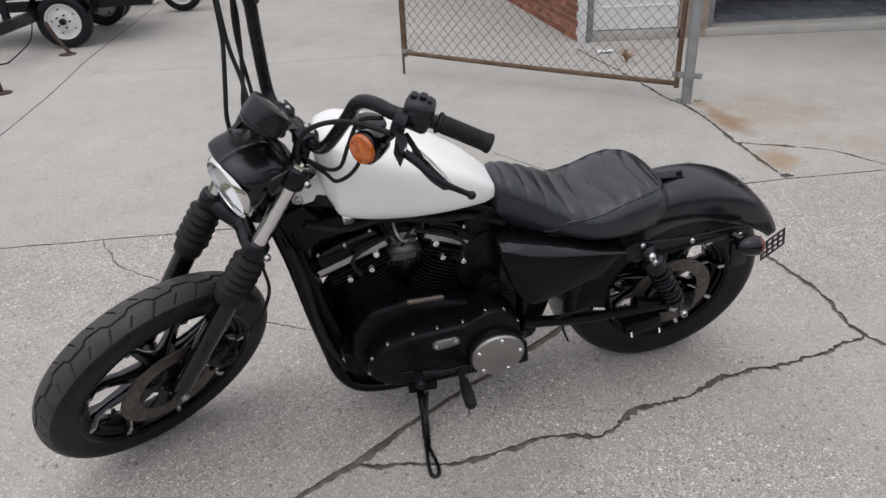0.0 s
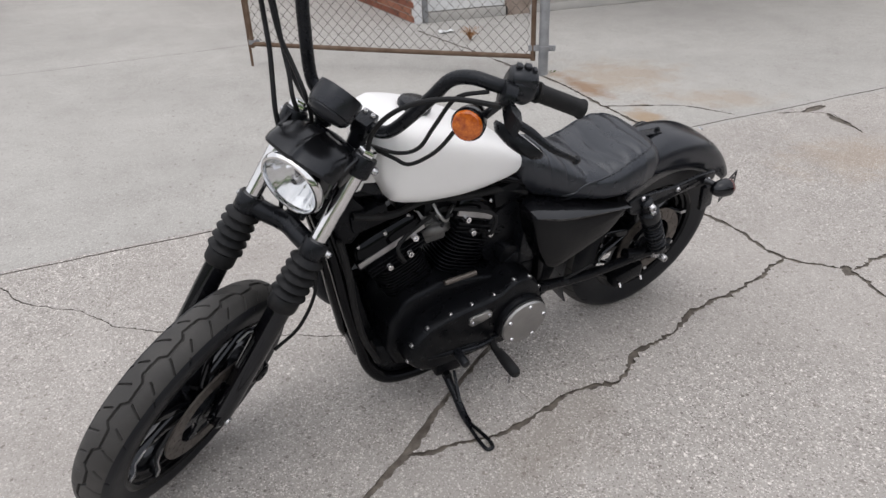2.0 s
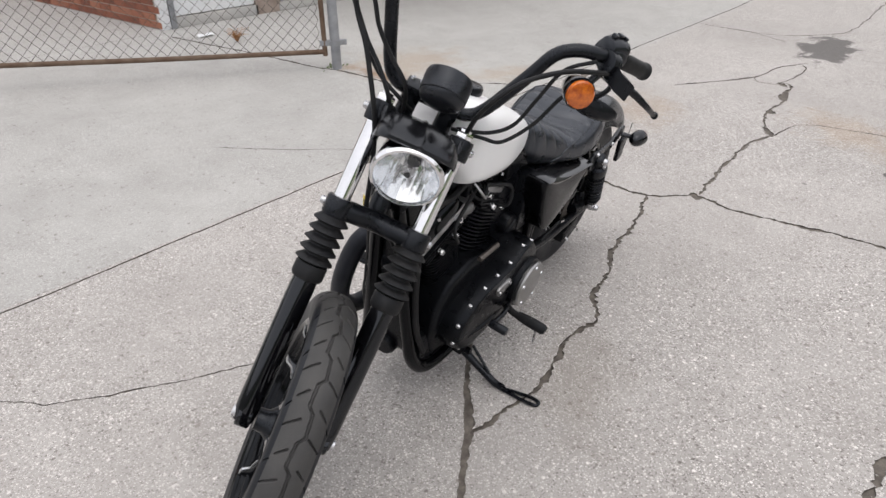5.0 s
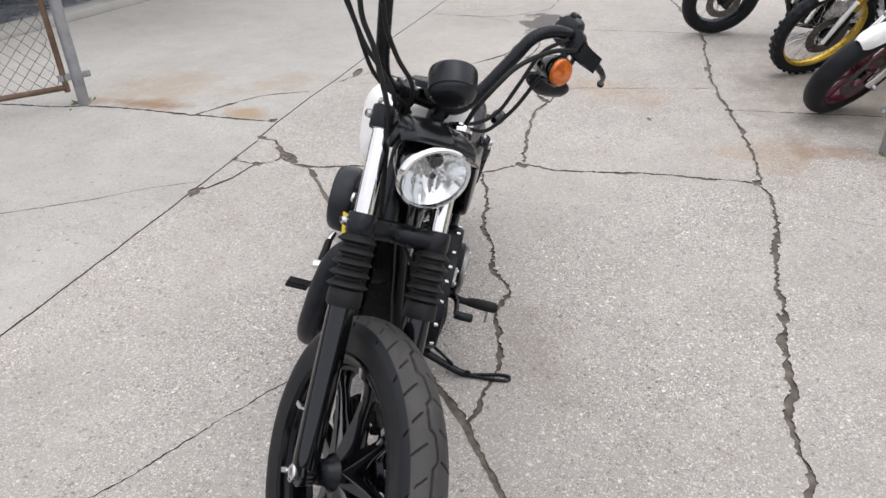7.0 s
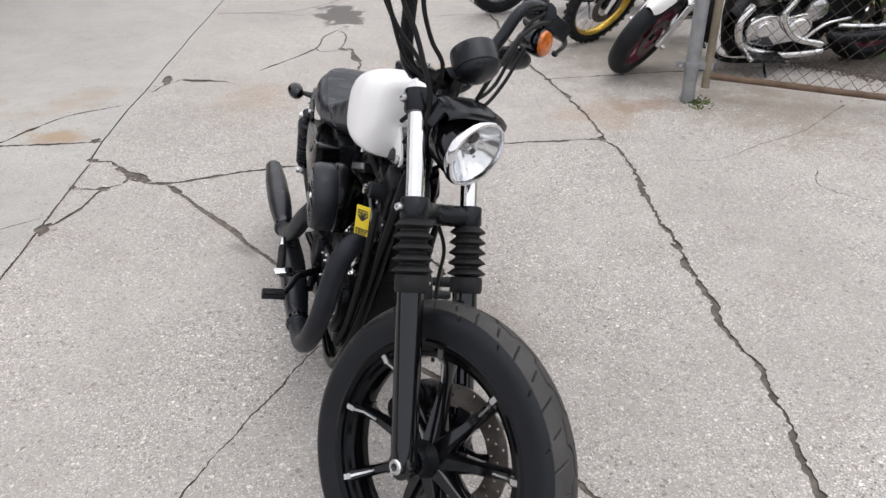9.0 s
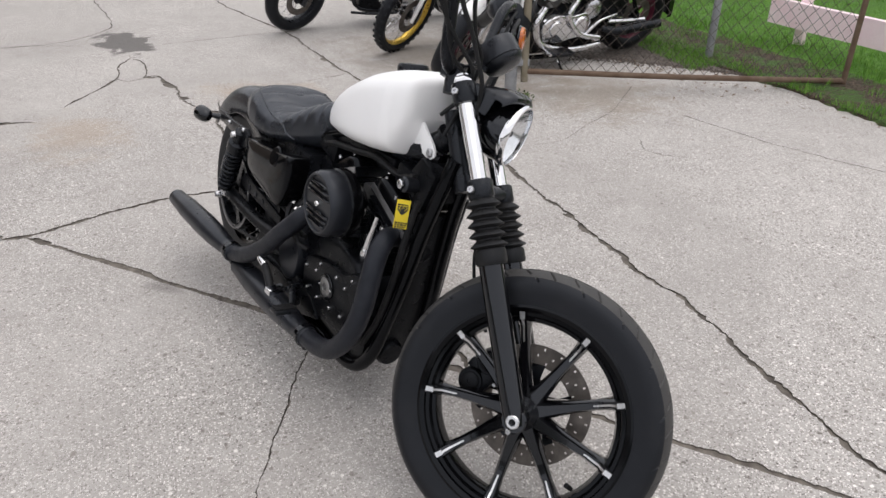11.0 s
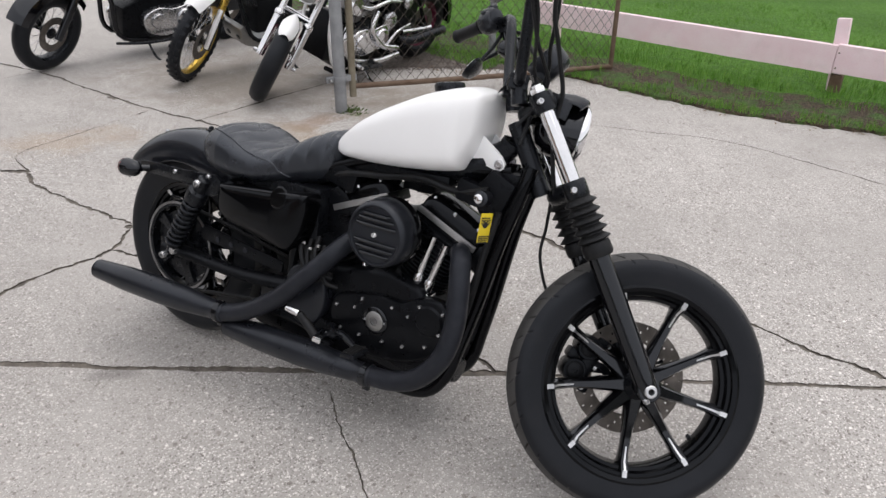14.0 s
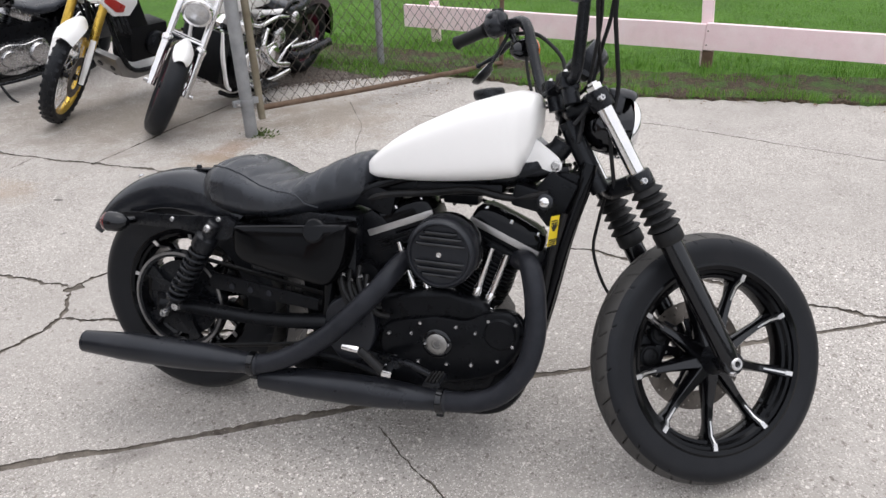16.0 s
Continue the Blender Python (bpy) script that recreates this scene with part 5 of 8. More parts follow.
lathe(bm, [(0.014, -0.04), (0.014, 0.004), (0.009, 0.011), (0, 0.012)], LAMP, LD, 20)
bpart("bulb_shield", bm, STEEL, lamp, "", True)
bm = bmesh.new()
lathe(bm, [(0.0, 0.013), (0.007, 0.0135), (0.007, 0.0115)], LAMP, LD, 16)
bpart("bulb_tip", bm, BLACK_PLASTIC, lamp, "", True)
bm = bmesh.new()
outer = [(0.0705, 0.024), (0.056, 0.031), (0.034, 0.036), (0.002, 0.038)]
lathe(bm, outer, LAMP, LD, 40, False, False)
lens = bpart("lens", bm, LENS, lamp, "clear glass lens", True)
lens.visible_shadow = False
bm = bmesh.new()
rings = []
for k in range(25):
    t = 2 * k / 24 - 1
    y, e = t * 0.090, max(0.0, (abs(t) - .72) / .28)
    ridge = 0.004 * max(0.0, 1 - abs(t) / 0.06)
    top = []
    for x, z in ((1.150, .986), (1.170, 1.000), (1.200, 1.009), (1.235, 1.012), (1.262, 1.009), (1.276, 1.003), (1.278, .996)):
        q = (x - 1.15) / .128
        top.append((x - .022 * t * t * q - .012 * e * e, y, z + ridge - .016 * t * t - .020 * e * e * (1 - .3 * q)))
    rings.append(top + [(x - (.004 if i == 0 else 0), yy, z - .006) for i, (x, yy, z) in enumerate(top[::-1])])
loft(bm, rings)
for sy in (-1, 1):
    box(bm, (.060, .010, .052), pose(1.188, sy * .087, .962, 0, 14, sy * -6), .004)
bpart("headlight_visor", bm, surf("gloss_moulded_plastic", (0.005, 0.0052, 0.006), (0.009, 0.0093, 0.011), (0.18, 0.28), scale=14, fine=800, bump=0.06, spec=0.4), bike, "black eyebrow visor over the headlight", True)
bm = bmesh.new()
tube(bm, [LAMP + Vector((-0.06, .03, -.06)), LAMP + Vector((-.1, .02, -.12)), LAMP + Vector((-.05, .04, -.14)), LAMP + Vector((-.09, .05, -.09))], 0.005, 8, 6)
bpart("headlight_wire", bm, RUBBER, bike, "", True)

# speedometer on its bracket
SP = Vector((1.158, 0.004, 1.082))
SD = Vector((-0.76, 0, 0.65)).normalized()
bm = bmesh.new()
lathe(bm, [(0.0, -0.040), (0.022, -0.0395), (0.036, -0.037), (0.045, -0.031), (0.0485, -0.022), (0.0478, -0.020), (0.0500, -0.0185), (0.051, -0.006), (0.051, 0.020), (0.049, 0.027), (0.046, 0.028), (0.0445, 0.025), (0.0, 0.024)], SP, SD, 44)
gauge = bpart("speedometer", bm, BLACK_PLASTIC, bike, "black round speedometer", True)
bm = bmesh.new()
lathe(bm, [(0.0442, 0.0252), (0.03, 0.027), (0.0, 0.028)], SP, SD, 32, False)
bpart("dial_glass", bm, surf("dial_face", (0.012, 0.012, 0.013), (0.02, 0.02, 0.022), (0.08, 0.14), coat=0.4), gauge, "", True)
bm = bmesh.new()
loft(bm, [[(x, -w, z), (x, w, z), (x - .012, w, z - .01), (x - .012, -w, z - .01)] for x, z, w in ((1.06, 1.0, .03), (1.1, 1.03, .028), (1.135, 1.05, .03), (1.16, 1.04, .03))])
bpart("gauge_bracket", bm, BLACK_SATIN, bike, "", True)

# handlebar
BAR = [(1.085, 0.0, 1.005), (1.085, 0.05, 1.006), (1.083, 0.088, 1.012), (1.078, 0.117, 1.045), (1.068, 0.16, 1.15), (1.062, 0.185, 1.215), (1.058, 0.225, 1.245), (1.045, 0.28, 1.254), (0.985, 0.335, 1.243), (0.932, 0.408, 1.227)]
bm = bmesh.new()
pts = [(x, -y, z) for x, y, z in BAR[::-1]] + BAR[1:]
tube(bm, pts, 0.0145, 16, 5)
bpart("handlebar", bm, BLACK_SATIN, bike, "tall black handlebar", True)
bm = bmesh.new()
for y in (-0.045, 0.045):
    tube(bm, [(1.1, y, 0.955), (1.09, y, 1.0)], 0.021, 14, 1)
    box(bm, (0.05, 0.04, 0.04), pose(1.085, y, 1.008), 0.006)
riser = bpart("riser", bm, BLACK_SATIN, bike, "", True)
bm = bmesh.new()
for y in (-0.055, -0.035, 0.035, 0.055):
    bolt(bm, (1.075, y, 1.028), (0, 0, 1), .006, .006)
bpart("riser_bolt", bm, STEEL, riser, "", True)
SIG = (0.97, 0.12, 0.2)
MIRROR_N = Vector((-0.756, 0.05, 0.652)).normalized()
GI, GO = Vector((0.985, 0.333, 1.243)), Vector((0.925, 0.418, 1.224))
gd = (GO - GI).normalized()
for s in (1, -1):
    def side(bm):
        return bm if s > 0 else mirror_y(bm)
    bm = bmesh.new()
    prof = [(0.017, -0.004), (0.0215, -0.002), (0.0215, 0.004)]
    for k in range(7):
        prof += [(0.0182, 0.006 + k * .0135), (0.0186, 0.018 + k * .0135)]
    prof += [(0.0205, 0.104), (0.0205, 0.109), (0.016, 0.112), (0, 0.112)]
    lathe(bm, prof, GI, gd, 22)
    bpart("grip", side(bm), RUBBER, bike, "black rubber hand grip", True)
    bm = bmesh.new()
    c = GI - gd * 0.040
    lathe(bm, [(0.02, -0.026), (0.03, -0.024), (0.034, -0.014), (0.034, 0.016), (0.029, 0.024), (0.02, 0.026)], c, gd, 22)
    turn = math.degrees(math.atan2(gd.y, gd.x))
    up = pose(c.x, c.y, c.z, 0, 0, turn)
    rings = []
    for x, ky, kz in ((-.030, .5, .55), (-.026, .85, .85), (-.012, 1, 1), (.014, 1, 1), (.024, .9, .88), (.028, .6, .6)):
        rings.append([up @ Vector((x, .027 * ky * math.copysign(abs(math.cos(q)) ** .7, math.cos(q)), .010 + .030 * kz * math.copysign(abs(math.sin(q)) ** .7, math.sin(q)))) for q in (2 * math.pi * i / 24 for i in range(24))])
    loft(bm, rings)
    pod = bpart("switch_housing", side(bm), BLACK_PLASTIC, bike, "black switch pod", True)
    for x, y, z, w in ((-.016, .004, .041, .012), (.002, .006, .042, .014), (.016, .002, .040, .008), (.002, .028, .018, .016)):
        bm = bmesh.new()
        box(bm, (w, .014, .010), up @ pose(x, y, z), .003)
        bpart("button", side(bm), BLACK_PLASTIC, pod, "", True)
    bm = bmesh.new()
    p = Vector((1.052, 0.296, 1.249))
    lathe(bm, [(0.016, -0.014), (0.024, -0.012), (0.024, 0.012), (0.016, 0.014)], p, Vector((-.5, .8, -.1)), 18)
    loft(bm, [[q + Vector((a, b, e)) for a, b, e in ((.015, .010, .018), (.015, .010, -.020), (-.014, -.008, -.020), (-.014, -.008, .018))] for q in (p + Vector((.006, .004, -.01)), p + Vector((.022, .02, -.016)), p + Vector((.03, .05, -.022)))])
    perch = bpart("lever_perch", side(bm), BLACK_SATIN, bike, "", True)
    bm = bmesh.new()
    bolt(bm, p + Vector((.024, .028, -.006)), (0, 0, 1), .007, .005)
    lathe(bm, [(.008, 0), (.008, .003), (0, .003)], p + Vector((.032, .045, -.012)), (.2, .2, 1), 14)
    bpart("perch_bolt", side(bm), STEEL, perch, "", True)
    bm = bmesh.new()
    tube(bm, [p + Vector((.03, .045, -.02)), (1.072, .375, 1.222), (1.058, .42, 1.205), (1.012, .468, 1.178)], [.009, .0085, .007, .0055], 12, 5, True, 1.0)
    lathe(bm, [(0, -.009), (.007, -.006), (.009, 0), (.007, .006), (0, .009)], (1.010, .470, 1.177), (1, 0, 0), 12)
    bpart("lever", side(bm), BLACK_SATIN, bike, "black brake lever" if s < 0 else "black clutch lever", True)
    # signal lamp below the bar
    q = Vector((1.100, 0.262, 1.180 if s > 0 else 1.225))
    bm = bmesh.new()
    lathe(bm, [(0.0, -0.062), (0.014, -0.059), (0.026, -0.042), (0.033, -0.012), (0.0345, 0.006), (0.033, 0.010)], q, SIG, 28)
    rod(bm, q + Vector((-.03, .01, 0)), p + Vector((0, .0, -.012)), .009, 10)
    sg = bpart("turn_signal", side(bm), BLACK_GLOSS, bike, "black bullet turn signal", True)
    bm = bmesh.new()
    lathe(bm, [(0.0315, 0.004), (0.031, 0.013), (0.028, 0.018), (0.017, 0.021), (0, 0.022)], q, SIG, 28)
    bpart("amber_lens", side(bm), AMBER, sg, "amber plastic lens", True)
    # mirror hung under the bar
    c = Vector((0.983, 0.345, 1.118))
    bm = bmesh.new()
    mm = Matrix.Translation(c) @ MIRROR_N.to_track_quat("X", "Z").to_matrix().to_4x4()
    rings = []
    for x, k in ((-.022, .35), (-.016, .8), (-.004, 1.0), (.004, 1.0), (.005, .93)):
        rings.append([mm @ Vector((x, .062 * k * math.cos(a) * (1 + .18 * math.sin(a)), .036 * k * math.sin(a))) for a in (2 * math.pi * i / 24 for i in range(24))])
    loft(bm, rings)
    tube(bm, [p + Vector((.0, .02, -.015)), p + Vector((-.02, .04, -.06)), c + Vector((.012, -.02, .01))], .006, 8, 4)
    mi = bpart("mirror", side(bm), BLACK_SATIN, bike, "black oval mirror hung under the bar", True)
    bm = bmesh.new()
    f = [mm @ Vector((.0056, .056 * math.cos(a) * (1 + .18 * math.sin(a)), .031 * math.sin(a))) for a in (2 * math.pi * i / 24 for i in range(24))]
    g = [mm @ Vector((.0066, .055 * math.cos(a) * (1 + .18 * math.sin(a)), .030 * math.sin(a))) for a in (2 * math.pi * i / 24 for i in range(24))]
    loft(bm, [f, g])
    bpart("mirror_glass", side(bm), CHROME, mi, "", True)
# cables
for name, lab, r, pts in (
    ("clutch_cable", "black clutch cable", .0055, [(1.072, .30, 1.235), (1.10, .217, 1.21), (1.12, .15, 1.161), (1.14, .113, 1.111), (1.142, .094, 1.047), (1.135, .092, .985), (1.12, .07, .90)]),
    ("switch_wire", "", .0045, [(1.07, .265, 1.246), (1.08, .214, 1.199), (1.09, .197, 1.119), (1.095, .183, 1.045), (1.10, .142, 1.002), (1.11, .075, .983)]),
    ("signal_wire", "", .0045, [(1.09, .25, 1.17), (1.083, .24, 1.14), (1.09, .22, 1.062), (1.10, .18, .997), (1.10, .137, .984), (1.11, .065, .978)]),
    ("throttle_cable", "black throttle cable", .005, [(1.085, -.30, 1.245), (1.112, -.232, 1.205), (1.125, -.195, 1.168), (1.131, -.166, 1.125), (1.137, -.119, 1.081), (1.150, -.072, 1.045), (1.14, -.05, .98), (1.12, -.045, .86)]),
    ("brake_hose", "black brake hose", .0055, [(1.08, -.315, 1.245), (1.106, -.250, 1.180), (1.119, -.215, 1.125), (1.142, -.178, 1.086), (1.165, -.145, 1.04), (1.187, -.112, .990), (1.19, -.085, .93), (1.20, -.06, .86), (1.23, -.03, .76)]),
    ("switch_wire", "", .0045, [(1.03, -.31, 1.215), (1.08, -.225, 1.12), (1.105, -.14, 1.03), (1.13, -.065, 1.0), (1.12, -.03, .98)]),
    ("throttle_cable", "", .005, [(1.04, -.31, 1.22), (1.056, -.255, 1.150), (1.076, -.216, 1.11), (1.099, -.176, 1.072), (1.125, -.135, 1.045), (1.150, -.097, 1.012), (1.14, -.07, .96), (1.1, -.06, .9)]),
    ("front_brake_line", "thin black brake line", .0045, [(1.235, .02, .755), (1.25, .09, .68), (1.255, .12, .6), (1.3, .125, .5), (1.36, .105, .44)]),
):
    bm = bmesh.new()
    tube(bm, pts, r, 8, 8)
    bpart(name, bm, RUBBER, bike, lab, True)
# front caliper
bm = bmesh.new()
m = pose(1.398, 0.062, 0.362, 0, 24, 0)
for dz in (-.034, .034):
    lathe(bm, [(0, -.034), (.029, -.034), (.033, -.026), (.033, .026), (.029, .034), (0, .034)], m @ Vector((0, 0, dz)), (0, 1, 0), 24)
box(bm, (.040, .060, .120), m @ pose(.022, 0, 0), .012)
box(bm, (.034, .050, .030), m @ pose(-.022, 0, 0), .010)
for dz in (-.062, .066):
    box(bm, (.052, .026, .022), m @ pose(.040, .0, dz), .008)
cal = bpart("brake_caliper", bm, ENGINE_BLACK, bike, "black front brake caliper", True)
bm = bmesh.new()
for dz in (-.034, .034):
    for sy in (-1, 1):
        lathe(bm, [(.023, .030), (.023, .037), (.018, .040), (.006, .040), (.005, .037), (0, .037)], m @ Vector((0, 0, dz)), (0, sy, 0), 20)
bpart("piston_cap", bm, BLACK_WRINKLE, cal, "", True)
bm = bmesh.new()
for dz in (-.062, .0, .066):
    bolt(bm, m @ Vector((.046, .012, dz)), (0, 1, 0), .007, .006)
    bolt(bm, m @ Vector((.046, -.012, dz)), (0, -1, 0), .006, .006)
bpart("caliper_bolt", bm, STEEL, cal, "", True)


# ---- tank ----
def tank_ring(x, zb, zt, w, n=40, sq=2.6, low=0.35, crown=2.9, taper=0.07):
    """A tank section: widest low down, narrowing to the crown."""
    out = []
    zc = zb + (zt - zb) * low
    for k in range(n):
        a = 2 * math.pi * k / n
        c, s = math.cos(a), math.sin(a)
        y = w * math.copysign(abs(c) ** (2 / sq), c)
        if s >= 0:
            z = zc + (zt - zc) * abs(s) ** (2 / crown)
            y *= 1 - taper * s
        else:
            z = zc - (zc - zb) * abs(s) ** (2 / 3.6)
        out.append((x, y, z))
    return out


bm = bmesh.new()
secs = [(0.574, .751, .769, .036), (0.588, .749, .790, .054), (0.613, .741, .814, .070), (0.665, .742, .856, .090), (0.731, .744, .895, .109), (0.808, .750, .931, .126), (0.869, .757, .959, .133), (0.930, .764, .979, .134), (0.976, .773, .990, .127), (0.998, .779, .989, .117), (1.008, .807, .987, .107), (1.022, .835, .983, .096), (1.030, .860, .977, .088), (1.036, .882, .965, .074), (1.040, .897, .952, .051)]
xs = [s[0] for s in secs]
fx = [0.574 + 0.465 * u for u in list(np.linspace(0, .065, 6)) + list(np.linspace(.085, .82, 22)) + list(np.linspace(.838, .998, 18))]
loft(bm, [tank_ring(x, *(float(np.interp(x, xs, [s[i] for s in secs])) for i in (1, 2, 3)), 48, 3.75, .43, 3.7, -.03) for x in fx])
for _ in range(3):
    bmesh.ops.smooth_vert(bm, verts=[v for v in bm.verts], factor=0.4, use_axis_x=True, use_axis_y=True, use_axis_z=True)
tank = bpart("fuel_tank", bm, WHITE_PAINT, bike, "satin white teardrop fuel tank", False, 60)
bm = bmesh.new()
for sy in (-1, 1):
    prism(bm, [(.985, .80), (1.0, .86), (1.035, .875), (1.049, .864), (1.075, .846), (1.092, .833), (1.103, .818), (1.102, .804), (1.094, .797), (1.076, .795), (1.04, .805)], sy * .033 - .004, sy * .033 + .004, .002)
bpart("tank_tab", bm, WHITE_PAINT, tank, "white mounting tab")
bm = bmesh.new()
rod(bm, (1.087, -.04, .812), (1.087, .04, .812), .008, 14)
for sy in (-1, 1):
    bolt(bm, (1.087, sy * .038, .812), (0, sy, 0), .0115, .006)
bpart("tab_bolt", bm, STEEL, tank)
bm = bmesh.new()
lathe(bm, [(0.036, -.006), (0.04, 0.0), (0.041, .012), (0.037, .019), (0.03, .021), (0.0, .022)], (0.899, 0, 0.970), (-.16, 0, 1), 36)
bpart("filler_cap", bm, BLACK_SATIN, tank, "black fuel filler cap")
bm = bmesh.new()
tube(bm, [(0.60, 0, .768), (0.8, 0, .762), (1.0, 0, .79), (1.08, 0, .84), (1.10, 0, .87)], [.03, .045, .045, .03, .028], 12, 5)
bpart("backbone", bm, BLACK_SATIN, bike, "black frame backbone")

# ---- seat ----
S_TOP = [(0.078, .688), (0.088, .708), (0.105, .727), (0.13, .746), (0.16, .758), (0.20, .762), (0.245, .750), (0.30, .724), (0.35, .716), (0.40, .729), (0.45, .757), (0.50, .782), (0.545, .800), (0.575, .808), (0.592, .800), (0.602, .778)]
S_BOT = [(0.078, .668), (0.11, .632), (0.16, .608), (0.20, .600), (0.25, .598), (0.35, .606), (0.45, .624), (0.53, .645), (0.58, .675), (0.602, .72)]
S_WID = [(0.078, .045), (0.092, .085), (0.115, .115), (0.15, .138), (0.20, .150), (0.26, .152), (0.32, .144), (0.40, .122), (0.48, .102), (0.55, .084), (0.585, .068), (0.602, .04)]
PIPE = [(0.46, -0.45), (0.425, -0.05), (0.39, 0.28), (0.34, 0.55), (0.27, 0.70), (0.20, 0.76), (0.15, 0.88), (0.115, 1.12), (0.102, 1.40), (0.10, 1.571)]


def table(t, x):
    return float(np.interp(x, [p[0] for p in t], [p[1] for p in t]))


def seat_point(x, a, proud=0.0):
    """A place on the seat: x along it, a round it from the side over the top."""
    zt, zb, w = table(S_TOP, x), table(S_BOT, x), table(S_WID, x)
    c, s = math.cos(a), math.sin(a)
    zc = zb + (zt - zb) * 0.42
    z = zc + (zt - zc) * abs(s) ** 0.62 if s > 0 else zc - (zc - zb) * abs(s) ** 0.8
    return x, w * math.copysign(abs(c) ** 0.72, c) + proud * c, z + proud * s


def seat_mesh():
    bm = bmesh.new()
    nx, nk = 170, 72
    rings = []
    back = sorted((x, a) for x, a in PIPE)
    for i in range(nx + 1):
        x = 0.078 + (0.602 - 0.078) * i / nx
        ring = []
        for k in range(nk):
            a = 2 * math.pi * k / nk
            px, y, z = seat_point(x, a)
            side = a if a <= math.pi / 2 else (math.pi - a if a <= 1.5 * math.pi else a - 2 * math.pi)
            lim = table(back, x) if x > 0.1 else 2.0
            edge = max(0.0, min(1.0, (side - lim) / 0.12)) * max(0.0, min(1.0, (side - 0.05) / 0.25))
            if edge > 0:
                sweep = 0.30 * max(0.0, min(1.0, (0.44 - x) / 0.12))
                u = (x + sweep * abs(y) - 0.30) / 0.052
                g = abs(u - round(u))
                dz = 0.0085 * (math.sqrt(max(0.0, 1 - (1 - 2 * g) ** 2)) - 0.86)
                z += dz * edge * max(0.3, math.sin(side))
                y += dz * edge * math.cos(a)
            ring.append((px, y, z))
        rings.append(ring)
    loft(bm, rings)
    return bm


seat = bpart("seat", seat_mesh(), LEATHER, bike, "black pleated leather solo seat", False, 60)
bm = bmesh.new()
half = spline([(x, a, 0) for x, a in PIPE], 5)
tube(bm, [seat_point(q.x, q.y, 0.0005) for q in half] + [seat_point(q.x, math.pi - q.y, 0.0005) for q in half[::-1][1:]], .0028, 8, 1)
bpart("piping", bm, LEATHER, seat)

# ---- rear fender, struts, lights ----
bm = bmesh.new()
rings = []
for k in range(41):
    t = k / 40
    a = radians(52 + (149 - 52) * t)
    w = 0.094 - 0.010 * max(0, (t - .75) / .25) ** 2
    Rr = 0.384 - 0.006 * t + 0.004 * math.sin(math.pi * t)
    drop = 0.115 * (1 - .25 * t) * (1 - .52 * max(0.0, (t - .66) / .34) ** 1.5)
    ring_o, ring_i = [], []
    for j in range(21):
        b = math.pi * j / 20
        y = w * math.copysign(abs(math.cos(b)) ** .62, math.cos(b))
        rr = Rr - drop * (1 - abs(math.sin(b)) ** .5)
        for lst, dr, ky in ((ring_o, 0, 1.0), (ring_i, -.004, .965)):
            lst.append((math.cos(a) * (rr + dr), y * ky, 0.323 + math.sin(a) * (rr + dr)))
    rings.append(ring_o + ring_i[::-1])
loft(bm, rings)
fender = bpart("rear_fender", bm, DENIM_BLACK, bike, "satin black bobbed rear fender", False, 50)
bm = bmesh.new()
box(bm, (.09, .03, .006), pose(.055, 0, .711, 0, -4, 0), .002)
bolt(bm, (.02, 0, .713), (0, 0, 1), .008, .008)
bpart("seat_bracket", bm, BLACK_SATIN, fender)
bm = bmesh.new()
bolt(bm, (-.192, 0, .669), (-.5, 0, .87), .009, .004)
bpart("fender_bolt", bm, STEEL, fender)
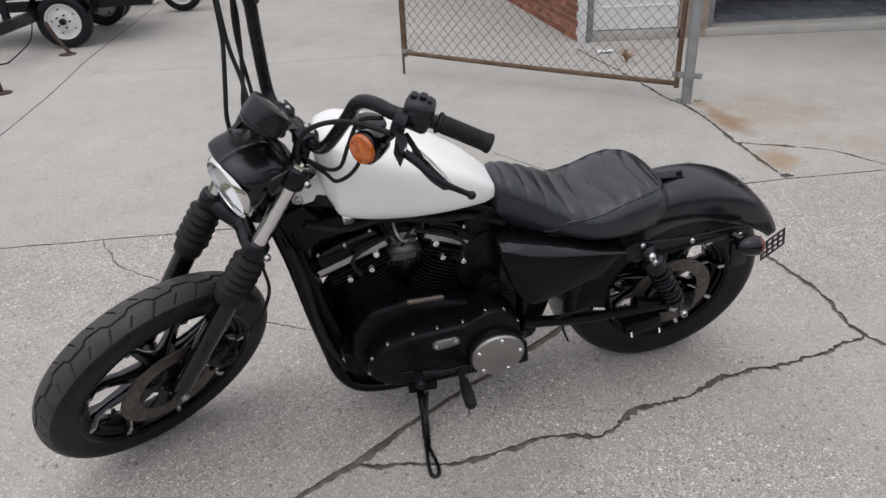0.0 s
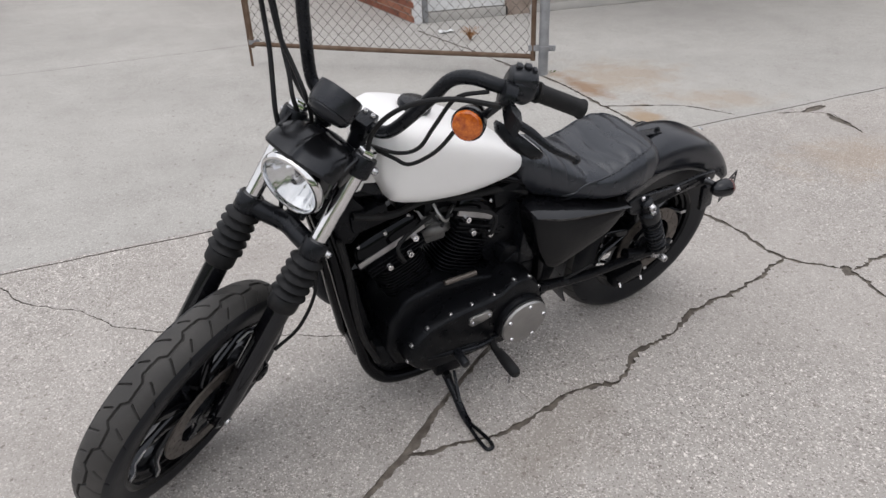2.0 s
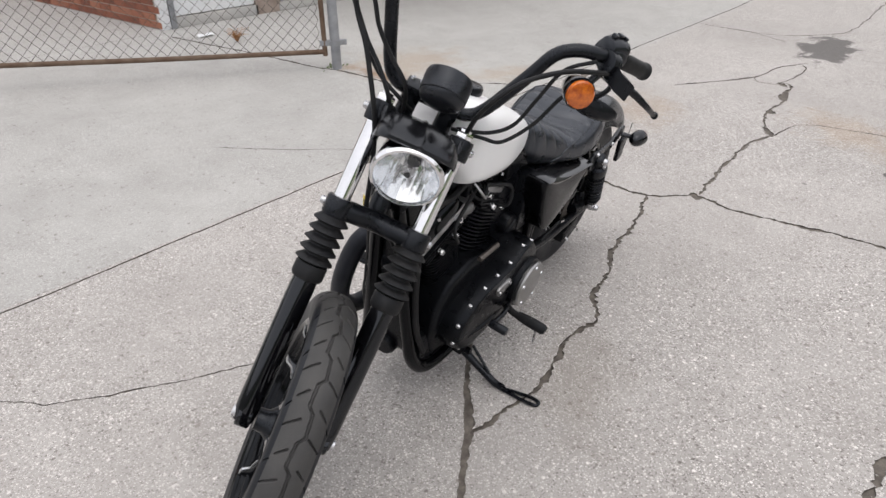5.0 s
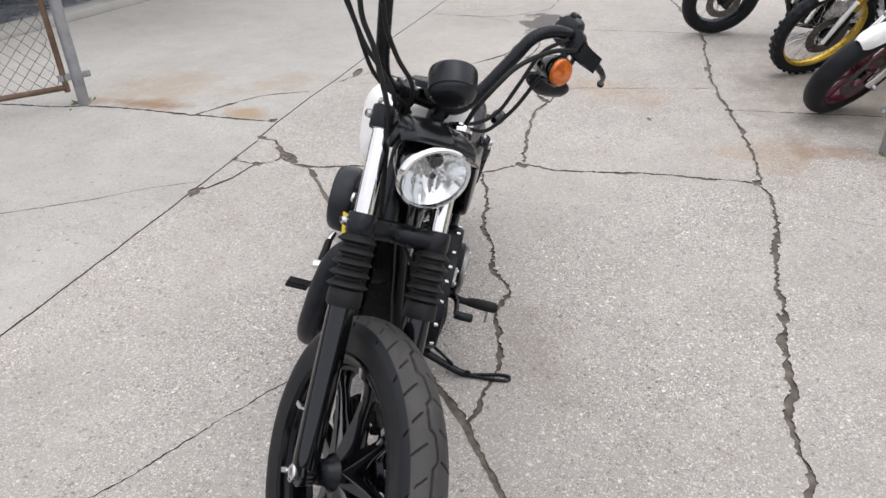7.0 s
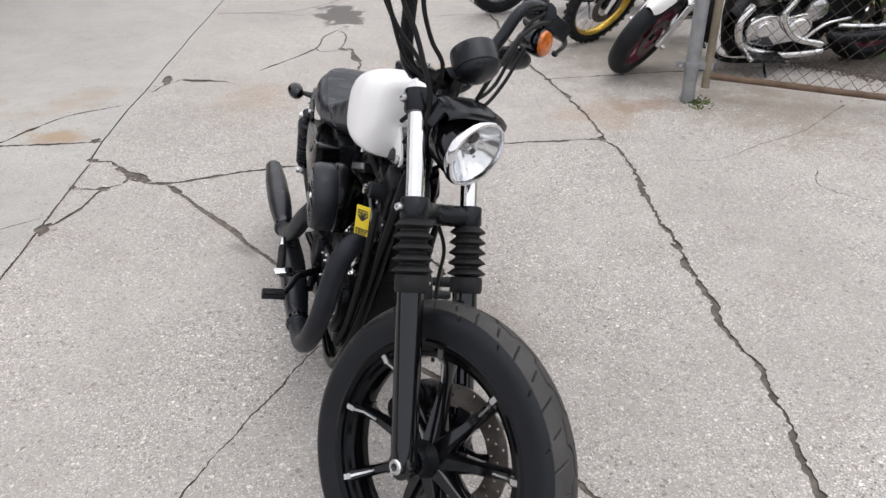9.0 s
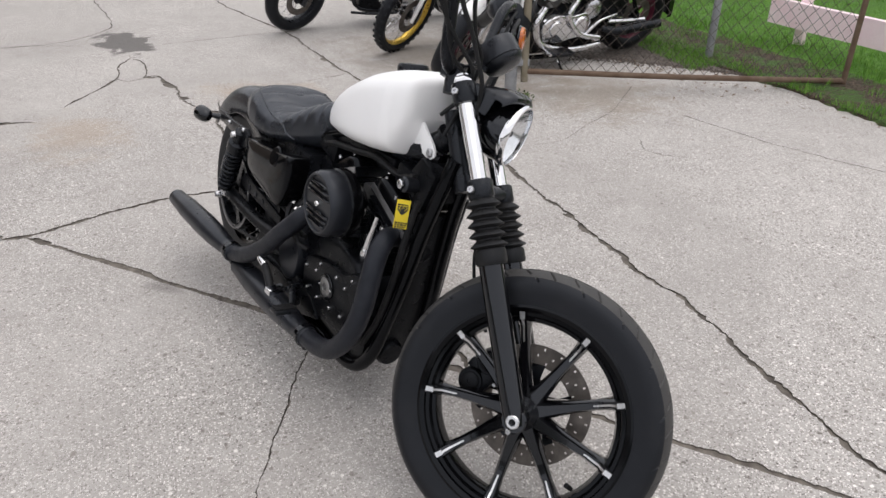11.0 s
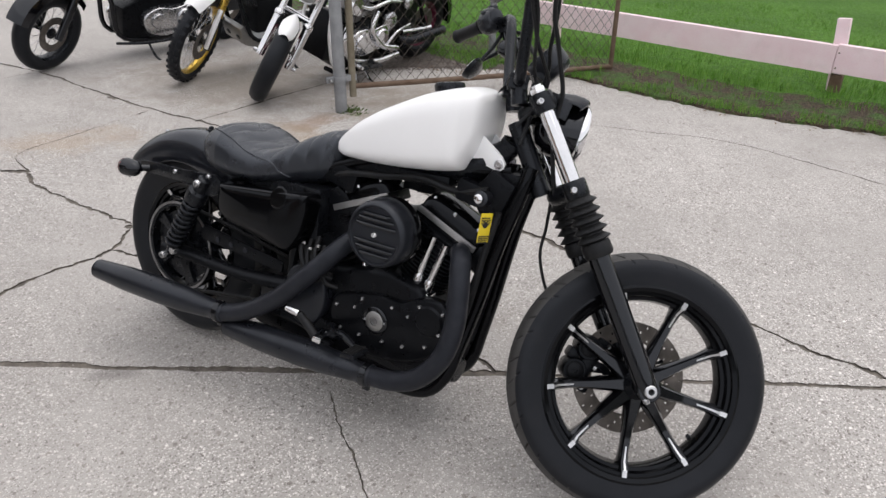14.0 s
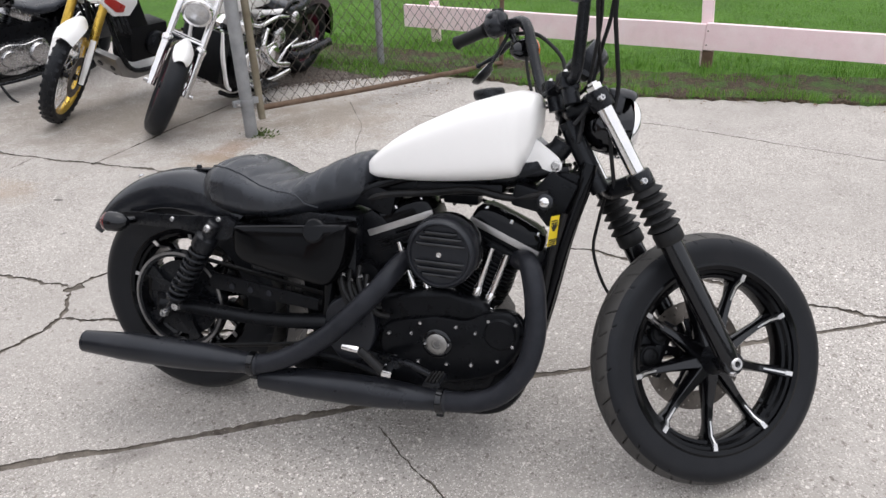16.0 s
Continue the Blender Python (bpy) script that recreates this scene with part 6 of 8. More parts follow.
for sy in (-1, 1):
    bm = bmesh.new()
    prism(bm, [(.240, .600), (.228, .558), (.20, .545), (.13, .546), (.10, .558), (.05, .562), (-.10, .550), (-.165, .546), (-.180, .556), (-.174, .582), (-.10, .589), (.05, .600), (.17, .611), (.215, .615)], sy * .128 - .006, sy * .128 + .006, .003)
    for v in bm.verts:
        v.co.y += sy * min(.026, max(-.012, (v.co.x + .06) * .17))
    st = bpart("fender_strut", bm, BLACK_SATIN, bike, "black fender strut")
    bm = bmesh.new()
    for x, z in ((.03, .587), (-.145, .560), (.19, .605)):
        bolt(bm, (x, sy * (.135 + min(.026, max(-.012, (x + .06) * .17))), z), (0, sy, 0), .008, .006)
    bpart("strut_bolt", bm, STEEL, st)
    # rear signal on its stalk
    bm = bmesh.new()
    tube(bm, [(-.12, sy * .132, .566), (-.13, sy * .16, .568), (-.132, sy * .18, .570)], [.012, .009, .008], 12, 3)
    ax = Vector((-1, sy * .12, 0)).normalized()
    lathe(bm, [(0, -.05), (.012, -.046), (.024, -.03), (.0285, -.01), (.029, .012)], (-.14, sy * .192, .571), ax, 24)
    rs = bpart("rear_turn_signal", bm, BLACK_GLOSS, bike, "black bullet rear turn signal")
    bm = bmesh.new()
    lathe(bm, [(.0285, .011), (.026, .022), (.015, .031), (0, .034)], (-.14, sy * .192, .571), ax, 24)
    bpart("lens", bm, RED_LENS, rs, "smoked red lens")
    # shock
    up, lo = Vector((.170, sy * .164, .582)), Vector((-.012, sy * .140, .300))
    d = (lo - up).normalized()
    ln = (lo - up).length
    bm = bmesh.new()
    lathe(bm, [(.012, -.02), (.019, -.016), (.02, .03), (.031, .035), (.033, .045), (.033, .075), (.029, .08), (.0, .08)], up, d, 24)
    lathe(bm, [(.0, ln - .07), (.026, ln - .068), (.026, ln - .052), (.014, ln - .045), (.012, ln + .012), (0, ln + .014)], up, d, 20)
    rod(bm, up + d * .07, up + d * (ln - .05), .013, 14)
    sh = bpart("shock_absorber", bm, BLACK_SATIN, bike, "black coil-over rear shock")
    bm = bmesh.new()
    s1 = d.orthogonal().normalized()
    s2 = d.cross(s1)
    turns, steps = 9, 14
    tube(bm, [up + d * (.075 + (ln - .14) * k / (turns * steps)) + (s1 * math.cos(2 * math.pi * k / steps) + s2 * math.sin(2 * math.pi * k / steps)) * .0265 for k in range(turns * steps + 1)], .0058, 8, 1)
    bpart("spring", bm, BLACK_SATIN, sh)
    bm = bmesh.new()
    bolt(bm, up + Vector((0, sy * .019, 0)), (0, sy, 0), .012, .012)
    bolt(bm, lo + Vector((0, sy * .012, 0)), (0, sy, 0), .013, .018)
    if sy > 0:
        bolt(bm, up + d * .03 + Vector((0, sy * .02, 0)), (0, sy, 0), .009, .008)
    bpart("shock_bolt", bm, STEEL, sh)
# side plate bracket with slots
bm = bmesh.new()
m = pose(-.285, .115, .488, 0, 22, 14)
for k in range(4):
    box(bm, (.095, .003, .008), m @ pose(0, 0, -.036 + k * .024), .001)
for k in range(5):
    box(bm, (.008, .003, .075), m @ pose(-.043 + k * .0215, 0, 0), .001)
bpart("plate_bracket", bm, BLACK_SATIN, bike, "black perforated licence plate bracket")
bm = bmesh.new()
tube(bm, [(-.16, .135, .545), (-.2, .13, .52), (-.24, .12, .505)], .009, 8, 3)
box(bm, (.05, .016, .1), pose(-.15, .136, .50, 0, 15, 0), .005)
bpart("plate_arm", bm, BLACK_SATIN, bike)

# ---- side covers ----
def side_cover(outline, y0, y1, roll=0.014, swell=0.006):
    """A pressed cover: a flat, slightly swollen face whose edge rolls back."""
    bm = bmesh.new()
    pts = spline([(x, 0, z) for x, z in outline + outline[:1]], 6)[:-1]
    c = sum(pts, Vector()) / len(pts)
    size = max((p - c).length for p in pts)
    sg = 1 if y1 > y0 else -1
    rings = [[(p.x, y0, p.z) for p in pts]]
    for k in range(6):
        a = math.pi / 2 * k / 5
        s, y = 1 - roll / size * (1 - math.cos(a)), y1 - sg * roll * (1 - math.sin(a))
        rings.append([(c.x + (p.x - c.x) * s, y, c.z + (p.z - c.z) * s) for p in pts])
    for s in (.8, .55, .3):
        rings.append([(c.x + (p.x - c.x) * s, y1 + sg * swell * (1 - s * s), c.z + (p.z - c.z) * s) for p in pts])
    loft(bm, rings)
    return bm


bm = side_cover([(.228, .592), (.30, .602), (.45, .617), (.555, .630), (.574, .618), (.570, .56), (.556, .505), (.525, .460), (.49, .452), (.42, .463), (.33, .477), (.25, .496), (.226, .53)], -.095, -.166, .022, .010)
oil = bpart("oil_tank", bm, ENGINE_GLOSS, bike, "gloss black oil tank cover", False, 60)
bm = bmesh.new()
tube(bm, [(.245, -.162, .592), (.40, -.165, .610), (.556, -.162, .627)], .0035, 8, 3)
bpart("tank_seam", bm, BLACK_GLOSS, oil)
bm = bmesh.new()
lathe(bm, [(.031, -.006), (.033, .001), (.028, .005), (0, .005)], (.481, -.166, .606), (0, -.95, .3), 28)
bpart("oil_cap", bm, ENGINE_GLOSS, oil)
bm = side_cover([(.235, .590), (.32, .604), (.45, .622), (.575, .660), (.602, .652), (.588, .60), (.556, .52), (.520, .462), (.482, .440), (.43, .456), (.36, .484), (.285, .522)], .095, .162, .020, .010)
bc = bpart("battery_cover", bm, ENGINE_GLOSS, bike, "gloss black battery side cover", False, 60)
bm = bmesh.new()
loft(bm, [[(x, .10, z + w), (x, .158, z + .6 * w), (x, .168, z), (x, .166, z - .5 * w), (x, .10, z - .5 * w)] for x, z, w in ((.236, .592, .006), (.30, .601, .009), (.38, .612, .012), (.45, .622, .015), (.52, .638, .016), (.575, .658, .010), (.597, .662, .004))])
bpart("cover_lip", bm, BLACK_GLOSS, bc, "gloss black ledge along the top of the cover")
bm = bmesh.new()
box(bm, (.33, .2, .2), pose(.41, 0, .54), .01)
bpart("battery_box", bm, BLACK_SATIN)
# curved sheet added to keep the gap ahead of the wheel dark
bm = bmesh.new()
loft(bm, [[(math.cos(a) * r, y, .323 + math.sin(a) * r) for r, y in ((.348, -.075), (.348, .075), (.354, .075), (.354, -.075))] for a in (radians(-28 + 85 * k / 16) for k in range(17))])
bpart("inner_fender", bm, BLACK_PLASTIC, bike, "black curved filler ahead of the rear wheel")


# ---- engine ----
bm = bmesh.new()
prism(bm, [(.60, .25), (.68, .19), (.88, .17), (.97, .20), (1.0, .28), (.99, .38), (.94, .45), (.84, .47), (.72, .45), (.60, .42), (.56, .34)], -.105, .105, .02, 3)
bpart("crankcase", bm, ENGINE_BLACK, bike, "black engine crankcase")
bm = bmesh.new()
prism(bm, [(.50, .44), (.62, .455), (.66, .40), (.62, .30), (.55, .26), (.48, .30)], -.09, .10, .02, 3)
bpart("gearbox", bm, ENGINE_BLACK)


def rounded_cover(outline, y0, y1, steps=4):
    """A cover whose edge rolls over."""
    bm = bmesh.new()
    pts = spline([(x, 0, z) for x, z in outline + outline[:1]], 6)[:-1]
    c = sum(pts, Vector()) / len(pts)
    rings = [[(p.x, y0, p.z) for p in pts]]
    for k in range(steps + 1):
        a = math.pi / 2 * k / steps
        s = 1 - 0.09 * (1 - math.cos(a))
        y = y0 + (y1 - y0) * (0.55 + 0.45 * math.sin(a))
        rings.append([(c.x + (p.x - c.x) * s, y, c.z + (p.z - c.z) * s) for p in pts])
    loft(bm, rings)
    return bm, pts, c


bm = bmesh.new()
prism(bm, [(.40, .47), (.56, .50), (.62, .46), (.60, .24), (.52, .20), (.44, .24), (.41, .36)], -.085, .095, .015)
bpart("transmission_case", bm, ENGINE_BLACK, bike, "black transmission case")
# dark plate added to fill the bright gap between the exhaust pipes
bm = bmesh.new()
prism(bm, [(.36, .235), (.56, .285), (.74, .25), (.80, .20), (.70, .165), (.45, .165), (.36, .19)], -.128, -.112, .006)
bpart("exhaust_shield", bm, ENGINE_BLACK, bike)
bm = bmesh.new()
box(bm, (.034, .02, .085), pose(.495, .135, .225, 0, 8, 0), .004)
bpart("rear_peg_bracket", bm, ENGINE_BLACK, bike)
bm = bmesh.new()
prism(bm, [(1.03, .30), (1.015, .20), (.975, .145), (.90, .128), (.72, .135), (.62, .165), (.66, .22), (.90, .24), (.97, .28)], -.092, .092, .02)
bpart("sump_guard", bm, ENGINE_BLACK, bike)

bm = bmesh.new()
prism(bm, [(.575, .43), (.66, .45), (.70, .52), (.665, .62), (.60, .655), (.56, .63), (.55, .52)], -.056, .06, .012)
bpart("rear_engine_mount", bm, ENGINE_BLACK, bike, "black rear engine mount")
bm = bmesh.new()
lathe(bm, [(.0, -.085), (.034, -.083), (.038, -.07), (.038, .07), (.034, .085), (0, .086)], (.60, 0, .475), (0, 1, 0), 28)
bpart("starter_motor", bm, ENGINE_BLACK, bike, "black starter motor behind the cylinders")
for k, (x, z) in enumerate(((.548, .45), (.572, .438), (.60, .452), (.622, .43))):
    bm = bmesh.new()
    tube(bm, [(x - .015, -.10, z + .05), (x, -.135, z + .01), (x + .03, -.145, z - .035), (x + .06, -.125, z - .05)], .0075, 10, 5)
    bpart("oil_line", bm, RUBBER, bike, "black oil line")
    bm = bmesh.new()
    lathe(bm, [(.0095, 0), (.0095, .009)], (x - .006, -.118, z + .028), (.4, -.8, -.7), 8)
    bpart("hose_clamp", bm, STEEL, bike)

# left: primary cover with clutch derby
bm, rim_pts, c = rounded_cover([(.505, .30), (.525, .39), (.57, .445), (.625, .452), (.69, .418), (.765, .410), (.835, .402), (.908, .378), (.955, .33), (.965, .27), (.915, .215), (.82, .205), (.72, .215), (.60, .205), (.53, .235)], .085, .172)
primary = bpart("primary_cover", bm, ENGINE_BLACK, bike, "satin black primary cover", False, 30)
bm = bmesh.new()
for k in range(0, len(rim_pts), 6):
    p = rim_pts[k]
    q = c + (p - c) * .975
    bolt(bm, (q.x, .153, q.z), (0, 1, 0), .0062, .009)
bpart("cover_bolt", bm, STEEL, primary)
bm = bmesh.new()
lathe(bm, [(.086, -.03), (.088, .0), (.084, .014), (.078, .018)], (.594, .172, .302), (0, 1, 0), 48)
boss = bpart("clutch_boss", bm, ENGINE_BLACK, primary)
bm = bmesh.new()
lathe(bm, [(.078, 0), (.079, .008), (.075, .014), (.04, .019), (0, .0205)], (.594, .190, .302), (0, 1, 0), 48)
derby = bpart("derby_cover", bm, BRUSHED, bike, "brushed metal derby cover")
bm = bmesh.new()
for k in range(5):
    a = 2 * math.pi * k / 5 + .4
    bolt(bm, (.594 + .064 * math.cos(a), .204, .302 + .064 * math.sin(a)), (0, 1, 0), .007, .005)
bpart("derby_bolt", bm, CHROME, derby)
bm = bmesh.new()
prism(bm, [(.703, .356), (.704, .374), (.714, .382), (.742, .379), (.772, .378), (.781, .370), (.780, .352), (.768, .342), (.735, .346)], .166, .180, .004)
badge = bpart("inspection_cover", bm, BRUSHED, bike, "small brushed inspection plate")
bm = bmesh.new()
for x, z in ((.715, .368), (.770, .359)):
    bolt(bm, (x, .180, z), (0, 1, 0), .006, .004)
bpart("plate_bolt", bm, STEEL, badge)
bm = bmesh.new()
tube(bm, [(.66, .155, .395), (.76, .163, .385), (.86, .16, .36), (.925, .145, .31)], .008, 8, 5)
tube(bm, [(.70, .165, .25), (.80, .172, .255), (.90, .165, .265)], .009, 8, 5)
bpart("cover_rib", bm, ENGINE_BLACK, primary)
bm = bmesh.new()
rod(bm, (.74, .12, .49), (.84, .12, .49), .008, 10)
bpart("linkage_rod", bm, DISC_STEEL, bike)

# right: cam cover with timing plate and sprocket cover
bm, rim_pts, c = rounded_cover([(.67, .24), (.65, .30), (.67, .355), (.75, .383), (.83, .398), (.90, .40), (.955, .428), (1.02, .432), (1.052, .395), (1.045, .33), (1.0, .265), (.92, .225), (.82, .205), (.73, .21)], -.09, -.120)
cam_cover = bpart("cam_cover", bm, ENGINE_BLACK, bike, "black cam cover held by bright bolts", False, 30)
bm = bmesh.new()
for x, z in ((.684, .331), (.748, .341), (.772, .373), (.872, .377), (.925, .367), (.958, .406), (1.030, .406), (1.025, .345), (.988, .298), (.918, .275), (.850, .267), (.770, .262), (.702, .264)):
    bolt(bm, (x, -.119, z), (0, -1, 0), .0055, .007)
bpart("cover_bolt", bm, STEEL, cam_cover)
bm = bmesh.new()
lathe(bm, [(.040, 0), (.041, .004), (.037, .007), (.028, .007), (.027, .004)], (.821, -.120, .321), (0, -1, 0), 36)
tc_ring = bpart("timer_ring", bm, BLACK_GLOSS, cam_cover)
bm = bmesh.new()
lathe(bm, [(.0285, .003), (.029, .008), (.0265, .0095), (.0135, .0095), (.0125, .006), (0, .006)], (.821, -.120, .321), (0, -1, 0), 32)
timer = bpart("timing_cover", bm, BRUSHED, bike, "bright round timing cover")
bm = bmesh.new()
lathe(bm, [(.009, .005), (.009, .0095), (.004, .0095), (.004, .007), (0, .007)], (.821, -.120, .321), (0, -1, 0), 6)
bpart("timer_plug", bm, PULLEY, timer)
bm = bmesh.new()
for dx in (-.033, .033):
    bolt(bm, (.821 + dx, -.126, .321 + dx * .1), (0, -1, 0), .0045, .004)
bpart("timer_screw", bm, STEEL, timer)
bm = bmesh.new()
lathe(bm, [(.046, 0), (.044, .012), (.038, .017), (0, .018)], (.990, -.108, .372), (0, -1, 0), 32)
bpart("breather_boss", bm, ENGINE_BLACK, cam_cover)
bm, rim_pts, c = rounded_cover([(.50, .28), (.50, .38), (.56, .425), (.63, .41), (.65, .33), (.62, .25), (.55, .23)], -.08, -.135)
bpart("sprocket_cover", bm, SATIN_PIPE, bike, "black drive sprocket cover", False, 30)
# oil pump and filter under the front
bm = bmesh.new()
lathe(bm, [(.036, -.05), (.04, -.045), (.04, .045), (.034, .055), (0, .056)], (1.0, -.02, .22), (.9, 0, -.15), 28)
bpart("oil_filter", bm, ENGINE_BLACK, bike, "black oil filter")

# cylinders, heads, rocker boxes
for tilt, nm, foot in ((22.5, "front", (.855, 0, .338)), (-22.5, "rear", (.80, 0, .345))):
    m = Matrix.Translation(Vector(foot)) @ Matrix.Rotation(radians(tilt), 4, "Y")
    bm = bmesh.new()
    lathe(bm, [(.055, .09), (.055, .24)], m @ Vector((0, 0, 0)), m.to_3x3() @ Vector((0, 0, 1)), 28)
    cyl = bpart("cylinder", bm, ENGINE_BLACK, bike, "black finned %s cylinder" % nm)
    for k in range(11):
        bm = bmesh.new()
        z = .115 + k * .0115
        w = .075 + .004 * math.sin(k * .5)
        rings = []
        for zz, s in ((z - .002, .985), (z + .002, .985)):
            rings.append([m @ Vector((s * w * math.copysign(abs(math.cos(a)) ** .55, math.cos(a)), s * .066 * math.copysign(abs(math.sin(a)) ** .55, math.sin(a)), zz)) for a in (2 * math.pi * i / 32 for i in range(32))])
        loft(bm, rings)
        bpart("fin", bm, ENGINE_BLACK, cyl)
    bm = bmesh.new()
    box(bm, (.155, .112, .038), m @ pose(0, 0, .262), .01)
    for k in range(3):
        box(bm, (.17, .124, .005), m @ pose(0, 0, .249 + k * .013), .002)
    head = bpart("cylinder_head", bm, ENGINE_BLACK, bike, "black cylinder head")
    bm = bmesh.new()
    box(bm, (.205, .108, .030), m @ pose(0, 0, .297), .006)
    base = bpart("rocker_base", bm, ENGINE_BLACK, bike)
    bm = bmesh.new()
    for sy in (-1, 1):
        box(bm, (.198, .004, .018), m @ pose(0, sy * .0555, .303), .001)
    bpart("machined_band", bm, BAND, base, "bare machined edge band")
    bm = bmesh.new()
    rings = []
    for zz, sx, s_y in ((.312, .104, .0555), (.332, .101, .0535), (.348, .092, .047), (.356, .070, .036), (.358, .03, .018)):
        rings.append([m @ Vector((sx * math.copysign(abs(math.cos(a)) ** .4, math.cos(a)), s_y * math.copysign(abs(math.sin(a)) ** .4, math.sin(a)), zz)) for a in (2 * math.pi * i / 40 for i in range(40))])
    loft(bm, rings)
    rock = bpart("rocker_cover", bm, ENGINE_GLOSS, bike, "gloss black rocker cover")
    bm = bmesh.new()
    for x, y in ((-.075, -.038), (.075, -.038), (-.075, .038), (.075, .038), (0, -.046), (0, .046)):
        bolt(bm, m @ Vector((x, y, .345)), m.to_3x3() @ Vector((0, 0, 1)), .006, .008)
    bpart("rocker_bolt", bm, STEEL, rock)
    bm = bmesh.new()
    for x in (-.035, .035):
        bolt(bm, m @ Vector((x * .9, .066, .256)), m.to_3x3() @ Vector((0, 1, 0)), .010, .012)
    bolt(bm, m @ Vector((.066 if tilt < 0 else -.062, .056, .287)), m.to_3x3() @ Vector((0, 1, .3)), .011, .016)
    bpart("head_bolt", bm, CHROME, head)
    # spark plug lead
    bm = bmesh.new()
    tube(bm, [m @ Vector((0.0, .062, .262)), m @ Vector((-.005, .098, .275)), m @ Vector((-.015 if tilt > 0 else .015, .088, .33)), (.835, .06, .70)], .0055, 8, 5)
    bpart("plug_lead", bm, RUBBER, bike)
    # pushrod tubes, right side
    rods = (((.906, .445), (.943, .590)), ((.941, .432), (.984, .576))) if tilt > 0 else (((.743, .420), (.686, .576)), ((.782, .432), (.732, .572)))
    for (x0, z0), (x1, z1) in rods:
        bm = bmesh.new()
        rod(bm, (x0, -.068, z0), (x1, -.064, z1), .0105, 16)
        lathe(bm, [(.0105, .0), (.0138, .004), (.0138, .03), (.0105, .038)], (x0, -.068, z0), (x1 - x0, .004, z1 - z0), 16)
        bpart("pushrod_tube", bm, CHROME, bike, "chrome pushrod tube")
    bm = bmesh.new()
    lx, lz = (rods[0][0][0] + rods[1][0][0]) / 2, (rods[0][0][1] + rods[1][0][1]) / 2 - .006
    box(bm, (.078, .040, .018), pose(lx, -.068, lz, 0, 18 if tilt > 0 else -18, 0), .004)
    box(bm, (.05, .05, .05), pose(lx, -.064, lz - .03, 0, 18 if tilt > 0 else -18, 0), .006)
    lifter = bpart("lifter_block", bm, CHROME, bike, "chrome tappet cover")
    bm = bmesh.new()
    for px in (-.026, .026):
        bolt(bm, (lx + px, -.081, lz - px * (.325 if tilt > 0 else -.325)), (0, -1, 0), .006, .006)
    bpart("lifter_bolt", bm, STEEL, lifter)

# air cleaner
AC = Vector((.838, 0, .590))
bm = bmesh.new()
lathe(bm, [(.04, .06), (.088, .100), (.094, .108), (.095, .122), (.094, .134), (.088, .139)], (AC.x, 0, AC.z), (0, -1, 0), 56)
backing = bpart("air_cleaner_base", bm, ENGINE_GLOSS, bike, "gloss black air cleaner backing plate")
bm = bmesh.new()
lathe(bm, [(.088, .134), (.0915, .146), (.091, .178), (.087, .191), (.081, .196), (.077, .196), (.074, .191), (0, .191)], (AC.x, 0, AC.z), (0, -1, 0), 56)
air = bpart("air_cleaner", bm, SATIN_PIPE, bike, "round black ribbed air cleaner cover")
for k, z in enumerate((-.052, -.036, -.020, .026, .042, .056)):
    hw = math.sqrt(max(.0001, .071 ** 2 - z ** 2)) * .92
    bm = bmesh.new()
    tube(bm, [(AC.x - hw, -.190, AC.z + z), (AC.x - hw * .9, -.195, AC.z + z), (AC.x + hw * .9, -.195, AC.z + z), (AC.x + hw, -.190, AC.z + z)], .0048, 8, 1)
    bpart("rib", bm, BLACK_GLOSS, air)
bm = bmesh.new()
bolt(bm, (AC.x, -.191, AC.z + .001), (0, -1, 0), .009, .008)
bpart("cover_screw", bm, CHROME, air)
bm = bmesh.new()
box(bm, (.07, .07, .07), pose(.828, .0, .60), .012)
tube(bm, [(.79, .02, .60), (.828, .042, .618), (.868, .02, .60)], .017, 10, 4)
bpart("throttle_body", bm, CAST, bike, "dull metal throttle body")
for k, pts in enumerate(([(.80, .06, .665), (.82, .085, .69), (.85, .08, .675), (.87, .06, .70)], [(.81, .07, .70), (.835, .09, .68), (.855, .085, .70), (.86, .06, .72)], [(.79, .05, .69), (.82, .08, .705), (.845, .085, .66)])):
    bm = bmesh.new()
    tube(bm, pts, .0042, 8, 6)
    bpart("engine_wire", bm, BRUSHED if k == 1 else RUBBER, bike)
bm = bmesh.new()
box(bm, (.1, .06, .07), pose(.835, .03, .715), .01)
bpart("ignition_coil", bm, ENGINE_BLACK)
# plain boxes added as dark fill, so no bright ground shows under the tank
bm = bmesh.new()
box(bm, (.36, .10, .035), pose(.78, 0, .728, 0, -3, 0), .012)
box(bm, (.14, .13, .07), pose(.60, 0, .690, 0, 14, 0), .015)
box(bm, (.10, .12, .06), pose(1.035, 0, .725, 0, 10, 0), .012)
bpart("wiring_tray", bm, ENGINE_BLACK, bike, "black filler boxes under the tank")
for y0, y1 in ((-.06, -.05), (.055, .06)):
    bm = bmesh.new()
    tube(bm, [(1.08, y0, .745), (.98, y1, .722), (.88, y0, .735), (.76, y1, .715), (.64, y0, .70), (.56, y1, .67)], .010, 8, 5)
    bpart("wiring_loom", bm, RUBBER, bike)

# ---- exhaust, right side ----
bm = bmesh.new()
tube(bm, [(1.015, -.045, .560), (1.046, -.095, .568), (1.066, -.128, .535), (1.080, -.146, .475), (1.086, -.161, .39), (1.066, -.175, .305), (1.01, -.184, .235), (.94, -.188, .203), (.86, -.19, .192)], .0275, 20, 8)
bpart("front_header", bm, BLACK_WRAP, bike, "wrapped matt black exhaust header")
bm = bmesh.new()
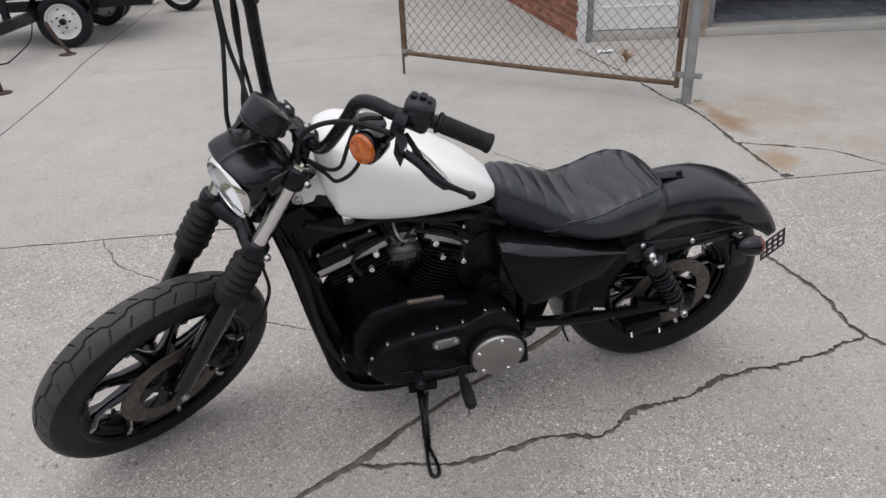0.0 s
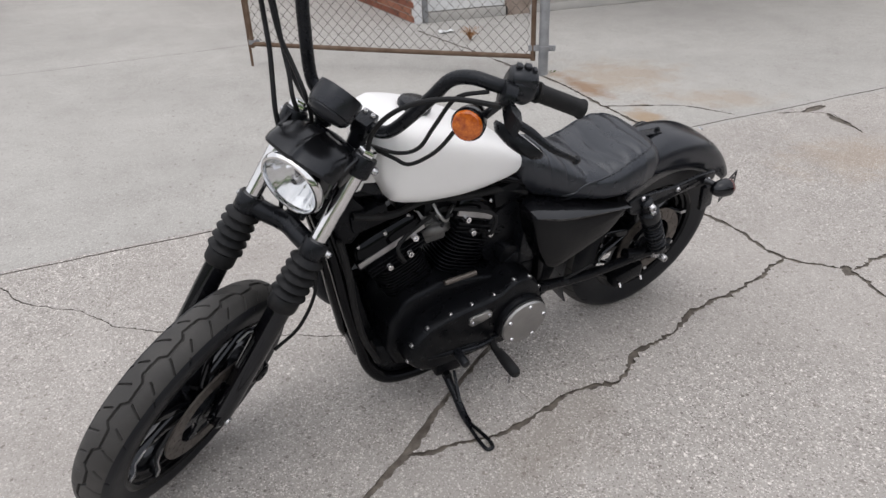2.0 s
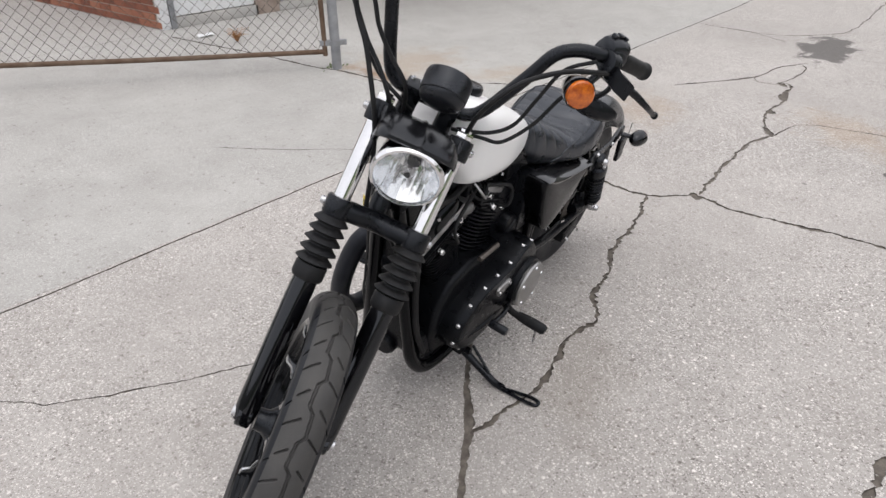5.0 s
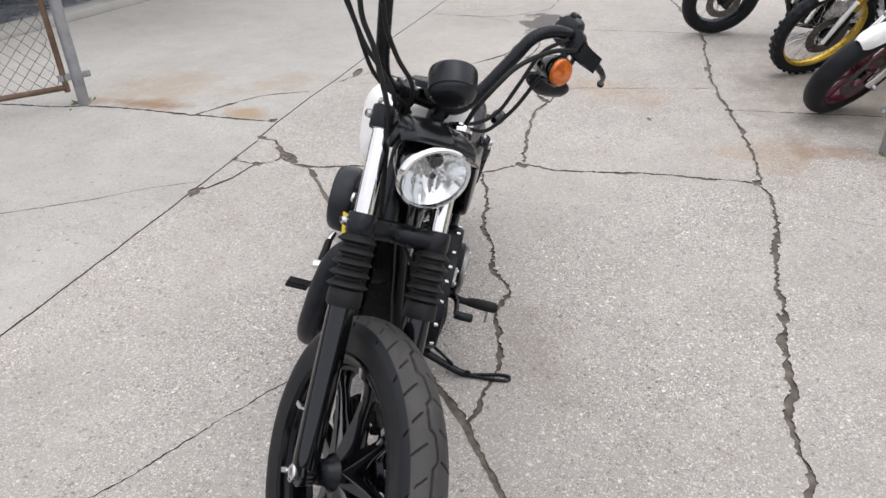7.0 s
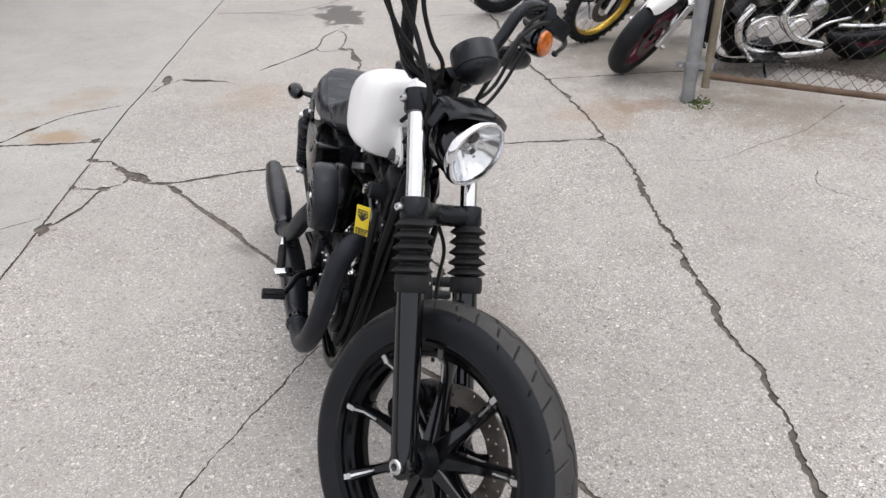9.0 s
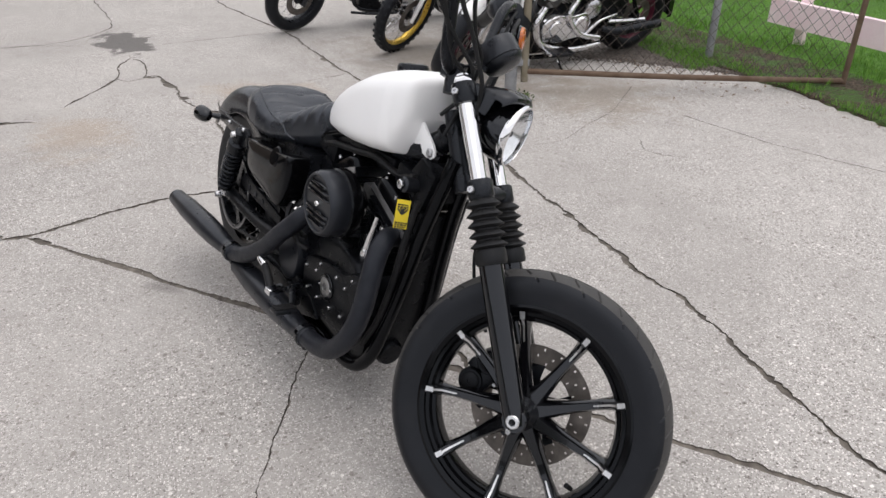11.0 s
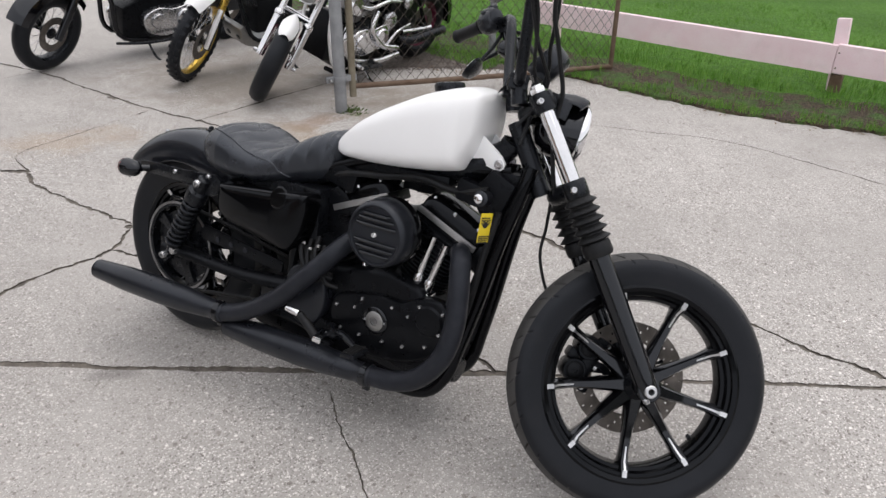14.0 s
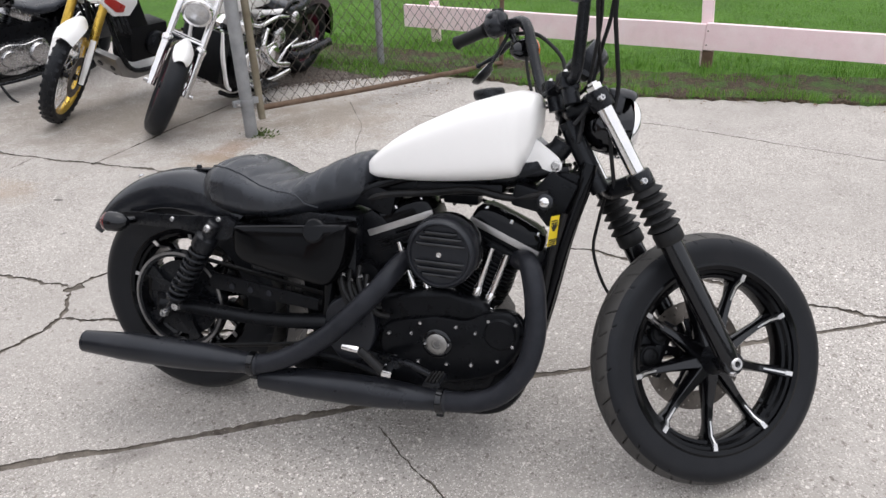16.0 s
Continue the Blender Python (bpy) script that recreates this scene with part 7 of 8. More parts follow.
tube(bm, [(.712, -.05, .528), (.703, -.10, .525), (.684, -.145, .495), (.655, -.168, .455), (.605, -.185, .40), (.53, -.195, .325), (.43, -.205, .255), (.35, -.212, .222), (.30, -.215, .214)], .0275, 20, 8)
bpart("rear_header", bm, BLACK_WRAP, bike, "wrapped matt black exhaust header")
for nm, a, b in (("upper", (.335, -.215, .217), (-.228, -.243, .208)), ("lower", (.875, -.19, .193), (.330, -.19, .165))):
    a, b = Vector(a), Vector(b)
    d, ln = (b - a).normalized(), (b - a).length
    bm = bmesh.new()
    lathe(bm, [(.027, 0), (.031, .004), (.031, .035), (.029, .04), (.031, .06), (.040, .17), (.0425, .26), (.041, ln - .14), (.034, ln - .03), (.0325, ln), (.027, ln), (.025, ln - .06), (.0, ln - .062)], a, d, 36)
    mu = bpart("muffler", bm, SATIN_PIPE, bike, "satin black straight muffler")
    bm = bmesh.new()
    lathe(bm, [(.0315, .008), (.0345, .01), (.0345, .026), (.0315, .028)], a, d, 28, False, True)
    box(bm, (.02, .012, .018), Matrix.Translation(a + d * .017 + Vector((0, .0, -.036))), .002)
    bpart("clamp", bm, BLACK_GLOSS, mu)
bm = bmesh.new()
tube(bm, [(.70, -.15, .21), (.55, -.12, .23), (.40, -.14, .24)], .012, 8, 4)
bpart("muffler_bracket", bm, ENGINE_BLACK)

# ---- frame ----
for sy in (-1, 1):
    bm = bmesh.new()
    down = [(x, sy * y, z) for x, y, z in ((1.17, .02, .82), (1.161, .028, .77), (1.134, .036, .665), (1.118, .042, .59), (1.103, .048, .503), (1.088, .056, .42), (1.062, .068, .30), (1.043, .078, .22), (1.010, .088, .168), (.965, .095, .146))]
    tube(bm, down + [(.9, sy * .098, .140), (.85, sy * .098, .141), (.6, sy * .1, .160), (.50, sy * .1, .24), (.50, sy * .1, .45), (.53, sy * .09, .63)], .0195, 14, 6)
    bpart("frame_tube", bm, ENGINE_GLOSS, bike, "gloss black frame tube")
    bm = bmesh.new()
    tube(bm, [(1.12, sy * .02, .80), (.95, sy * .03, .775), (.75, sy * .04, .762), (.60, sy * .05, .715), (.45, sy * .08, .655), (.25, sy * .115, .615)], .0145, 12, 6)
    bpart("frame_tube", bm, ENGINE_GLOSS, bike, "gloss black frame tube")
    bm = bmesh.new()
    tube(bm, [(.50, sy * .12, .335), (.30, sy * .125, .315), (.05, sy * .128, .320), (-.04, sy * .128, .318)], [.026, .022, .022, .026], 12, 5, True, .7)
    box(bm, (.09, .016, .06), pose(-.01, sy * .13, .322), .006)
    arm = bpart("swingarm", bm, ENGINE_BLACK, bike, "black swingarm leg")
    bm = bmesh.new()
    lathe(bm, [(.018, 0), (.018, .012), (.012, .02), (0, .02)], (.022, sy * .138, .322), (0, sy, 0), 6)
    bpart("axle_nut", bm, STEEL, arm)
bm = bmesh.new()
prism(bm, [(1.165, .79), (1.10, .80), (1.06, .75), (1.10, .71), (1.15, .70)], -.035, .035, .006)
bpart("neck_gusset", bm, ENGINE_BLACK)
bm = bmesh.new()
prism(bm, [(1.128, .66), (1.108, .56), (1.085, .43), (1.056, .29), (1.036, .22), (1.0, .24), (1.02, .33), (1.05, .45), (1.075, .56), (1.095, .66)], -.046, .046, .006)
bpart("regulator", bm, ENGINE_BLACK, bike, "black regulator between the downtubes")
for sy in (-1, 1):
    bm = bmesh.new()
    tube(bm, [(1.125, sy * .075, .70), (1.10, sy * .075, .58), (1.085, sy * .080, .46), (1.06, sy * .088, .34), (1.02, sy * .10, .24)], [.008, .010, .009, .010, .008], 8, 6)
    bpart("taped_wire_loom", bm, RUBBER, bike)
bm = bmesh.new()
prism(bm, [(1.15, .77), (1.08, .80), (1.04, .75), (1.05, .69), (1.08, .655), (1.11, .665)], -.055, .05, .008)
bpart("engine_mount", bm, ENGINE_BLACK, bike, "black front engine mount")
bm = bmesh.new()
lathe(bm, [(.03, -.02), (.04, -.015), (.04, .015), (.03, .02), (0, .02)], (1.075, -.02, .55), (.4, -1, 0), 24)
bpart("horn", bm, ENGINE_BLACK)
bm = bmesh.new()
lathe(bm, [(.0, -.02), (.018, -.018), (.02, 0), (.02, .03), (.012, .034), (.012, .04), (0, .04)], (1.075, -.06, .725), (0, -1, .1), 20)
bpart("ignition_switch", bm, BLACK_PLASTIC, bike, "black ignition switch")
bm = bmesh.new()
lathe(bm, [(.012, .038), (.012, .044), (.008, .046), (0, .046)], (1.075, -.06, .725), (0, -1, .1), 16)
bpart("key_barrel", bm, CHROME)
bm = bmesh.new()
m = pose(1.103, -.100, .660, 4, 0, 60)
box(bm, (.034, .0012, .078), m, .0004)
st = bpart("warning_label", bm, YELLOW, bike, "yellow label with black print hung by the key switch")
bm = bmesh.new()
rnd = random.Random(2)
for row in range(6):
    x = -.014
    while x < .012:
        w = rnd.uniform(.003, .007)
        box(bm, (w, .0006, .004), m @ pose(x + w / 2, -.0009, -.012 - row * .0055 if row > 1 else .026 - row * .006))
        x += w + .0015
for k in range(5):
    box(bm, (.004, .0006, .018), m @ pose(-.007 + k * .0035, -.0009, .008 + .003 * (k % 2), 0, 18 * (k - 2), 0))
bpart("print", bm, INK, st)
bm = bmesh.new()
prism(bm, [(.475, .40), (.14, .435), (.12, .41), (.13, .385), (.30, .375), (.47, .365)], -.118, -.126, .003)
guard = bpart("belt_guard", bm, ENGINE_BLACK, bike, "black drive belt guard")
bm = bmesh.new()
for x in (.2, .26, .32):
    lathe(bm, [(.009, 0), (.009, .003), (.0, .003)], (x, -.126, .40 - (x - .2) * .03), (0, -1, 0), 14)
bpart("guard_hole", bm, BLACK_WRAP, guard)
bm = bmesh.new()
tube(bm, [(.57, -.10, .395), (.30, -.10, .435), (.02, -.10, .474)], .006, 6, 1, True, 1.8)
tube(bm, [(.57, -.10, .275), (.30, -.10, .225), (.02, -.10, .175)], .006, 6, 1, True, 1.8)
bpart("drive_belt", bm, RUBBER, bike, "black drive belt")

# ---- foot controls, stand ----
bm = bmesh.new()
tube(bm, [(.66, .11, .27), (.70, .20, .262), (.706, .235, .262)], .011, 10, 3)
lathe(bm, [(.013, 0), (.014, .004), (.0165, .03), (.0175, .06), (.0165, .09), (.012, .097), (0, .098)], (.704, .232, .262), (.02, 1, .02), 18)
peg = bpart("left_footpeg", bm, RUBBER, bike, "black rubber footpeg")
bm = bmesh.new()
rod(bm, (.704, .30, .25), (.704, .302, .20), .004, 8)
bpart("peg_feeler", bm, STEEL, peg)
bm = bmesh.new()
tube(bm, [(.665, .175, .262), (.74, .2, .275), (.82, .205, .29)], [.009, .008, .008], 10, 3)
lathe(bm, [(.0125, 0), (.0135, .01), (.0135, .05), (.011, .056), (0, .057)], (.83, .20, .293), (0, 1, 0), 16)
bpart("gear_lever", bm, BLACK_SATIN, bike, "black gear lever with a rubber toe peg")
bm = bmesh.new()
tube(bm, [(.712, -.245, .275), (.690, -.242, .292), (.648, -.240, .322)], [.012, .0125, .0115], 14, 4)
rpeg = bpart("right_footpeg", bm, RUBBER, bike, "black footpeg folded up with a bright end")
bm = bmesh.new()
lathe(bm, [(.0085, 0), (.010, .002), (.010, .046), (.007, .050), (0, .050)], (.646, -.240, .3225), (-.98, .05, .02), 16)
bpart("peg_end", bm, CHROME, rpeg, "bright steel stub")
bm = bmesh.new()
tube(bm, [(.66, -.12, .26), (.72, -.17, .275), (.735, -.20, .278)], .012, 10, 4)
bpart("peg_bracket", bm, BLACK_SATIN)
bm = bmesh.new()
box(bm, (.026, .058, .018), pose(.724, -.235, .278, 0, 10, 12), .004)
bpart("peg_clevis", bm, CHROME)
bm = bmesh.new()
tube(bm, [(.72, -.18, .275), (.765, -.20, .288), (.81, -.22, .285), (.85, -.24, .284)], [.010, .009, .009, .008], 10, 5)
box(bm, (.045, .065, .012), pose(.862, -.268, .288, 0, -8, 0), .004)
pedal = bpart("brake_pedal", bm, BLACK_SATIN, bike, "black rear brake pedal")
bm = bmesh.new()
for k in range(4):
    box(bm, (.005, .058, .006), pose(.848 + k * .009, -.268, .295 + k * .0012, 0, -8, 0), .001)
bpart("pedal_rubber", bm, RUBBER, pedal)
bm = bmesh.new()
box(bm, (.09, .05, .045), pose(.80, .115, .145), .008)
rod(bm, (.81, .10, .125), (.81, .155, .125), .012, 12)
sb = bpart("stand_mount", bm, ENGINE_BLACK, bike)
bm = bmesh.new()
tube(bm, [(.806, .125, .115), (.81, .19, .092), (.818, .262, .074), (.822, .295, .079)], [.014, .012, .012, .010], 12, 4)
rod(bm, (.79, .15, .135), (.815, .235, .095), .005, 8)
stand = bpart("side_stand", bm, BLACK_SATIN, bike, "black side stand resting on the concrete")
bm = bmesh.new()
tube(bm, [(x, y, .231 * y + .0065) for x, y in ((.822, .285), (.815, .335), (.811, .385), (.816, .410), (.826, .415), (.836, .408), (.836, .37), (.831, .33), (.826, .285))], .0055, 8, 5)
bpart("stand_foot", bm, BLACK_SATIN, stand)
bm = bmesh.new()
tube(bm, [(.03, .10, .345), (.08, .125, .33), (.14, .12, .34)], .02, 10, 4)
box(bm, (.12, .05, .06), pose(.085, .10, .225, 0, 12, 0), .012)
rc = bpart("rear_caliper", bm, ENGINE_BLACK, bike, "black rear brake caliper")
bm = bmesh.new()
for x in (.035, .13):
    rod(bm, (x, .128, .215), (x, .138, .203), .0042, 8)
rod(bm, (.25, .135, .352), (.29, .138, .366), .006, 10)
bpart("caliper_pin", bm, CHROME, rc, "bright caliper pin")
bm = bmesh.new()
tube(bm, [(.30, .138, .37), (.4, .13, .34), (.5, .125, .30), (.55, .12, .25)], .005, 8, 5)
tube(bm, [(.56, -.11, .47), (.60, -.13, .42), (.66, -.125, .41)], .008, 8, 4)
tube(bm, [(.53, -.115, .47), (.57, -.135, .40), (.64, -.125, .38)], .008, 8, 4)
bpart("oil_hose", bm, RUBBER, bike, "black oil hoses")


# ---- parked motorcycles ----
def parked_frame(front, heading, lean, steer, base, rake=30, trail=0.12):
    """Pose of a parked bike from its front tyre's foot, and the turn of its fork."""
    m0 = pose(0, 0, 0, 0, 0, heading) @ pose(0, 0, 0, -lean, 0, 0)
    stem = Vector((base + trail, 0, 0))
    axis = Vector((-math.sin(radians(rake)), 0, math.cos(radians(rake))))
    turn = Matrix.Translation(stem) @ Matrix.Rotation(radians(steer), 4, axis) @ Matrix.Translation(-stem)
    foot = m0 @ (turn @ Vector((base, 0, 0)))
    return pose(front[0] - foot.x, front[1] - foot.y, 0) @ m0, turn


def plain_tyre(R, w, bead, knobs=0):
    bm = bmesh.new()
    lathe(bm, [(bead, -w * .36), (bead + .02, -w * .46), (R - w * .45, -w * .5), (R - w * .18, -w * .4), (R - w * .04, -w * .2), (R, 0), (R - w * .04, w * .2), (R - w * .18, w * .4), (R - w * .45, w * .5), (bead + .02, w * .46), (bead, w * .36)], (0, 0, 0), (0, 1, 0), 72, False, True)
    for k in range(knobs):
        a = 2 * math.pi * k / knobs
        for y, off in ((-.32, 0), (0, .5), (.32, 0)):
            b = a + off * 2 * math.pi / knobs
            box(bm, (.010, w * .24, .022), Matrix.Rotation(-b, 4, "Y") @ pose(R - .002 - abs(y) * w * .26, y * w, 0), .0)
    return bm


def wheel_set(owner, name, centre, R, w, bead, rim_mat, spokes, turn, label, knobs=0, disc=True):
    """A wheel with tyre, rim, wire or cast spokes, hub and disc."""
    m = turn @ Matrix.Translation(centre)

    def put(bm, n, mat, parent, lab=""):
        bmesh.ops.transform(bm, matrix=m, verts=bm.verts)
        return part(n, bm, mat, parent, lab)

    bm = bmesh.new()
    rw = w * .36
    lathe(bm, [(bead + .006, -rw), (bead - .004, -rw + .004), (bead - .016, -rw * .5), (bead - .018, 0), (bead - .016, rw * .5), (bead - .004, rw - .004), (bead + .006, rw), (bead + .006, rw - .006), (bead - .006, 0), (bead + .006, -rw + .006)], (0, 0, 0), (0, 1, 0), 64, False, True)
    rim = put(bm, name, rim_mat, owner, label)
    put(plain_tyre(R, w, bead, knobs), "tyre", TYRE, rim)
    bm = bmesh.new()
    lathe(bm, [(0, -.06), (.022, -.06), (.024, -.04), (.045, -.036), (.045, -.028), (.028, -.02), (.028, .02), (.045, .028), (.045, .036), (.024, .04), (.022, .06), (0, .06)], (0, 0, 0), (0, 1, 0), 24)
    put(bm, "hub", BLACK_SATIN, rim)
    if spokes > 12:
        bm = bmesh.new()
        for k in range(spokes):
            a = 2 * math.pi * k / spokes
            side = 1 if k % 2 else -1
            b = a + (.55 if (k // 2) % 2 else -.55)
            rod(bm, (.042 * math.cos(b), side * .032, .042 * math.sin(b)), ((bead - .014) * math.cos(a), side * .006, (bead - .014) * math.sin(a)), .0018, 5)
        tagged(put(bm, "wire_spokes", STEEL, rim), kind="stuff")
    else:
        for k in range(spokes):
            a = 2 * math.pi * k / spokes
            bm = bmesh.new()
            loft(bm, [[(r, sy * d, sx * h) for sx, sy in ((1, 1), (-1, 1), (-1, -1), (1, -1))] for r, h, d in ((.03, .02, .016), (.1, .011, .011), (bead - .012, .016, .016))])
            bmesh.ops.transform(bm, matrix=Matrix.Rotation(-a, 4, "Y"), verts=bm.verts)
            put(bm, "spoke", rim_mat, rim)
    if disc:
        for y in (.055, -.055) if disc == 2 else (.055,):
            bm = bmesh.new()
            ring_disc(bm, .085, .142, .005, 18, (.100, .125), 90)
            bmesh.ops.translate(bm, vec=(0, y, 0), verts=bm.verts)
            put(bm, "brake_disc", DISC_STEEL, rim)
    return rim


def v_engine(owner, c, scale, cover_mat, fin_mat, tilt=26):
    """A cruiser engine: case, round covers, two finned cylinders, heads."""
    m0 = Matrix.Translation(c) @ Matrix.Scale(scale, 4)

    def put(bm, n, mat, lab=""):
        bmesh.ops.transform(bm, matrix=m0, verts=bm.verts)
        return part(n, bm, mat, owner, lab)

    bm = bmesh.new()
    prism(bm, [(-.26, -.08), (-.1, -.16), (.12, -.16), (.2, -.06), (.16, .06), (.02, .10), (-.2, .08)], -.11, .11, .02)
    put(bm, "crankcase", BLACK_SATIN)
    for sy in (-1, 1):
        bm, pts, cc = rounded_cover([(-.26, 0), (-.2, .09), (-.06, .075), (.08, .09), (.19, .03), (.17, -.08), (.04, -.13), (-.1, -.11), (-.22, -.09)], sy * .11, sy * .165)
        cv = put(bm, "engine_cover", cover_mat, "polished engine cover")
        for x, r in ((-.15, .075), (.08, .06)):
            bm = bmesh.new()
            lathe(bm, [(r, 0), (r * .98, .018), (r * .85, .03), (r * .5, .034), (0, .036)], (x, sy * .155, -.005), (0, sy, 0), 32)
            put(bm, "round_cover", cover_mat)
    for t in (tilt, -tilt):
        m = Matrix.Rotation(radians(t), 4, "Y")
        bm = bmesh.new()
        for k in range(9):
            loft(bm, [[m @ Vector((.075 * math.copysign(abs(math.cos(a)) ** .6, math.cos(a)), .085 * math.copysign(abs(math.sin(a)) ** .6, math.sin(a)), z)) for a in (2 * math.pi * i / 20 for i in range(20))] for z in (.1 + k * .016, .107 + k * .016)])
        lathe(bm, [(.055, .06), (.055, .25)], (0, 0, 0), m.to_3x3() @ Vector((0, 0, 1)), 20)
        tagged(put(bm, "finned_cylinder", fin_mat), kind="stuff")
        bm = bmesh.new()
        box(bm, (.17, .18, .07), m @ pose(0, 0, .27), .015)
        put(bm, "rocker_box", cover_mat)


def bars(owner, turn, c, rise, width, mat):
    bm = bmesh.new()
    tube(bm, [(c.x - .14, -width, c.z + rise - .03), (c.x - .05, -width * .75, c.z + rise), (c.x, -width * .35, c.z + rise * .6), (c.x, 0, c.z), (c.x, width * .35, c.z + rise * .6), (c.x - .05, width * .75, c.z + rise), (c.x - .14, width, c.z + rise - .03)], .012, 10, 5)
    bmesh.ops.transform(bm, matrix=turn, verts=bm.verts)
    part("handlebar", bm, mat, owner)


def put_turned(owner, bm, name, mat, turn, label=""):
    bmesh.ops.transform(bm, matrix=turn, verts=bm.verts)
    return part(name, bm, mat, owner, label)


def stand_leg(owner, x, z, reach, mat):
    bm = bmesh.new()
    tube(bm, [(x, .1, z), (x + .02, reach * .7, z * .45), (x + .03, reach, 0.07)], .010, 8, 3)
    part("side_stand", bm, mat, owner)


# white-fendered chrome cruiser beside the gate
mC, tC = parked_frame((2.96, 0.27), 97, 15, 40, 1.62)
cC = thing("parked_motorcycle", mC, "white and chrome cruiser motorcycle with magenta wheels behind the gate post", "motorcycle", "parked motorcycles")
wheel_set(cC, "front_wheel", Vector((1.62, 0, .315)), .315, .125, .222, MAROON, 7, tC, "magenta cast front wheel", 0, 1)
wheel_set(cC, "rear_wheel", Vector((0, 0, .315)), .315, .17, .195, MAROON, 7, Matrix(), "magenta cast rear wheel")
for sy in (-1, 1):
    y = sy * .105
    bm = bmesh.new()
    tube(bm, [(1.63, y, .30), (1.60, y, .35), (1.47, y, .56)], [.026, .030, .030], 18, 2)
    lathe(bm, [(.033, -.01), (.036, 0), (.036, .02), (.031, .03)], (1.47, y, .56), (-.52, 0, .85), 18)
    leg = put_turned(cC, bm, "fork_slider", CHROME, tC, "polished fork leg")
    bm = bmesh.new()
    rod(bm, (1.47, y, .56), (1.19, y, 1.03), .0215, 18)
    put_turned(cC, bm, "fork_tube", CHROME, tC, "chrome fork tube")
    bm = bmesh.new()
    rod(bm, (1.62, sy * .09, .315), (1.62, sy * .155, .315), .014, 12)
    put_turned(leg, bm, "axle_end", STEEL, tC)
bm = bmesh.new()
rings = []
for k in range(13):
    a = radians(62 + 44 * k / 12)
    w = .060 * (1 - .35 * abs(2 * k / 12 - 1) ** 3)
    rings.append([(1.62 + math.cos(a) * (.345 - .05 * abs(t) ** 2.2), w * t, .315 + math.sin(a) * (.345 - .05 * abs(t) ** 2.2)) for t in np.linspace(-1, 1, 11)] + [(1.62 + math.cos(a) * (.34 - .05 * abs(t) ** 2.2), w * t * .97, .315 + math.sin(a) * (.34 - .05 * abs(t) ** 2.2)) for t in np.linspace(1, -1, 11)])
loft(bm, rings)
put_turned(cC, bm, "front_fender", WHITE_PAINT, tC, "short white front fender")
bm = bmesh.new()
for nm, c in (("lower_yoke", (1.445, .60)), ("upper_yoke", (1.22, .975))):
    bm = bmesh.new()
    tube(bm, [(c[0], -.11, c[1]), (c[0] - .03, 0, c[1] - .015), (c[0], .11, c[1])], .025, 12, 4)
    put_turned(cC, bm, nm, CHROME, tC)
bm = bmesh.new()
lathe(bm, [(0, -.12), (.05, -.11), (.085, -.06), (.093, 0), (.096, .015), (.09, .028)], (1.44, 0, .80), (.98, 0, -.15), 32)
hl = put_turned(cC, bm, "headlight", CHROME, tC, "round chrome headlight")
bm = bmesh.new()
lathe(bm, [(.088, .022), (.06, .035), (.03, .041), (0, .043)], (1.44, 0, .80), (.98, 0, -.15), 32, False)
put_turned(hl, bm, "lens", surf("frosted_lens", (0.5, 0.52, 0.55), (0.65, 0.67, 0.7), (0.08, 0.15), 0.6, scale=60, fine=200, bump=0.4), tC)
v_engine(cC, Vector((.80, 0, .36)), 1.0, CHROME, BRUSHED)
bm = bmesh.new()
prism(bm, [(.35, .40), (.42, .16), (.60, .12), (1.02, .13), (1.10, .22), (1.06, .42), (.8, .5), (.5, .5)], -.105, .105, .02)
part("lower_case", bm, ENGINE_BLACK, cC, "black lower engine case")
for z, y in ((.125, .13), (.60, .12)):
    bm = bmesh.new()
    tube(bm, [(1.16, y * .7, z + .05), (1.02, y, z), (.6, y, z - .005), (.3, y, z + .08), (.05, y, .36)], .017, 10, 5)
    part("frame_rail", bm, ENGINE_GLOSS, cC)
bm = bmesh.new()
lathe(bm, [(.0, .0), (.07, .0), (.075, .02), (.06, .05), (0, .055)], (.95, .10, .62), (0, 1, .1), 24)
part("horn_cover", bm, CHROME, cC)
bm = bmesh.new()
box(bm, (.36, .25, .30), pose(.36, 0, .50), .03)
part("side_box", bm, ENGINE_BLACK, cC, "black side cover")
bm = bmesh.new()
tube(bm, [(.42, .15, .30), (.30, .19, .28), (.05, .19, .29), (-.14, .19, .30)], [.025, .035, .04, .035], 14, 4)
part("silencer", bm, BLACK_SATIN, cC, "black silencer")
for k, pts in enumerate(([(.98, .12, .50), (1.06, .16, .40), (.98, .17, .24), (.70, .17, .17), (.42, .17, .18)], [(.70, .13, .55), (.78, .17, .44), (.66, .18, .30), (.45, .18, .24)],
                         [(.45, .14, .60), (.62, .16, .63), (.82, .15, .60), (.98, .13, .66)], [(.30, .15, .40), (.48, .18, .38), (.58, .17, .28)])):
    bm = bmesh.new()
    tube(bm, pts, (.026, .024, .014, .013)[k], 12, 5)
    part("chrome_pipe", bm, CHROME, cC, "bent chrome pipe")
for x, z, r in ((.55, .46, .075), (.92, .30, .06), (.36, .58, .05)):
    bm = bmesh.new()
    lathe(bm, [(r, 0), (r, .02), (r * .8, .035), (r * .4, .042), (0, .043)], (x, .13, z), (0, 1, 0), 24)
    part("round_cover", bm, STEEL, cC)
bm = bmesh.new()
box(bm, (.24, .11, .022), pose(.86, .24, .20, 0, -4, 0), .006)
part("floorboard", bm, BLACK_SATIN, cC)
bm = bmesh.new()
box(bm, (.06, .25, .34), pose(1.165, 0, .42, 0, -14, 0), .012)
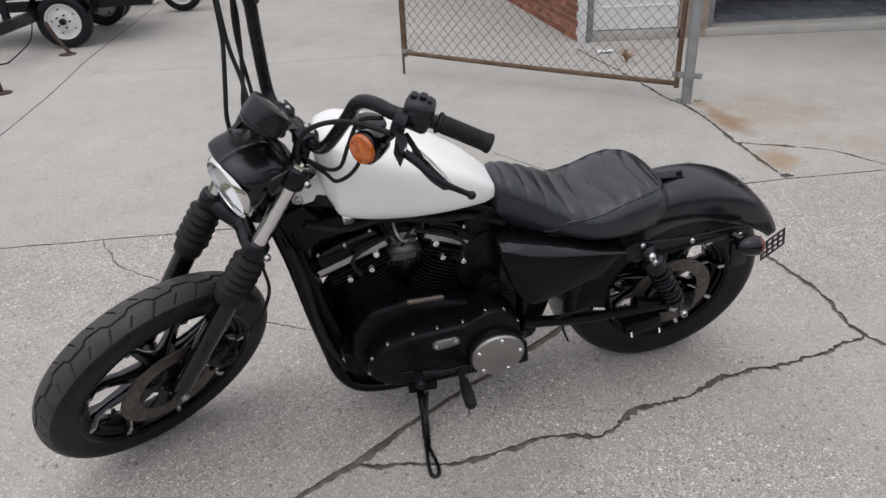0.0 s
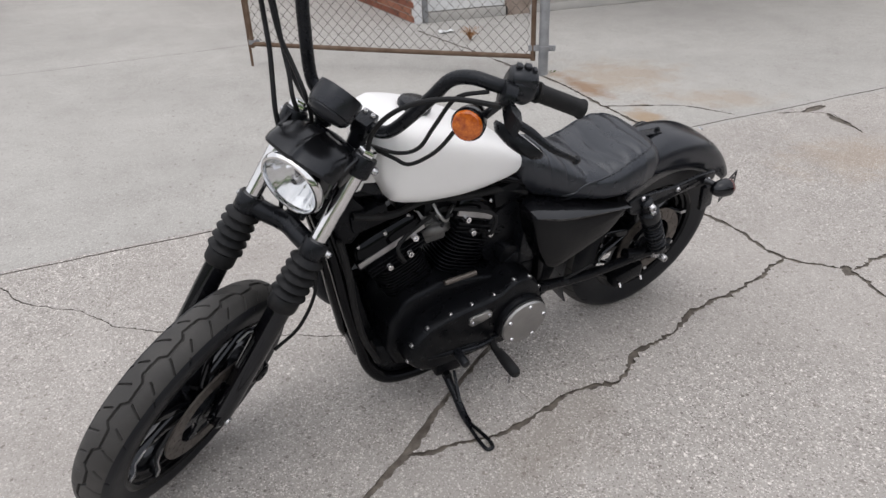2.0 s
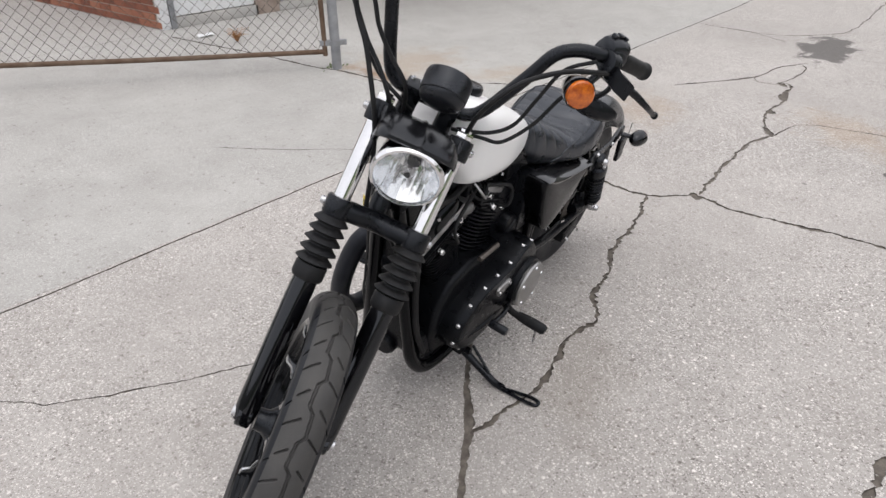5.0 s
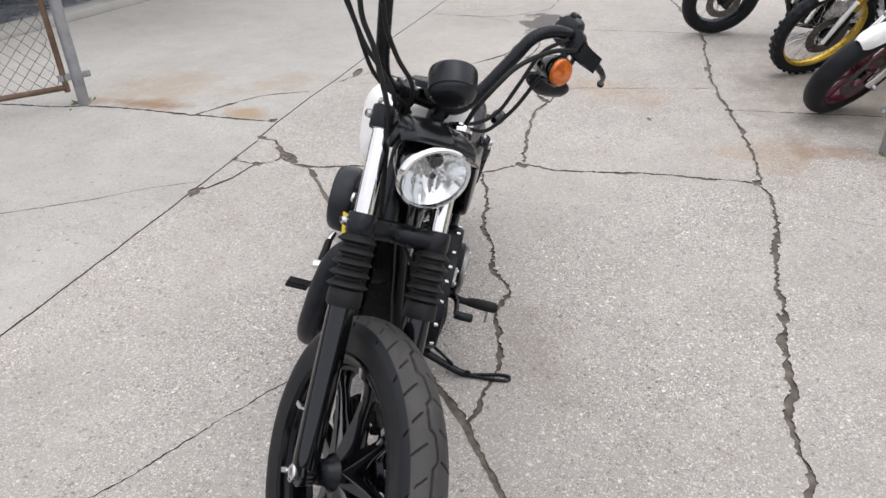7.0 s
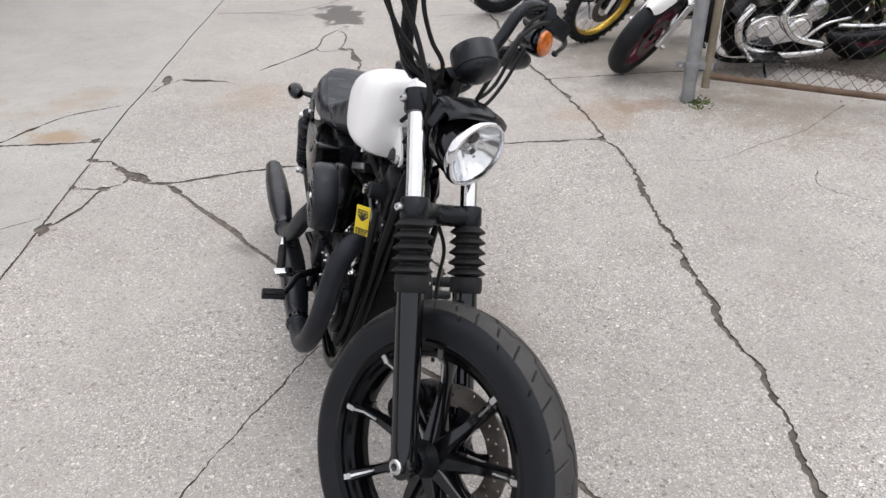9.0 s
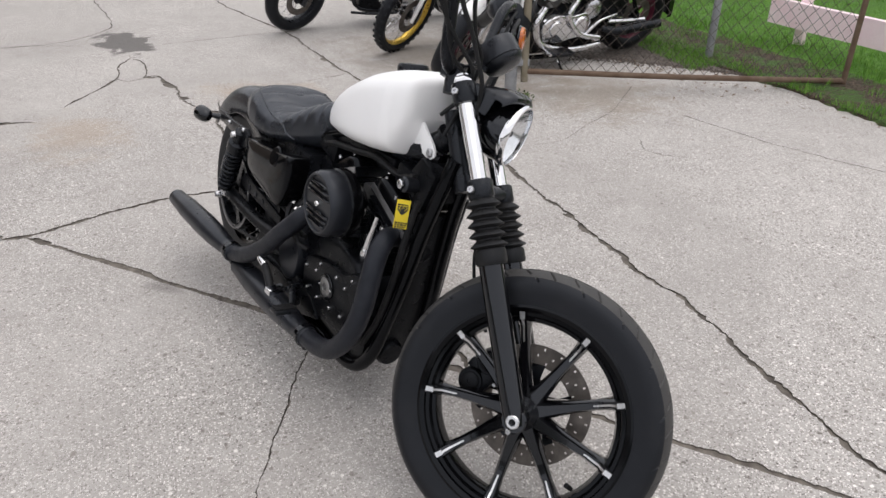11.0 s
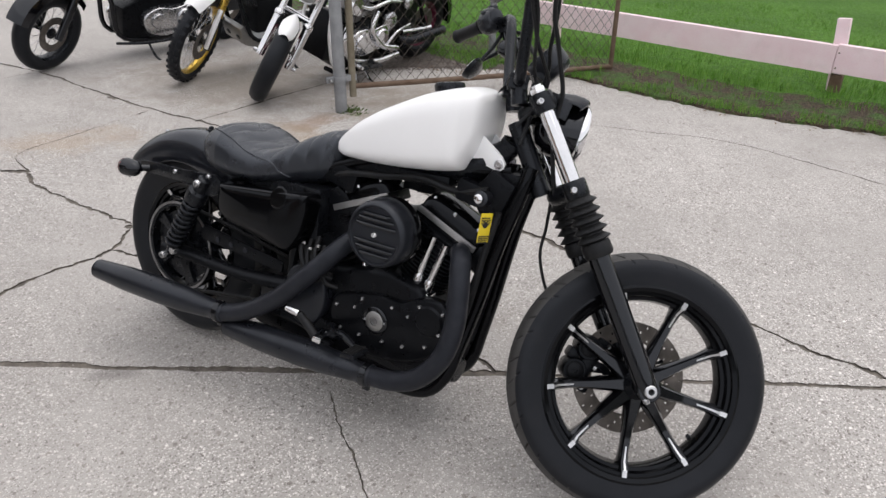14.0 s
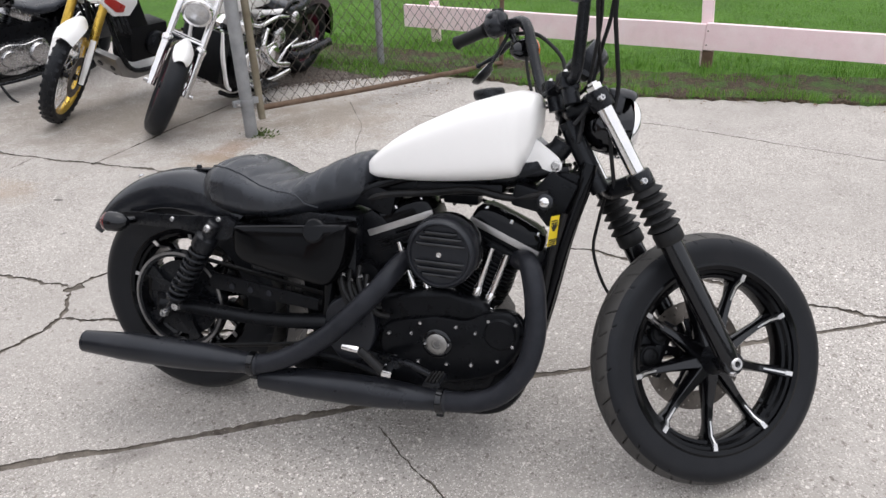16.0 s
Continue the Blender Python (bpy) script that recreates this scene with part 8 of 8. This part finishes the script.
rad = part("radiator", bm, BLACK_WRINKLE, cC, "black radiator")
for sy in (-1, 1):
    bm = bmesh.new()
    tube(bm, [(1.20, sy * .125, .62), (1.20, sy * .135, .45), (1.14, sy * .13, .24), (1.08, sy * .12, .18)], [.012, .02, .02, .014], 10, 5, True, .8)
    part("radiator_shroud", bm, WHITE_PAINT, cC, "white frame shroud")
    bm = bmesh.new()
    tube(bm, [(.95, sy * .14, .45), (1.04, sy * .17, .36), (.9, sy * .18, .22), (.4, sy * .19, .2), (-.2, sy * .2, .24)] if sy < 0 else [(.35, sy * .12, .33), (.15, sy * .13, .32), (-.02, sy * .13, .315)], .04 if sy < 0 else .025, 14, 5)
    part("exhaust" if sy < 0 else "swingarm", bm, CHROME, cC)
    bm = bmesh.new()
    tube(bm, [(1.15, sy * .05, .78), (.7, sy * .1, .66), (.2, sy * .12, .62)], .02, 10, 4)
    part("frame_tube", bm, WHITE_PAINT, cC)
    bm = bmesh.new()
    tube(bm, [(.95, sy * .14, .20), (.98, sy * .24, .22), (.98, sy * .30, .22)], .013, 10, 3)
    part("footpeg", bm, CHROME, cC)
bm = bmesh.new()
fx2 = np.linspace(.62, 1.2, 14)
loft(bm, [tank_ring(x, .70 + .03 * (x - .62), .74 + .2 * math.sin(math.pi * (x - .56) / .72) ** .6, .05 + .11 * math.sin(math.pi * (x - .56) / .72) ** .7, 24) for x in fx2])
part("fuel_tank", bm, WHITE_PAINT, cC, "white fuel tank")
bm = bmesh.new()
loft(bm, [tank_ring(x, z - .09, z, w, 24) for x, z, w in ((-.15, .70, .05), (-.05, .76, .1), (.1, .75, .13), (.25, .70, .16), (.4, .68, .15), (.55, .73, .09), (.62, .76, .05))])
part("seat", bm, LEATHER, cC, "black seat")
bm = bmesh.new()
loft(bm, [[(math.cos(a) * r, .11 * t, .315 + math.sin(a) * r) for r, t in ((.30, -1), (.36, -.9), (.375, 0), (.36, .9), (.30, 1), (.355, .85), (.37, 0), (.355, -.85))] for a in (radians(35 + 150 * k / 16) for k in range(17))])
part("rear_fender", bm, BLACK_GLOSS, cC, "black rear fender")
bars(cC, tC, Vector((1.16, 0, 1.04)), .14, .4, CHROME)
stand_leg(cC, .8, .2, .34, CHROME)

# white, red and gold dual-sport bike
mB, tB = parked_frame((3.775, 0.365), 94, 14, 30, 1.48, 27, 0.11)
cB = thing("parked_motorcycle", mB, "white, red and black dual-sport motorcycle with gold rims", "motorcycle", "parked motorcycles")
wheel_set(cB, "front_wheel", Vector((1.48, 0, .345)), .345, .092, .275, GOLD, 36, tB, "gold wire-spoke front wheel", 34, 1)
wheel_set(cB, "rear_wheel", Vector((0, 0, .33)), .33, .14, .235, GOLD, 36, Matrix(), "gold wire-spoke rear wheel", 26)
for sy in (-1, 1):
    y = sy * .095
    bm = bmesh.new()
    rod(bm, (1.50, y, .31), (1.40, y, .55), .026, 14)
    put_turned(cB, bm, "fork_slider", BLACK_SATIN, tB)
    bm = bmesh.new()
    tube(bm, [(1.535, y + sy * .012, .34), (1.47, y + sy * .014, .50), (1.41, y + sy * .012, .62)], [.026, .034, .03], 12, 3, True, .5)
    put_turned(cB, bm, "fork_guard", WHITE_PAINT, tB, "white plastic fork guard")
    bm = bmesh.new()
    rod(bm, (1.40, y, .55), (1.16, y, 1.05), .028, 16)
    put_turned(cB, bm, "fork_tube", GOLD, tB, "gold upper fork tube")
bm = bmesh.new()
rings = []
for k in range(15):
    a = radians(62 + 48 * k / 14)
    w = .075 * (1 - .5 * (k / 14 - .4) ** 2 * 2)
    o = [(1.48 + math.cos(a) * (.405 - .055 * abs(t) ** 2), w * t, .345 + math.sin(a) * (.405 - .055 * abs(t) ** 2)) for t in np.linspace(-1, 1, 9)]
    rings.append(o + [(x, yy * .97, z - .004) for x, yy, z in o[::-1]])
loft(bm, rings)
put_turned(cB, bm, "front_fender", WHITE_PAINT, tB, "white front fender close over the tyre")
bm = bmesh.new()
box(bm, (.36, .2, .26), pose(.80, 0, .45), .03)
box(bm, (.2, .18, .3), pose(.92, 0, .62, 0, 22, 0), .03)
part("engine", bm, BLACK_WRINKLE, cB, "black engine")
for sy in (-1, 1):
    bm = bmesh.new()
    lathe(bm, [(.09, 0), (.088, .02), (.07, .035), (0, .038)], (.76, sy * .1, .44), (0, sy, 0), 28)
    part("engine_cover", bm, BLACK_SATIN, cB)
    bm = bmesh.new()
    prism(bm, [(1.26, .92), (1.28, .84), (1.18, .72), (1.04, .70), (.96, .78), (1.0, .95)], sy * .13, sy * .165, .015)
    part("tank_shroud", bm, WHITE_PAINT, cB, "white side shroud")
    bm = bmesh.new()
    prism(bm, [(1.24, .88), (1.25, .83), (1.16, .75), (1.10, .74), (1.08, .78)], sy * .165, sy * .171, .002)
    part("shroud_panel", bm, RED_PLASTIC, cB, "red shroud panel")
    for q in range(4):
        bm = bmesh.new()
        box(bm, (.02, .012, .16), pose(1.05 + q * .04, sy * .145, .64 + q * .015, 0, 20, 0), .003)
        part("radiator_slat", bm, BLACK_PLASTIC, cB)
    bm = bmesh.new()
    tube(bm, [(1.2, sy * .05, .9), (1.12, sy * .12, .5), (.98, sy * .12, .28), (.6, sy * .11, .26)], .018, 10, 5)
    part("frame_tube", bm, BLACK_SATIN, cB)
    bm = bmesh.new()
    prism(bm, [(.58, .84), (.1, .92), (-.3, .95), (-.3, .91), (.1, .80), (.5, .70)], sy * .09, sy * .12, .01)
    part("side_panel", bm, WHITE_PAINT, cB, "white side panel")
bm = bmesh.new()
prism(bm, [(1.16, .40), (1.10, .26), (.98, .215), (.62, .22), (.62, .25), (.96, .26), (1.06, .32), (1.12, .42)], -.13, .13, .01)
skid = part("skid_plate", bm, BRUSHED, cB, "aluminium skid plate with round holes")
bm = bmesh.new()
for x, z, y in ((1.12, .31, -.06), (1.12, .31, .06), (1.05, .24, 0)):
    lathe(bm, [(.022, .0), (.022, .006), (0, .006)], (x, y, z), (.85, 0, -.5), 16)
part("skid_hole", bm, BLACK_WRAP, skid)
bm = bmesh.new()
loft(bm, [tank_ring(x, .78, .98 + .08 * math.sin(math.pi * (x - .55) / .7), .07 + .09 * math.sin(math.pi * (x - .55) / .7), 24) for x in np.linspace(.58, 1.22, 12)])
part("fuel_tank", bm, WHITE_PAINT, cB, "white fuel tank")
bm = bmesh.new()
loft(bm, [tank_ring(x, z - .08, z, w, 20) for x, z, w in ((-.35, .96, .07), (0, .94, .12), (.35, .90, .12), (.6, .93, .08))])
part("seat", bm, LEATHER, cB, "black seat")
bm = bmesh.new()
tube(bm, [(.45, .09, .33), (.0, .1, .33)], .03, 10, 2)
tube(bm, [(.45, -.09, .33), (.0, -.1, .33)], .03, 10, 2)
part("swingarm", bm, BRUSHED, cB)
bars(cB, tB, Vector((1.15, 0, 1.1)), .1, .4, BLACK_SATIN)
stand_leg(cB, .7, .27, .34, BLACK_SATIN)

# black cruiser at the end of the row
mA, tA = parked_frame((4.85, 1.01), 93, 11, 24, 1.62)
cA = thing("parked_motorcycle", mA, "black cruiser motorcycle with chrome engine covers", "motorcycle", "parked motorcycles")
wheel_set(cA, "front_wheel", Vector((1.62, 0, .32)), .32, .13, .225, BLACK_SATIN, 30, tA, "black wire-spoke front wheel")
wheel_set(cA, "rear_wheel", Vector((0, 0, .32)), .32, .17, .2, BLACK_SATIN, 30, Matrix(), "black wire-spoke rear wheel")
for sy in (-1, 1):
    y = sy * .105
    bm = bmesh.new()
    tube(bm, [(1.63, y, .30), (1.47, y, .56), (1.19, y, 1.03)], [.029, .03, .022], 16, 2)
    put_turned(cA, bm, "fork_leg", BLACK_GLOSS, tA)
    bm = bmesh.new()
    tube(bm, [(1.15, sy * .04, .8), (1.12, sy * .1, .5), (1.05, sy * .11, .2), (.5, sy * .11, .16)], .02, 10, 5)
    part("frame_tube", bm, BLACK_GLOSS, cA)
    bm = bmesh.new()
    tube(bm, [(.9, sy * .14, .42), (1.0, sy * .17, .32), (.85, sy * .18, .2), (-.25, sy * .2, .22)] if sy < 0 else [(1.15, .16, .19), (.9, .25, .19), (.55, .24, .19), (.5, .15, .2)], .042 if sy < 0 else .012, 14, 5)
    part("exhaust" if sy < 0 else "floorboard_rail", bm, CHROME if sy < 0 else BLACK_SATIN, cA)
    bm = bmesh.new()
    box(bm, (.42, .09, .3), pose(.0, sy * .27, .52), .04)
    part("saddlebag", bm, BLACK_GLOSS, cA, "black hard saddlebag")
    bm = bmesh.new()
    tube(bm, [(.25, sy * .32, .36), (.26, sy * .33, .60), (.0, sy * .34, .66), (-.22, sy * .32, .5)], .010, 8, 5)
    part("bag_rail", bm, CHROME, cA, "chrome saddlebag rail")
bm = bmesh.new()
loft(bm, [[(1.62 + math.cos(a) * r, .085 * t, .32 + math.sin(a) * r) for r, t in ((.31, -1), (.365, -.8), (.378, 0), (.365, .8), (.31, 1), (.36, .76), (.372, 0), (.36, -.76))] for a in (radians(30 + 125 * k / 14) for k in range(15))])
put_turned(cA, bm, "front_fender", BLACK_GLOSS, tA, "gloss black front fender")
v_engine(cA, Vector((.68, 0, .34)), 1.12, STEEL, BLACK_SATIN)
bm = bmesh.new()
prism(bm, [(.25, .42), (.32, .17), (.50, .12), (.95, .13), (1.06, .22), (1.04, .45), (.7, .55), (.35, .55)], -.115, .115, .02)
part("lower_case", bm, ENGINE_BLACK, cA, "black lower engine case")
bm = bmesh.new()
loft(bm, [tank_ring(x, .68, .74 + .2 * math.sin(math.pi * (x - .52) / .76) ** .6, .05 + .12 * math.sin(math.pi * (x - .52) / .76) ** .7, 24) for x in np.linspace(.58, 1.2, 14)])
part("fuel_tank", bm, BLACK_GLOSS, cA, "gloss black fuel tank")
bm = bmesh.new()
loft(bm, [tank_ring(x, z - .1, z, w, 24) for x, z, w in ((-.2, .74, .08), (0, .78, .14), (.15, .74, .15), (.3, .70, .17), (.45, .69, .15), (.6, .73, .08))])
part("seat", bm, LEATHER, cA, "black seat")
bm = bmesh.new()
loft(bm, [[(math.cos(a) * r, .12 * t, .32 + math.sin(a) * r) for r, t in ((.30, -1), (.36, -.9), (.38, 0), (.36, .9), (.30, 1), (.355, .85), (.374, 0), (.355, -.85))] for a in (radians(35 + 150 * k / 16) for k in range(17))])
part("rear_fender", bm, BLACK_GLOSS, cA, "gloss black rear fender")
bm = bmesh.new()
lathe(bm, [(0, -.12), (.06, -.1), (.09, -.03), (.095, .02), (.06, .035), (0, .04)], (1.42, 0, .86), (.98, 0, -.15), 28)
put_turned(cA, bm, "headlight", CHROME, tA)
bars(cA, tA, Vector((1.16, 0, 1.04)), .16, .42, CHROME)
stand_leg(cA, .85, .18, .36, BLACK_SATIN)


# ---- single bricks of the side wall, last ----
def lay_bricks():
    bw, bh, gap = 0.2, 0.06, 0.011
    bm = bmesh.new()
    box(bm, (bw, 0.012, bh), None, 0.003, 1)
    first = part("brick", bm, BRICK, brick_side, flat=True)
    base = pose(0, 0, 0, 0, 0, brick_turn)
    k = 0
    rnd = random.Random(6)
    for row in range(12):
        for col in range(25):
            x = 0.12 + col * (bw + gap) + (0.105 if row % 2 else 0.0)
            m = base @ pose(x, -0.010 + rnd.uniform(-.002, .002), 0.04 + row * (bh + gap))
            if k == 0:
                first.matrix_basis = m
            else:
                share("brick", first, brick_side, m)
            k += 1


lay_bricks()
